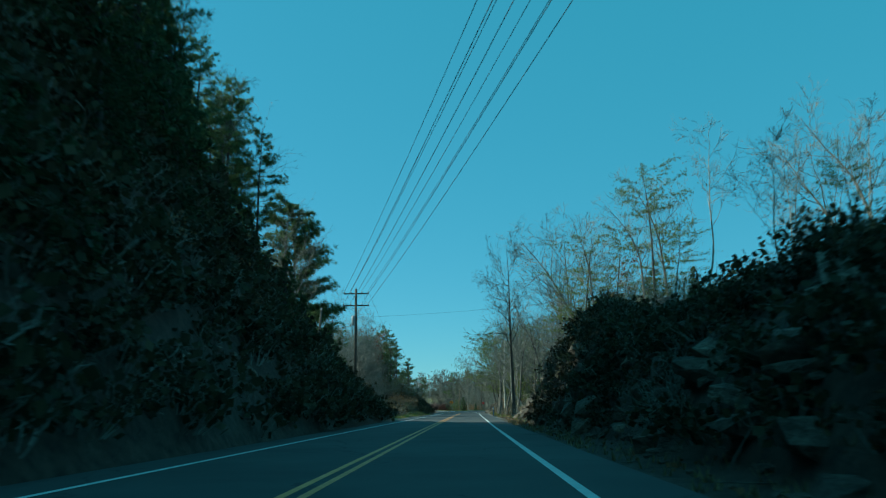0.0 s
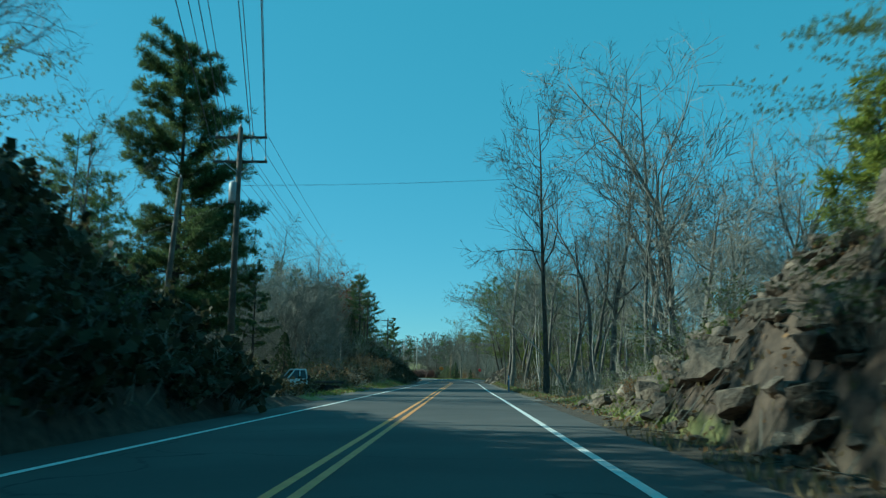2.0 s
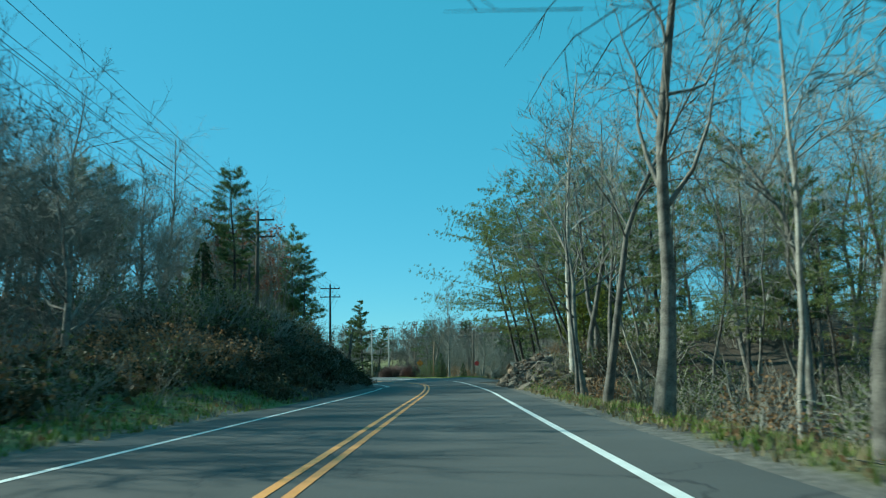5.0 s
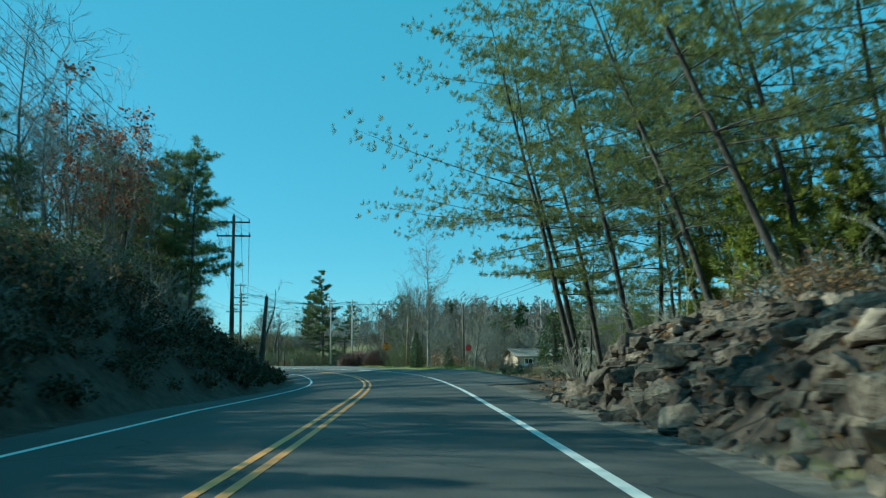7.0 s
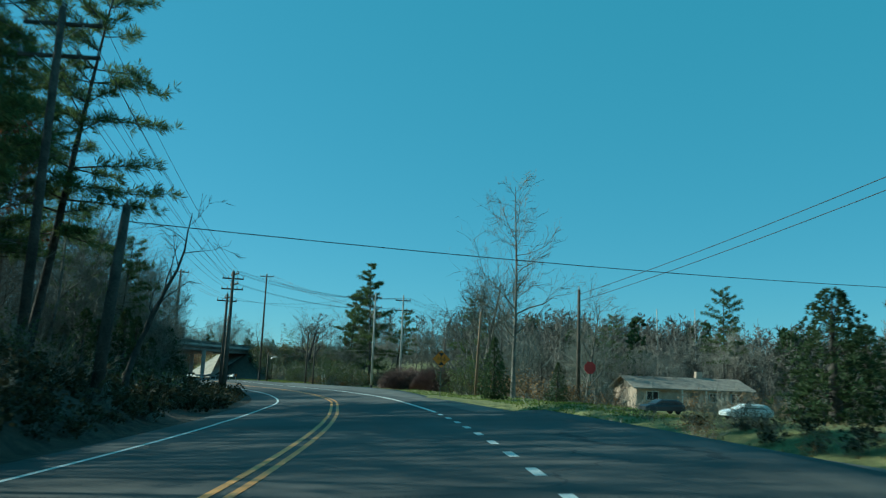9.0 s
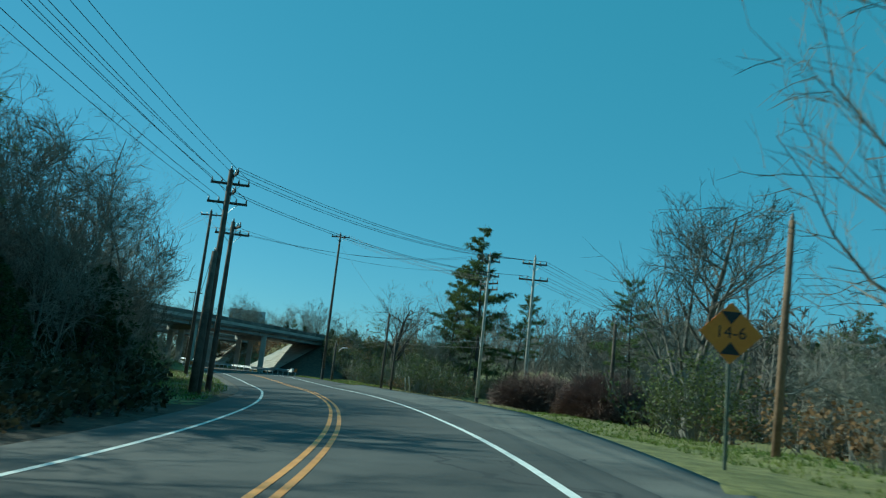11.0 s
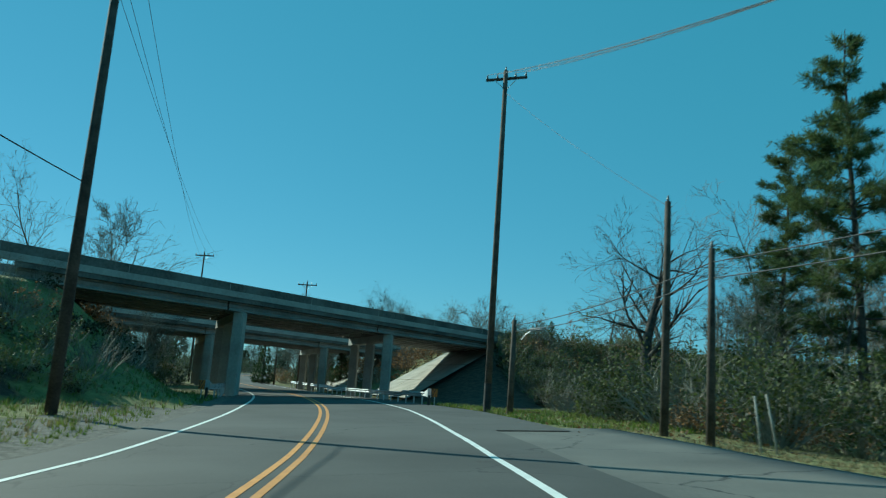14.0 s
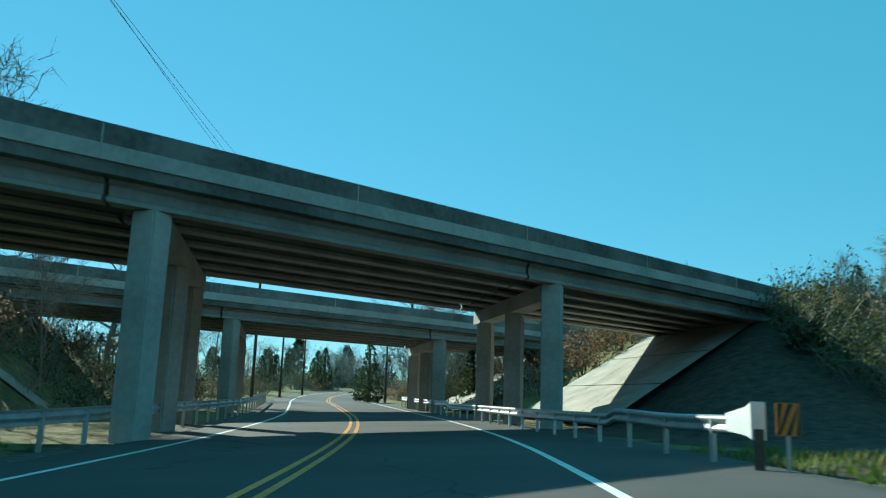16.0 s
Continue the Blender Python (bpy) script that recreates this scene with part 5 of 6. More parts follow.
scatter(66, BROAD + THICK, 22, 446, 478, -36, -8.5, 0.6, 0.8, 2.4, joined=True)
scatter(68, ["lawncedar", "cedar1"], 10, 440, 478, -34, -9, 0.7, 1.1, 3.0)
scatter(67, GREEN + BRUSH, 80, 440, 478, -38, -7.5, 1.0, 1.7, 1.2, joined=True)
for x, y, kd, sz in ((-131.2, 378.8, "thicket0", 0.80), (-132.6, 383.1, "green1", 1.90), (-131.4, 384.3, "cedar1", 1.05), (-132.7, 387.2, "cedar2", 1.10), (-133.1, 391.0, "thicket1", 0.75), (-127.6, 387.9, "cedar0", 0.75), (-123.5, 386.2, "broad0", 0.68), (-124.4, 389.4, "broad2", 0.72), (-127.6, 395.9, "thicket0", 0.85),
                     (-121.1, 390.8, "broad1", 0.70), (-122.4, 394.9, "cedar0", 0.80), (-116.2, 389.6, "thicket1", 0.90), (-117.4, 393.8, "broad2", 0.75), (-117.2, 396.4, "cedar1", 0.90), (-120.5, 382.1, "green0", 1.60), (-116.8, 384.0, "green2", 1.60), (-113.5, 384.1, "brush1", 1.70), (-125.6, 381.6, "green2", 1.50)):
    if abs(station(x, y)[1][0]) > 6.6:
        set_plant(kd, x, y, None, sz)
scatter(56, GREEN + THICK + BRUSH, 22, 330, 356, -15, -9, 0.6, 1.1, 1.2)
rnd = swing(951)
for i in range(75):
    q = rnd.uniform(7.5, 18)
    p = over_pt(rnd.uniform(-9, -6.0 + 0.57 * q), q)
    if 9.6 < q < 12.2:
        continue
    join_plant(rnd.choice(BRAMBLE + BRUSH + DRY), p.x, p.y, rnd.uniform(0.6, 1.1), rnd)
for i in range(420):
    k, q = rnd.uniform(-46, -4.5), rnd.uniform(-12.5, -0.8)
    p = over_pt(k, q)
    if station(p.x, p.y)[1][0] < -8.5 and (k < -15 or rnd.random() < 0.5):
        join_plant(rnd.choice(BRAMBLE + BRUSH + GREEN[:1]), p.x, p.y, rnd.uniform(0.6, 1.15) if k < -20 else rnd.uniform(0.35, 0.75), rnd)
for i in range(110):
    p = over_pt(rnd.uniform(34, 60), rnd.uniform(-13.5, -8))
    if station(p.x, p.y)[1][0] > 10.5:
        join_plant(rnd.choice(BRAMBLE + GREEN + DRY), p.x, p.y, rnd.uniform(0.5, 1.0), rnd)
for i in range(210):
    k, q = rnd.uniform(15, 29), rnd.uniform(-12.0, -1.6)
    p = over_pt(k, q)
    if station(p.x, p.y)[1][0] > 7.8 and k > 29 + 0.87 * q:
        join_plant(rnd.choice(BRAMBLE + GREEN), p.x, p.y, rnd.uniform(0.6, 1.1), rnd)
for i in range(230):
    k, q = rnd.uniform(25.0, 62), rnd.uniform(-9.5, -1.0)
    p = over_pt(k, q)
    if k > 29 + 0.87 * q:
        join_plant(rnd.choice(BRAMBLE + GREEN + DRY), p.x, p.y, rnd.uniform(0.7, 1.3), rnd)


for i in range(90):
    k, q = rnd.uniform(16, 36), rnd.uniform(-15, -9)
    p = over_pt(k, q)
    if k > 29.5 + 0.87 * q and station(p.x, p.y)[1][0] > 12.5:
        join_plant(rnd.choice(BRUSH + GREEN + DRY[:1]), p.x, p.y, rnd.uniform(0.6, 1.2), rnd)


def far_woods():
    """Distant leafless and evergreen woods: too many to count."""
    rnd = swing(77)
    wood, green = Build(), Build()

    def thin_tree(x, y, h):
        z = gz(x, y)
        top = Vector((x + rnd.gauss(0, 0.5), y, z + h))
        wood.tube([(x, y, z - 0.3), tuple(Vector((x, y, z)).lerp(top, 0.5)), tuple(top)], [0.16, 0.1, 0.02], 3)
        for _ in range(11):
            f = rnd.uniform(0.25, 0.95)
            p = Vector((x, y, z)).lerp(top, f)
            a1 = rnd.uniform(0, 6.28)
            d = Vector((math.cos(a1), math.sin(a1), rnd.uniform(0.5, 1.3)))
            ll = h * 0.33 * (1.2 - f)
            e = p + d.normalized() * ll
            wood.tube([tuple(p), tuple(e)], [0.06, 0.015], 3)
            for _ in range(9):
                g0 = p.lerp(e, rnd.uniform(0.25, 1))
                w = g0 + side_way(rnd, d, rnd.uniform(0.3, 0.9)) * ll * rnd.uniform(0.3, 0.6)
                wood.ribbon([g0, w], [0.04, 0.012])

    def thick_pine(x, y, h):
        z = gz(x, y)
        wood.tube([(x, y, z - 0.3), (x, y, z + h * 0.95)], [0.2, 0.03], 4)
        for _ in range(80):
            f = rnd.uniform(0.14, 1)
            a1, rr = rnd.uniform(0, 6.28), h * 0.2 * (1.05 - f) ** 0.6 * rnd.uniform(0.4, 1)
            p = Vector((x + math.cos(a1) * rr, y + math.sin(a1) * rr, z + f * h))
            tuft(green, rnd, p, Vector((math.cos(a1), math.sin(a1), 0.5)), 0.95, 5, 0.3)

    brush = Build()

    def low_bush(x, y, h):
        z = gz(x, y)
        for _ in range(26):
            a1, rr = rnd.uniform(0, 6.28), rnd.random() ** 0.5 * h * 0.9
            p = Vector((x + math.cos(a1) * rr, y + math.sin(a1) * rr, z - 0.1))
            e = p + Vector((rnd.gauss(0, 0.35) * h, rnd.gauss(0, 0.35) * h, h * rnd.uniform(0.5, 1.1)))
            brush.ribbon([p, e], [0.06, 0.02])
            brush.ribbon([p.lerp(e, 0.5), e + Vector((rnd.gauss(0, 0.4), rnd.gauss(0, 0.4), 0.1)) * h * 0.6], [0.05, 0.015])

    spots = []
    for _ in range(680):
        spots.append((rnd.uniform(-60, 95), rnd.uniform(306, 415)))
    for _ in range(270):
        spots.append((rnd.uniform(-16, 70), rnd.uniform(287, 326)))
    for _ in range(170):
        spots.append((rnd.uniform(40, 130), rnd.uniform(150, 330)))
    for _ in range(130):
        spots.append((rnd.uniform(-175, -62), rnd.uniform(150, 300)))
    for _ in range(120):
        spots.append((rnd.uniform(-240, -60), rnd.uniform(390, 520)))
    for _ in range(70):
        spots.append((rnd.uniform(-90, -48), rnd.uniform(90, 200)))
    for x, y in spots:
        s, d = station(x, y)
        k, q = over_frame(x, y)
        if abs(d[0]) < 16 or (-6 < q < 40 and -60 < k < 90) or (-70 < x < -12 and 300 < y < 368) or (x < 6 and 286 < y < 318):
            continue
        beyond = y > 385 and x < -58
        low_bush(x + rnd.gauss(0, 2), y + rnd.gauss(0, 2), rnd.uniform(2.4, 4.4) if beyond else rnd.uniform(1.8, 3.6))
        if rnd.random() < (0.35 if beyond else 0.03):
            thick_pine(x, y, rnd.uniform(6, 9) if beyond else rnd.uniform(8, 13))
        else:
            thin_tree(x, y, rnd.uniform(5, 8) if beyond else rnd.uniform(8, 13))
    tagged(put("far_woods", wood, M_BARK), "distant leafless woods on the rising ground", "woods", kind="stuff")
    tagged(put("far_brush", brush, M_BARK), "distant grey brush under the woods", "woods", kind="stuff")
    tagged(put("far_pines", green, M_CEDAR), "distant dark evergreens among the bare woods", "woods", kind="stuff")


far_woods()
finish_joined()


def grass():
    """Tufts of green and dry grass on the verges."""
    rnd = swing(55)
    for name, mat, label, bands in (
            ("green_grass", M_GRASS, "short green grass on the verges", ((58, 76, 5.8, 8.5, 1100), (76, 100, -10, -5.2, 1100), (84, 150, 5.4, 8, 1500),
                                                                         (108, 140, -8.5, -5, 900), (206, 262, 8.8, 14, 3600), (250, 318, -12, -5.2, 2600), (294, 318, 7.0, 15, 2600))),
            ("dry_grass", M_DRYGRASS, "dry yellow grass along the road", ((84, 150, 5.2, 9, 1500), (108, 150, -9, -5, 700), (181, 215, 10.5, 24, 2600),
                                                                          (262, 318, 8.9, 16, 3200), (252, 310, -13, -6, 1300), (0, 60, 4.9, 6.6, 500), (147, 166, 8.4, 13, 900)))):
        b = Build()
        for s0, s1, d0, d1, n in bands:
            ss, dd = np.array([rnd.uniform(s0, s1) for _ in range(n)]), np.array([rnd.uniform(d0, d1) for _ in range(n)])
            xs = np.interp(ss, STA, AX[:, 0]) + np.interp(ss, STA, RIGHT[:, 0]) * dd
            ys = np.interp(ss, STA, AX[:, 1]) + np.interp(ss, STA, RIGHT[:, 1]) * dd
            zs = terrain(xs, ys)
            for x, y, z in zip(xs, ys, zs):
                hh = rnd.uniform(0.05, 0.14) if d0 > 8 else rnd.uniform(0.08, 0.26)
                for _ in range(4):
                    a1 = rnd.uniform(0, 6.28)
                    u = Vector((math.cos(a1), math.sin(a1), 0))
                    p = Vector((x, y, z - 0.01)) + u * rnd.uniform(0, 0.12)
                    b.face(p - Vector((-u.y, u.x, 0)) * 0.02, p + Vector((-u.y, u.x, 0)) * 0.02, p + u * hh * 0.5 + Vector((0, 0, hh)))
        tagged(put(name, b, mat), label, "grass", kind="stuff")


grass()


def leaf_litter():
    """Fallen leaves and sticks on the slopes and verges."""
    rnd = swing(66)
    leaves, sticks = Build(), Build()
    for s0, s1, d0, d1, n in ((40, 82, 5.3, 11.5, 4200), (143, 168, 5.9, 12.5, 4600), (172, 184, 7.3, 11, 600), (0, 40, 5.2, 9, 900), (84, 143, 5.4, 13, 4200), (66, 136, -13, -5.4, 3000),
                              (224, 262, -13, -5.4, 1500), (290, 318, 6.9, 14, 700)):
        ss, dd = np.array([rnd.uniform(s0, s1) for _ in range(n)]), np.array([rnd.uniform(d0, d1) for _ in range(n)])
        xs = np.interp(ss, STA, AX[:, 0]) + np.interp(ss, STA, RIGHT[:, 0]) * dd
        ys = np.interp(ss, STA, AX[:, 1]) + np.interp(ss, STA, RIGHT[:, 1]) * dd
        for i, (x, y, z) in enumerate(zip(xs, ys, terrain(xs, ys))):
            p = Vector((x, y, z + rnd.uniform(0.01, 0.06)))
            if i % 9 == 0:
                a1, ll = rnd.uniform(0, 6.28), rnd.uniform(0.3, 1.3)
                q = p + Vector((math.cos(a1) * ll, math.sin(a1) * ll, 0))
                q.z = gz(q.x, q.y) + rnd.uniform(0.02, 0.18)
                sticks.tube([tuple(p), tuple(q)], [0.014, 0.006], 3)
            else:
                leaf(leaves, rnd, p, rnd.uniform(0.07, 0.17))
    tagged(put("leaf_litter", leaves, M_DRYLEAF), "fallen brown leaves strewn over the verges and slopes", "leaf litter", kind="stuff")
    tagged(put("fallen_sticks", sticks, M_TWIG), "fallen sticks lying on the slopes", "sticks", kind="stuff")


leaf_litter()


# ---------------------------------------------------------------- poles, cables
def insulator(x, y, z, s=1.0):
    b = Build()
    b.tube([(x, y, z), (x, y, z + 0.06 * s), (x, y, z + 0.1 * s), (x, y, z + 0.2 * s)], [0.025 * s, 0.06 * s, 0.045 * s, 0.03 * s], 6, True)
    return b


def utility_pole(x, y, top, arms=(), turn=0.0, r=0.15, lean=(0, 0), label="", material=None, wrap=0.0, trafo=None, base=None):
    """A wooden pole with crossarms, braces and insulators. Returns the wire points in the world, arm by arm."""
    z0 = gz(x, y) if base is None else base
    h = top - z0
    ob = new("utility_pole")
    tagged(ob, label or "weathered wooden utility pole with crossarms", "utility pole", "utility poles")
    m = Matrix.Translation((x, y, z0)) @ Matrix.Rotation(radians(turn), 4, "Z")
    ob.matrix_basis = m
    b = Build()
    b.tube([(0, 0, -0.6), (lean[0] * 0.5, lean[1] * 0.5, h * 0.5), (lean[0], lean[1], h)], [r, r * 0.85, r * 0.66], 10, True)
    put("pole_shaft", b, material or M_POLE, ob, smooth=True)
    if wrap:
        b = Build()
        b.tube([(0, 0, -0.2), (0, 0, wrap)], [r * 1.06, r * 1.05], 10)
        put("base_wrap", b, M_TAR, ob, smooth=True)
    wires = []
    for i, (az, along, width) in enumerate(arms):
        zz = az - z0
        lx, ly = lean[0] * zz / h, lean[1] * zz / h
        am = Matrix.Translation((lx, ly, zz)) @ Matrix.Rotation(radians(along), 4, "Z")
        b = bevelled_box((-width / 2, 0.10, -0.06), (width / 2, 0.21, 0.06), 0.012)
        arm = put("crossarm", b, M_POLE, ob)
        arm.matrix_local = am
        for sx in (-1, 1):
            b = Build()
            b.tube([(sx * width * 0.28, 0.09, -0.05), (0, 0.11, -0.62)], [0.016, 0.016], 4)
            br = put("brace", b, M_STEEL, ob)
            br.matrix_local = am
        pts = []
        for ix in (-0.47, -0.22, 0.22, 0.47):
            b = insulator(ix * width, 0.155, 0.06)
            io = put("insulator", b, M_GLASSINS, ob, smooth=True)
            io.matrix_local = am
            pts.append(m @ am @ Vector((ix * width, 0.155, 0.27)))
        wires.append(pts)
    if trafo:
        tz, tx = trafo[0] - z0, trafo[1]
        b = Build()
        b.tube([(tx, 0.05, tz - 0.5), (tx, 0.05, tz - 0.45), (tx, 0.05, tz + 0.4), (tx, 0.05, tz + 0.5)], [0.2, 0.24, 0.24, 0.16], 12, True)
        put("transformer", b, M_TRAFO, ob, "grey can-shaped transformer", smooth=True)
    b = insulator(lean[0], lean[1], h)
    put("insulator", b, M_GLASSINS, ob, smooth=True)
    wires.append([m @ Vector((lean[0], lean[1], h + 0.2))])
    return wires


def cable(p, q, sag=0.6, r=0.011, label="thin black overhead cable sagging between poles"):
    p, q = Vector(p), Vector(q)
    cu = bpy.data.curves.new("overhead_cable", "CURVE")
    cu.dimensions = "3D"
    cu.bevel_depth, cu.bevel_resolution = r, 1
    sp = cu.splines.new("POLY")
    n = 14
    sp.points.add(n)
    for i in range(n + 1):
        t = i / n
        c = p.lerp(q, t) - Vector((0, 0, sag * 4 * t * (1 - t)))
        sp.points[i].co = (*c, 1)
    cu.materials.append(M_WIRE)
    ob = new("overhead_cable", cu)
    tagged(ob, label, "cable", "overhead cables")


def spans(a, b, sag=0.7, r=0.011):
    for p, q in zip(a, b):
        cable(p, q, sag, r)


HERO = "tall weathered wooden utility pole with two crossarms"
w0 = utility_pole(13.5, -26, 17.5, ((17.0, 25, 2.6), (15.9, 25, 2.6)), label=HERO)
wA = utility_pole(-10.75, 77.2, 12.75, ((12.3, 0, 2.5), (11.1, 0, 2.6)), r=0.17, label=HERO, trafo=(9.6, -0.2))
wB = utility_pole(-14.2, 161.0, 13.5, ((12.9, 0, 2.5), (11.6, 0, 2.6)), r=0.17, label=HERO)
wC = utility_pole(-14.9, 203.2, 12.6, ((12.1, 8, 2.5), (11.0, 8, 2.6)), r=0.17, label=HERO)
spans(w0[0], wA[0], 1.0, 0.014)
spans(w0[1], wA[1], 1.0, 0.016)
spans(wA[0], wB[0], 1.3)
spans(wA[1][:3], wB[1][:3], 1.3)
spans(wB[0], wC[0], 0.8)
spans(wB[1], wC[1], 0.8)
utility_pole(-15.5, 81.0, 11.2, r=0.17, lean=(0.6, 0), label="dark leaning wooden pole without crossarms")
utility_pole(-14.6, 160.2, 9.5, r=0.12, label="short dark wooden pole beside a taller one")
utility_pole(-12.65, 203.6, 6.2, r=0.2, lean=(0.35, 0.1), label="thick dark leaning wooden pole")
cable((-10.75, 77.2, 9.9), (22, 83, 13.4), 0.5, 0.008)
cable((-10.75, 77.2, 9.2), (-40, 96, 6.5), 0.6, 0.01)

DOUBLE = "tall utility pole crowded with double crossarms and insulators"
w3 = utility_pole(-26.0, 252.3, 10.75, ((10.05, 18, 1.95), (10.45, -50, 1.8), (9.05, 18, 2.0), (9.5, -50, 1.8)), r=0.19, label=DOUBLE)
utility_pole(-25.8, 251.5, 6.4, r=0.22, lean=(-0.02, 0.1), label="thick dark wooden pole leaning beside the pole line")
w4 = utility_pole(-28.4, 257.8, 9.15, ((8.45, 20, 1.95), (8.8, -45, 1.8)), r=0.17, label="utility pole with two crossarms set at angles")
w2 = utility_pole(-44.0, 282.4, 14.85, ((14.5, 5, 2.1),), r=0.185, label="tall slender utility pole with one crossarm on the bank")
wT = utility_pole(-37.6, 300.0, 16.8, ((16.45, 5, 2.1),), r=0.165, label="very tall slender pole with one crossarm and a black base", wrap=1.3)
w1 = utility_pole(-16.8, 279.3, 12.0, ((11.5, 35, 2.0), (10.3, 35, 2.1), (9.6, -35, 2.0), (9.1, -35, 2.0)), r=0.14, material=M_POLEPALE,
                  label="pale utility pole with four crossarms and a black base", wrap=0.55)
wW = utility_pole(-12.7, 275.3, 11.3, ((10.8, 8, 1.85), (9.6, 8, 2.2)), r=0.14, material=M_POLEPALE, label="pale utility pole with two crossarms behind the shrubs")
utility_pole(-28.1, 290.9, 7.45, r=0.14, label="plain wooden pole at the edge of the lawn")
utility_pole(-26.5, 288.7, 5.5, r=0.13, label="short plain wooden pole at the edge of the lawn")
utility_pole(-36.1, 299.0, 4.45, r=0.15, label="short dark pole carrying a roadside lamp")
utility_pole(-2.4, 238.5, 6.35, r=0.12, material=M_POLEBROWN, lean=(0.25, 0), label="plain brown wooden pole behind the warning sign")
utility_pole(4.3, 231.0, 7.3, r=0.14, label="plain wooden pole beside the field")
for x, y, t in ((-89.9, 336.5, 15.5), (-79.0, 342.5, 12.9)):
    utility_pole(x, y, t, ((t - 0.35, 20, 2.3),), r=0.13, label="distant utility pole with one crossarm behind the overpass")
for x, y, t in ((-91.6, 354.5, 6.3), (-104.0, 352.1, 7.4), (-109.7, 360.7, 7.7)):
    utility_pole(x, y, t, r=0.14, label="distant plain pole beyond the overpass")
utility_pole(5.4, 300, 8.5, r=0.13, label="distant wooden pole in front of the woods")
utility_pole(-6.5, 262.5, 5.6, r=0.14, label="short brown pole behind the shrubs")
spans(wC[0], w3[0], 0.9)
spans(wC[1], w3[2], 0.9)
spans(w3[1], wW[0], 0.9, 0.013)
spans(w3[3][:2], wW[1][:2], 0.9, 0.013)
spans(w4[0][:2], w1[0][:2], 0.9, 0.009)
spans(w4[1][:1], w1[1][:1], 0.9, 0.009)
spans(w4[0], w2[0], 0.5)
spans(wT[0], w1[2], 0.5, 0.012)
for i, p in enumerate(w2[0][:3]):
    cable(p, Vector((-120 - i * 2, 372, 22)), 1.5)
for i, p in enumerate(wW[0] + wW[1]):
    cable(p, Vector((16 + i * 0.5, 340 - i * 0.3, 9.6 - 0.15 * i)), 1.2)
for dz in (0.0, 0.45):
    cable((-36.1, 299.0, 4.2 - dz * 0.6), (-26.5, 288.7, 5.1 - dz), 0.25, 0.015)
    cable((-26.5, 288.7, 5.1 - dz), (-6.5, 262.5, 5.2 - dz), 0.5, 0.015)
    cable((-6.5, 262.5, 5.2 - dz), (-2.3, 238.5, 5.6 - dz), 0.4, 0.015)
    cable((4.3, 231.0, 7.0 - dz), (16, 196, 9.6 - dz), 0.3, 0.016)
cable((-12.4, 203.6, 5.7), (30, 226, 7.2), 0.4, 0.016)
cable((-26.0, 251.7, 6.2), (-44.0, 282.4, 6.6), 0.4, 0.018)
cable((-28.1, 290.9, 7.3), (-37.6, 300.0, 15.7), 0.2, 0.007)


def roadside_lamp():
    ob = new("street_lamp")
    tagged(ob, "small grey cobra-head lamp on a short wooden pole", "street lamp")
    ob.matrix_basis = Matrix.Translation((-35.65, 298.8, 3.9)) @ Matrix.Rotation(radians(-30), 4, "Z")
    b = Build()
    b.tube([(0, 0, -0.35), (0.3, 0, -0.1), (0.75, 0, 0.05)], [0.035, 0.035, 0.035], 6)
    put("bracket", b, M_STEEL, ob, smooth=True)
    b = bevelled_box((0.55, -0.13, 0.0), (1.4, 0.13, 0.15), 0.055)
    put("lamp_head", b, M_TRAFO, ob)


roadside_lamp()


# ---------------------------------------------------------------- guardrails and markers
def guardrail(pts, label):
    """A W-beam rail on steel posts along a line of places."""
    ob = new("guardrail")
    tagged(ob, label, "guardrail", "guardrails")
    line = spline(pts, 0.5)
    tn = np.gradient(line, axis=0)
    tn /= np.linalg.norm(tn, axis=1)[:, None]
    prof = ((-0.02, 0.42), (0.03, 0.46), (0.03, 0.5), (-0.03, 0.545), (-0.03, 0.575), (0.03, 0.62), (0.03, 0.66), (-0.02, 0.70))
    b = Build()
    s, d = station(line[:, 0], line[:, 1])
    z = np.maximum(terrain(line[:, 0], line[:, 1]), road_z(s, np.clip(d, -5, 5)) - 0.1)
    for p, t, zz in zip(line, tn, z):
        for o, hh in prof:
            b.v.append((p[0] + t[1] * o, p[1] - t[0] * o, zz + hh + 0.08))
    n = len(prof)
    for i in range(len(line) - 1):
        for j in range(n - 1):
            k = i * n + j
            b.f.append((k, k + 1, k + 1 + n, k + n))
    rail = put("rail_beam", b, M_STEEL, ob, smooth=True)
    so = rail.modifiers.new("thick", "SOLIDIFY")
    so.thickness = 0.006
    for i in range(0, len(line), 4):
        b = bevelled_box((-0.05, -0.04, -0.5), (0.05, 0.04, 0.72), 0.01)
        po = put("rail_post", b, M_STEEL, ob)
        po.matrix_local = Matrix.Translation((line[i][0], line[i][1], z[i] + 0.02)) @ Matrix.Rotation(math.atan2(tn[i][1], tn[i][0]), 4, "Z")
    return line, z


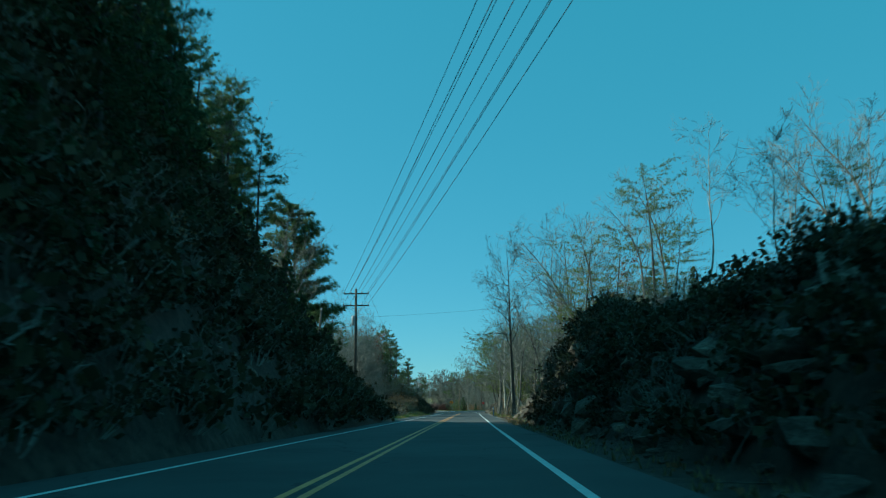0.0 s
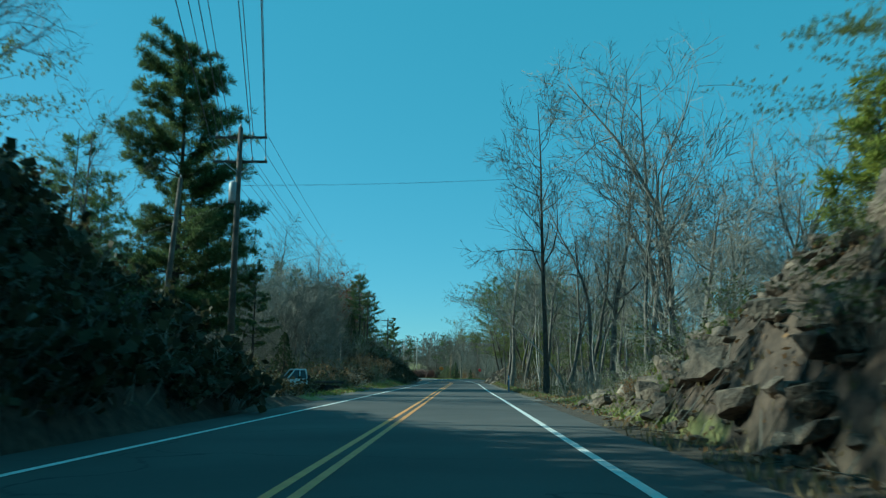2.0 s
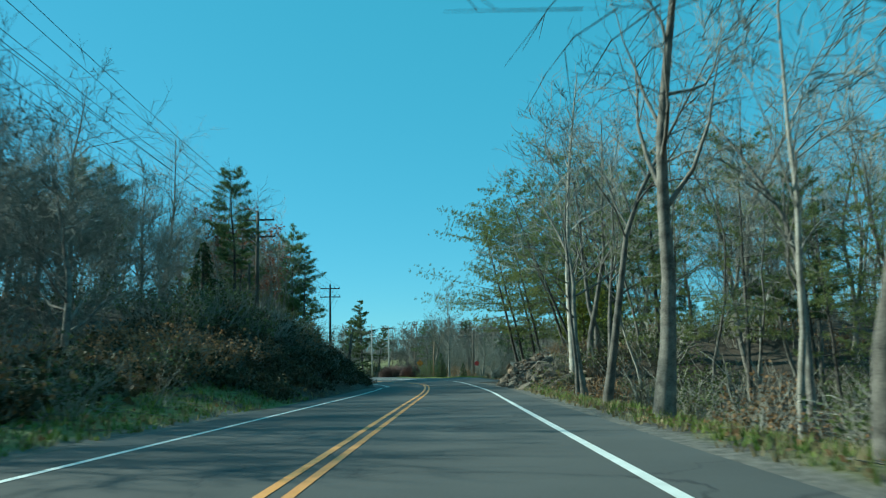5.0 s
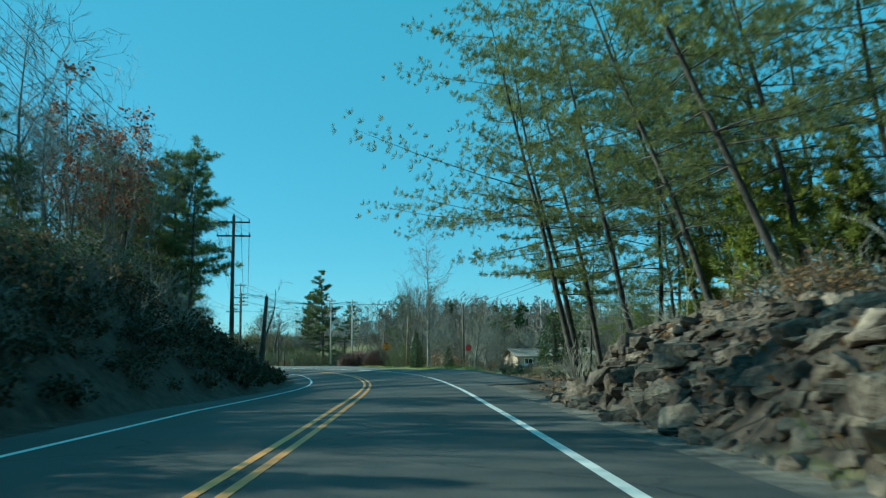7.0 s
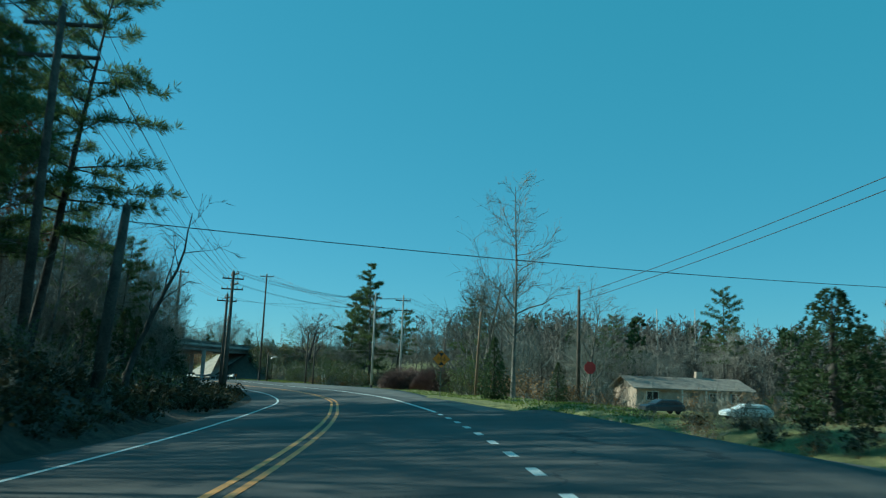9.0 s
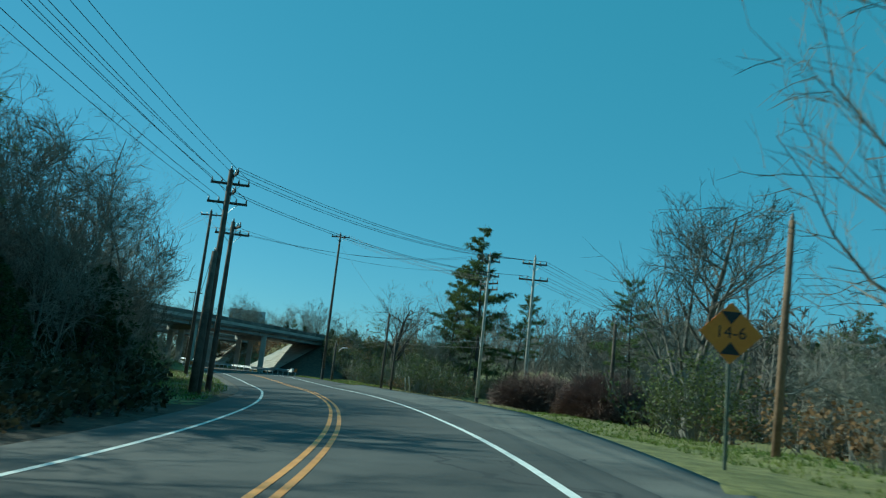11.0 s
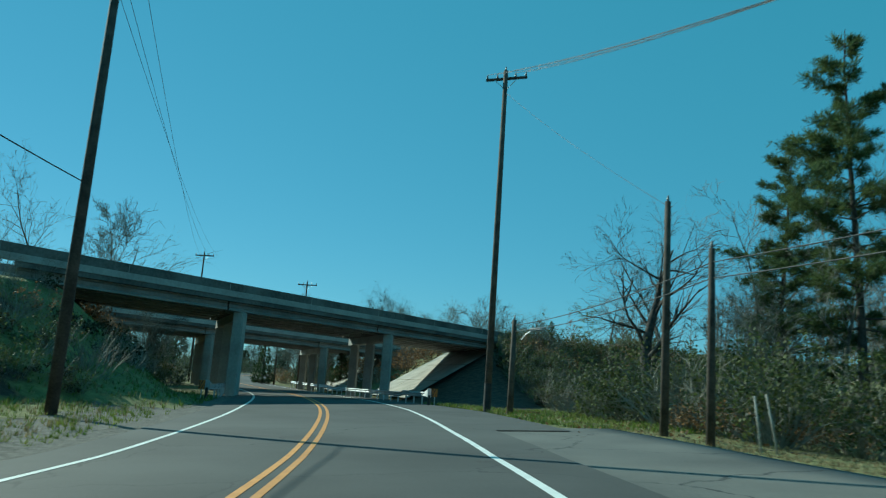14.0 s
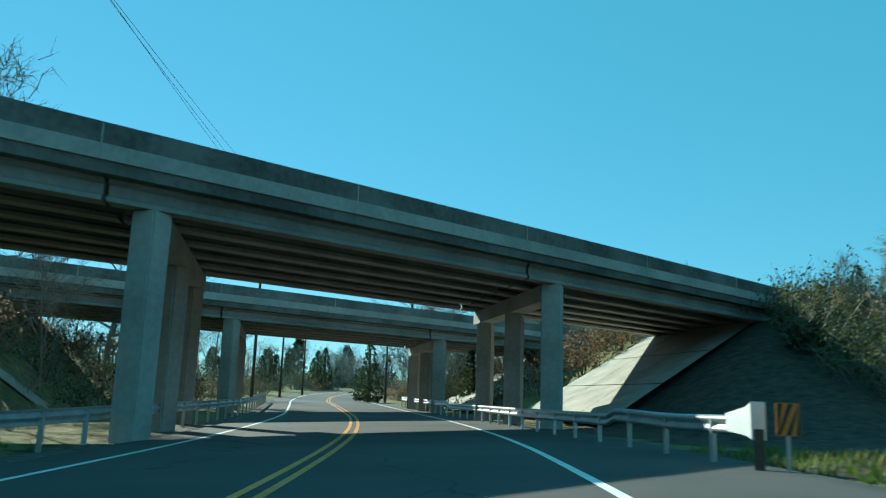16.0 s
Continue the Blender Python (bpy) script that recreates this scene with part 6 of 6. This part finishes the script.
def striped_marker(x, y, z, turn, label):
    ob = new("object_marker")
    tagged(ob, label, "marker sign", "object markers")
    ob.matrix_basis = Matrix.Translation((x, y, z)) @ Matrix.Rotation(radians(turn), 4, "Z")
    put("panel", bevelled_box((-0.16, -0.012, 0.52), (0.16, 0.012, 0.96), 0.008), M_SIGNY, ob)
    for i in range(4):
        b = Build()
        x0 = -0.32 + i * 0.14
        pts = []
        for px, pz in ((x0, 0.53), (x0 + 0.07, 0.53), (x0 + 0.25, 0.95), (x0 + 0.18, 0.95)):
            pts.append((min(0.15, max(-0.15, px)), -0.0165, pz))
        b.face(*pts)
        put("stripe", b, M_BLACK, ob)
    b = Build()
    b.tube([(0, 0.03, -0.3), (0, 0.03, 0.8)], [0.03, 0.03], 6, True)
    put("post", b, M_STEEL, ob)


RIGHT_RAIL = [at_road(s, 5.5) for s in (366, 352, 340, 331)] + [at_road(320, 6.0), at_road(313.2, 6.45)]
LEFT_RAIL = [at_road(s, -5.2) for s in (366, 352, 340, 328, 319)] + [at_road(313.5, -5.3), at_road(310.8, -5.6)]
lr, zr = guardrail(RIGHT_RAIL, "galvanised steel guardrail beside the overpass columns")
ll_, zl = guardrail(LEFT_RAIL, "galvanised guardrail on the inner side of the bend")


def rail_end(line, z, material, label):
    """A flared plate that closes the rail, on its wooden post."""
    ob = new("rail_terminal")
    tagged(ob, label, "guardrail end")
    end, back = Vector((*line[-1], 0)), Vector((*line[-3], 0))
    way = (back - end).normalized()
    side = Vector((way.y, -way.x, 0))
    b = Build()
    for far, lo, hi, half in ((0.95, 0.54, 0.80, 0.035), (0.3, 0.50, 0.90, 0.05), (0.06, 0.45, 0.98, 0.06), (0.0, 0.45, 0.98, 0.11)):
        for o, h in ((-half, lo), (half, lo), (half, hi), (-half, hi)):
            b.v.append(tuple(way * far + side * o + Vector((0, 0, h))))
    for i in range(3):
        for j in range(4):
            b.f.append((i * 4 + j, i * 4 + (j + 1) % 4, i * 4 + 4 + (j + 1) % 4, i * 4 + 4 + j))
    b.f += [(3, 2, 1, 0), (12, 13, 14, 15)]
    put("end_plate", b, material, ob)
    put("end_post", bevelled_box((-0.06, -0.06, -0.4), (0.06, 0.06, 0.6), 0.01), M_POLE, ob)
    ob.location = (end.x, end.y, z[-1])


rail_end(lr, zr, M_TRIM, "white flared end of the steel guardrail")
rail_end(ll_, zl, M_STEEL, "grey flared end of the steel guardrail")
x, y = at_road(313.1, 6.68)
striped_marker(x, y, gz(x, y), 33, "yellow and black striped hazard marker by the rail end")
x, y = at_road(310.6, -5.78)
striped_marker(x, y, gz(x, y), 33, "yellow and black striped hazard marker on the inner side")


# ---------------------------------------------------------------- signs
def lettering(text, size, material, parent, m, name="lettering"):
    cu = bpy.data.curves.new(name, "FONT")
    cu.body, cu.size, cu.extrude = text, size, 0.002
    cu.align_x, cu.align_y = "CENTER", "CENTER"
    cu.materials.append(material)
    ob = new(name, cu)
    ob.parent = parent
    ob.matrix_local = m
    return ob


def clearance_sign(x, y, turn):
    ob = new("warning_sign")
    tagged(ob, "yellow diamond low-clearance sign with black figures on a steel post", "road sign")
    ob.matrix_basis = Matrix.Translation((x, y, gz(x, y))) @ Matrix.Rotation(radians(turn), 4, "Z")
    b = Build()
    b.tube([(0, 0.04, -0.4), (0, 0.04, 2.6)], [0.035, 0.035], 6, True)
    put("post", b, M_POST, ob)
    plate = put("plate", bevelled_box((-0.40, -0.012, -0.40), (0.40, 0.012, 0.40), 0.01), M_SIGNY, ob)
    plate.matrix_local = Matrix.Translation((0, 0, 2.42)) @ Matrix.Rotation(radians(45), 4, "Y")
    lettering("14-6", 0.31, M_BLACK, ob, Matrix.Translation((0, -0.018, 2.42)) @ Matrix.Rotation(radians(90), 4, "X"))
    for sgn in (1, -1):
        b = Build()
        z0 = 2.42 + sgn * 0.26
        b.face((-0.19, -0.017, z0 + sgn * 0.13), (0.19, -0.017, z0 + sgn * 0.13), (0, -0.017, z0 - sgn * 0.10))
        put("arrow", b, M_BLACK, ob)


clearance_sign(-4.45, 232.0, 8)


def stop_sign(x, y, turn):
    ob = new("stop_sign")
    tagged(ob, "red octagonal sign seen at the side road's mouth", "road sign")
    ob.matrix_basis = Matrix.Translation((x, y, gz(x, y))) @ Matrix.Rotation(radians(turn), 4, "Z")
    b = Build()
    b.tube([(0, 0.04, -0.4), (0, 0.04, 2.4)], [0.03, 0.03], 6, True)
    put("post", b, M_POST, ob)
    b = Build()
    ring = [(0.38 * math.cos(radians(22.5 + 45 * i)), 0.38 * math.sin(radians(22.5 + 45 * i))) for i in range(8)]
    b.v = [(px, yy, 2.2 + pz) for yy in (-0.01, 0.01) for px, pz in ring]
    b.f = [tuple(range(8)), tuple(reversed(range(8, 16)))] + [(i, (i + 1) % 8, 8 + (i + 1) % 8, 8 + i) for i in range(8)]
    put("plate", b, M_RED, ob)


stop_sign(4.7, 228.0, 20)


def marker_post(x, y, h, mat, label):
    ob = new("marker_post")
    tagged(ob, label, "marker post")
    ob.matrix_basis = Matrix.Translation((x, y, gz(x, y)))
    b = Build()
    b.tube([(0, 0, -0.3), (0, 0, h * 0.94), (0, 0, h)], [0.055, 0.055, 0.035], 10, True)
    put("tube", b, mat, ob, smooth=True)
    b = Build()
    b.tube([(0, 0, h * 0.72), (0, 0, h * 0.86)], [0.058, 0.058], 10)
    put("band", b, M_TRIM, ob, "white reflecting band", smooth=True)


marker_post(3.3, 98.0, 1.15, M_BLUEPOST, "blue plastic cable marker post on the verge")
marker_post(-7.9, 262.2, 0.9, M_POST, "small green marker stake by the shrub")
marker_post(-21.9, 232.5, 1.2, M_POST, "thin dark reflector post on the grassy verge")


def guy_stake(x, y, h, lean):
    ob = new("stake")
    tagged(ob, "thin pale guy-wire guard stake beside the wooden poles", "stake", "guard stakes")
    ob.matrix_basis = Matrix.Translation((x, y, gz(x, y)))
    b = Build()
    b.tube([(0, 0, -0.2), (lean * 0.5, 0, h * 0.5), (lean, 0, h)], [0.035, 0.035, 0.03], 8, True)
    put("sleeve", b, M_POLEPALE, ob, smooth=True)


guy_stake(-25.3, 289.6, 1.5, -0.18)
guy_stake(-24.9, 289.9, 1.6, -0.3)


def highway_sign():
    ob = new("highway_sign")
    tagged(ob, "back of a large grey highway sign on steel posts", "highway sign")
    ob.matrix_basis = Matrix.Translation((-88.5, 383.0, gz(-88.5, 383.0))) @ Matrix.Rotation(radians(33), 4, "Z")
    top = 13.3 - gz(-88.5, 383.0)
    put("panel", bevelled_box((-4.0, -0.05, top - 3.0), (4.0, 0.05, top), 0.03), M_SIGNBACK, ob)
    for px in (-2.6, 2.6):
        put("post", bevelled_box((px - 0.12, 0.06, -0.5), (px + 0.12, 0.3, top - 0.3), 0.02), M_STEEL, ob)
    for pz in (0.6, 1.5, 2.4):
        put("rail", bevelled_box((-3.9, -0.14, top - pz - 0.05), (3.9, -0.055, top - pz + 0.05), 0.01), M_STEEL, ob)


highway_sign()


# ---------------------------------------------------------------- old truck in the yard
def wheel(parent, x, y, r=0.39, w=0.24):
    b = Build()
    pts = [(y - w / 2, r * 0.86), (y - w / 2 + 0.03, r), (y + w / 2 - 0.03, r), (y + w / 2, r * 0.86)]
    n = 20
    for yy, rr in [(pts[0][0], r * 0.55)] + pts + [(pts[3][0], r * 0.55)]:
        for i in range(n):
            a1 = 6.2832 * i / n
            b.v.append((x + rr * math.cos(a1), yy, r + rr * math.sin(a1)))
    for i in range(5):
        for j in range(n):
            b.f.append((i * n + j, i * n + (j + 1) % n, (i + 1) * n + (j + 1) % n, (i + 1) * n + j))
    tyre = put("wheel", b, M_RUBBER, parent, smooth=True)
    b = Build()
    b.tube([(x, y - w / 2 + 0.02, r), (x, y - w / 2 + 0.05, r), (x, y + w / 2 - 0.05, r), (x, y + w / 2 - 0.02, r)], [r * 0.4, r * 0.56, r * 0.56, r * 0.4], 14, True)
    rim = put("rim", b, M_RUST, tyre)


def lofted(sections, mat, name, parent, label=""):
    """A body from cross sections (x, half width, z low, z high, tuck at the top)."""
    b = Build()
    for x, w, z0, z1, tuck in sections:
        b.v.extend([(x, -w, z0), (x, -w, z0 + (z1 - z0) * 0.7), (x, -w + tuck, z1), (x, w - tuck, z1), (x, w, z0 + (z1 - z0) * 0.7), (x, w, z0)])
    for i in range(len(sections) - 1):
        for j in range(6):
            k, j2 = i * 6, (j + 1) % 6
            b.f.append((k + j, k + j2, k + 6 + j2, k + 6 + j))
    b.f.append(tuple(range(5, -1, -1)))
    b.f.append(tuple(range((len(sections) - 1) * 6, len(sections) * 6)))
    return put(name, b, mat, parent, label)


def old_truck(x, y, turn):
    t = new("flatbed_truck")
    tagged(t, "old dark flatbed truck with a faded pale blue cab", "truck")
    t.matrix_basis = Matrix.Translation((x, y, gz(x, y) + 0.02)) @ Matrix.Rotation(radians(turn), 4, "Z")
    lofted(((1.25, 0.92, 0.55, 1.16, 0.1), (1.4, 0.93, 0.5, 1.18, 0.12), (2.55, 0.9, 0.5, 1.08, 0.14), (2.72, 0.86, 0.55, 1.0, 0.12)), M_RUST, "hood", t)
    cab = lofted(((-0.12, 0.93, 0.62, 1.18, 0.02), (0.05, 0.95, 0.55, 1.2, 0.02), (1.1, 0.95, 0.55, 1.2, 0.02), (1.25, 0.93, 0.6, 1.18, 0.02)), M_CABWHITE, "cab", t,
                 "faded pale blue cab")
    b = Build()
    roof = [(-0.08, 0.9, 1.18), (0.0, 0.76, 1.82), (0.75, 0.74, 1.84), (1.28, 0.88, 1.19)]
    for (xa, wa, za), (xb, wb, zb) in zip(roof[:-1], roof[1:]):
        for sgn in (1, -1):
            b.tube([(xa, sgn * wa, za), (xb, sgn * wb, zb)], [0.05, 0.05], 5)
    b.box((-0.05, -0.78, 1.78), (0.82, 0.78, 1.86))
    b.tube([(0.45, 0.93, 1.18), (0.42, 0.76, 1.82)], [0.035, 0.035], 5)
    put("cab_frame", b, M_CABWHITE, t)
    for sgn in (1, -1):
        b = Build()
        b.face((0.0, sgn * 0.9, 1.2), (1.2, sgn * 0.9, 1.2), (0.75, sgn * 0.76, 1.78), (0.03, sgn * 0.77, 1.78))
        put("side_window", b, M_GLASS, t)
    b = Build()
    b.face((1.27, -0.86, 1.2), (1.27, 0.86, 1.2), (0.8, 0.72, 1.78), (0.8, -0.72, 1.78))
    put("windscreen", b, M_GLASS, t)
    b = Build()
    b.face((-0.07, -0.86, 1.22), (-0.07, 0.86, 1.22), (0.0, 0.72, 1.78), (0.0, -0.72, 1.78))
    put("rear_window", b, M_GLASS, t)
    for sgn in (1, -1):
        door = bevelled_box((0.08, min(sgn * 0.952, sgn * 0.972), 0.6), (1.12, max(sgn * 0.952, sgn * 0.972), 1.17), 0.008)
        d = put("door", door, M_CABWHITE, t, "pale blue door")
        put("door_handle", bevelled_box((0.16, min(sgn * 0.974, sgn * 1.0), 1.0), (0.32, max(sgn * 0.974, sgn * 1.0), 1.04), 0.006), M_CHROME, d)
    put("flatbed", bevelled_box((-2.75, -1.02, 0.86), (-0.2, 1.02, 1.02), 0.02), M_RUST, t)
    put("bed_headboard", bevelled_box((-0.28, -1.0, 1.02), (-0.2, 1.0, 1.45), 0.02), M_RUST, t)
    for sgn in (1, -1):
        put("chassis_rail", bevelled_box((-2.6, min(sgn * 0.35, sgn * 0.47), 0.52), (2.6, max(sgn * 0.35, sgn * 0.47), 0.7), 0.02), M_RUST, t)
        for wx in (2.0, -1.7):
            wheel(t, wx, sgn * 0.82)
        b = Build()
        b.tube([(2.7, sgn * 0.62, 0.86), (2.76, sgn * 0.62, 0.86)], [0.1, 0.09], 12, True)
        put("headlight", b, M_CHROME, t)
    put("bumper", bevelled_box((2.74, -0.95, 0.5), (2.84, 0.95, 0.68), 0.03), M_CHROME, t, "dull chrome bumper")


old_truck(-11.4, 97.8, 205)


# ---------------------------------------------------------------- house, vehicles and shed by the field
def house(x, y, turn):
    ob = new("house")
    tagged(ob, "low pale brick house with a brown shingle roof across the field", "house")
    z0 = gz(x, y)
    ob.matrix_basis = Matrix.Translation((x, y, z0)) @ Matrix.Rotation(radians(turn), 4, "Z")
    lx, ly, hh = 6.9, 4.2, 2.5
    b = Build()
    t = 0.2
    b.box((-lx, -ly, -0.6), (lx, -ly + t, hh))
    b.box((-lx, ly - t, -0.6), (lx, ly, hh))
    b.box((-lx, -ly + t, -0.6), (-lx + t, ly - t, hh))
    b.box((lx - t, -ly + t, -0.6), (lx, ly - t, hh))
    put("wall", b, M_BRICK, ob)
    b = Build()
    e, rz = 0.55, 1.35
    for sgn in (1, -1):
        y0, y1 = sgn * (ly + e), 0.0
        b.face((-lx - e, y0, hh - 0.05), (lx + e, y0, hh - 0.05), (lx + e, y1, hh + rz), (-lx - e, y1, hh + rz))
        b.face((-lx - e, y0, hh - 0.2), (lx + e, y0, hh - 0.2), (lx + e, y1, hh + rz - 0.15), (-lx - e, y1, hh + rz - 0.15))
        b.face((-lx - e, y0, hh - 0.2), (lx + e, y0, hh - 0.2), (lx + e, y0, hh - 0.05), (-lx - e, y0, hh - 0.05))
        for sx in (1, -1):
            b.face((sx * (lx + e), y0, hh - 0.2), (sx * (lx + e), 0, hh + rz - 0.15), (sx * (lx + e), 0, hh + rz), (sx * (lx + e), y0, hh - 0.05))
            b.face((sx * lx, y0 * 0.9, hh - 0.02), (sx * lx, 0, hh - 0.02), (sx * lx, 0, hh + rz - 0.16))
    put("roof", b, M_ROOF, ob)
    for wx in (-5.0, 2.6, 5.2):
        w = put("window", bevelled_box((wx - 0.75, -ly - 0.03, 1.0), (wx + 0.75, -ly + 0.02, 2.1), 0.01), M_TRIM, ob)
        put("pane", bevelled_box((wx - 0.66, -ly - 0.045, 1.08), (wx - 0.03, -ly - 0.025, 2.02), 0.005), M_GLASS, w)
        put("pane", bevelled_box((wx + 0.03, -ly - 0.045, 1.08), (wx + 0.66, -ly - 0.025, 2.02), 0.005), M_GLASS, w)
    put("door", bevelled_box((-0.5, -ly - 0.04, 0.0), (0.45, -ly + 0.02, 2.05), 0.01), M_ROOF, ob)
    for px in (-1.6, 1.3):
        put("porch_post", bevelled_box((px - 0.06, -ly - 0.5, -0.5), (px + 0.06, -ly - 0.38, hh - 0.18), 0.01), M_TRIM, ob)
    put("chimney", bevelled_box((2.0, -0.3, hh + 0.8), (2.8, 0.4, hh + 2.1), 0.02), M_BRICK, ob)


house(21.2, 279.8, 10)


def parked_car(x, y, turn, mat, label, tall=0.0):
    ob = new("van" if tall else "car")
    tagged(ob, label, "van" if tall else "car")
    ob.matrix_basis = Matrix.Translation((x, y, gz(x, y) + 0.02)) @ Matrix.Rotation(radians(turn), 4, "Z")
    lofted(((-2.2, 0.8, 0.4, 0.9, 0.1), (-2.0, 0.86, 0.3, 0.98, 0.1), (1.6, 0.86, 0.3, 0.92, 0.1), (2.2, 0.78, 0.36, 0.72, 0.1)), mat, "body", ob)
    lofted(((-1.9, 0.78, 0.95, 1.2 + tall, 0.1), (-1.3, 0.8, 0.95, 1.42 + tall, 0.16), (0.3, 0.8, 0.95, 1.42 + tall, 0.16), (1.1, 0.76, 0.9, 1.0, 0.05)), mat, "cabin", ob)
    for sgn in (1, -1):
        b = Build()
        b.face((-1.4, sgn * 0.815, 1.0), (0.6, sgn * 0.815, 1.0), (0.2, sgn * 0.76, 1.3 + tall * 0.7), (-1.25, sgn * 0.76, 1.3 + tall * 0.7))
        put("side_window", b, M_GLASS, ob)
        for wx in (-1.4, 1.35):
            wheel(ob, wx, sgn * 0.74, 0.32, 0.2)


parked_car(15.5, 262.0, 200, M_CARDARK, "dark car parked on the lawn by the house")
parked_car(21.5, 254.5, 190, M_VAN, "white car parked beside the field")
parked_car(24.5, 229.0, 250, M_VAN, "white box van parked at the edge of the field", 0.35)


def shed(x, y, turn):
    ob = new("shed")
    tagged(ob, "long low dark shed with a white end at the field's edge", "shed")
    ob.matrix_basis = Matrix.Translation((x, y, gz(x, y))) @ Matrix.Rotation(radians(turn), 4, "Z")
    put("wall", bevelled_box((-3.6, -1.4, -0.5), (3.6, 1.4, 1.7), 0.02), M_RUST, ob)
    b = Build()
    b.box((-3.8, -1.7, 1.71), (3.8, 1.7, 1.82))
    put("roof", b, M_ROOF, ob)
    put("door", bevelled_box((3.0, -1.44, 0.0), (3.6, -1.402, 1.6), 0.01), M_TRIM, ob, "white door")


shed(30, 256, 8)


# ---------------------------------------------------------------- rocks
def rock_mesh(seed, flat=0.7):
    """An angular block: the hull of a few points on a squashed box."""
    rnd = swing(seed)
    bm = bmesh.new()
    for _ in range(24):
        v = Vector((rnd.uniform(-1, 1), rnd.uniform(-1, 1), rnd.uniform(-1, 1)))
        m0 = max(abs(v.x), abs(v.y), abs(v.z))
        v = v / m0 * rnd.uniform(0.8, 1.0)
        bm.verts.new((v.x * 0.5, v.y * 0.38, v.z * 0.5 * flat))
    res = bmesh.ops.convex_hull(bm, input=list(bm.verts))
    loose = [g0 for g0 in res["geom_interior"] if isinstance(g0, bmesh.types.BMVert)]
    bmesh.ops.delete(bm, geom=loose, context="VERTS")
    me = bpy.data.meshes.new("rock")
    bm.to_mesh(me)
    bm.free()
    me.materials.append(M_ROCK)
    return me


ROCKS = [rock_mesh(600 + i, 0.28 + 0.07 * (i % 6)) for i in range(24)]


def rock_face(name, label, seed, n, s0, s1, d0, d1, lo, hi):
    top = new(name)
    tagged(top, label, "rock outcrop")
    rnd = swing(seed)
    for _ in range(n):
        s, d = rnd.uniform(s0, s1), d0 + (d1 - d0) * rnd.random() ** 1.3
        if s > 162 and d < 7.6 and s < 200:
            d += 2.0
        x, y = at_road(s, d)
        sz = rnd.uniform(lo, hi) * rnd.uniform(0.6, 1.2)
        ob = new("rock", rnd.choice(ROCKS))
        ob.parent = top
        ob.matrix_local = (Matrix.Translation((x, y, gz(x, y) - 0.1 * sz)) @ Matrix.Rotation(rnd.uniform(0, 6.28), 4, "Z")
                           @ Matrix.Rotation(rnd.gauss(0.2, 0.25), 4, "X") @ Matrix.Scale(sz, 4))


rock_face("rock_outcrop", "broken brown rock ledges at the end of the cut", 701, 298, 42, 71, 6.1, 10.5, 0.35, 1.25)
rock_face("rock_outcrop", "low outcrop of grey-brown boulders under the pines", 702, 298, 146, 170, 5.6, 9.8, 0.3, 1.15)
rock_face("rock_outcrop", "shaded rock ledges along the road cut", 703, 220, 2, 44, 6.0, 9.8, 0.5, 1.4)
rock_face("rock_outcrop", "mossy boulders on the wooded cut slope", 704, 130, 6, 70, -12.5, -5.6, 0.4, 1.5)


def rubble(seed, bands):
    """Loose stones too many to count."""
    rnd = swing(seed)
    b = Build()
    for n, s0, s1, d0, d1, lo, hi in bands:
        for _ in range(n):
            x, y = at_road(rnd.uniform(s0, s1), d0 + (d1 - d0) * rnd.random() ** 1.2)
            me = rnd.choice(ROCKS)
            sz = lo + (hi - lo) * rnd.random() ** 2
            m = (Matrix.Translation((x, y, gz(x, y) + 0.03 * sz)) @ Matrix.Rotation(rnd.uniform(0, 6.28), 4, "Z") @ Matrix.Rotation(rnd.gauss(0, 0.35), 4, "X")
                 @ Matrix.Scale(sz, 4))
            k = len(b.v)
            b.v.extend(tuple(m @ v.co) for v in me.vertices)
            b.f.extend(tuple(k + i for i in p.vertices) for p in me.polygons)
    tagged(put("rubble", b, M_ROCK), "loose angular stones fallen along the rock slopes", "rubble", kind="stuff")


rubble(731, ((1500, 145, 164, 5.4, 10.5, 0.10, 0.55), (60, 163, 172, 7.4, 10.5, 0.1, 0.4), (700, 40, 72, 5.8, 10.5, 0.12, 0.5), (160, 0, 42, 5.4, 9.0, 0.1, 0.4)))


def mast(x, y, h):
    ob = new("flag_mast")
    tagged(ob, "thin tall grey mast far beyond the house", "mast", "distant masts")
    ob.matrix_basis = Matrix.Translation((x, y, gz(x, y)))
    b = Build()
    b.tube([(0, 0, -0.3), (0, 0, h)], [0.12, 0.07], 8, True)
    put("shaft", b, M_POLEPALE, ob, smooth=True)


mast(24.1, 308.9, 14.4)
mast(29.8, 307.7, 14.4)
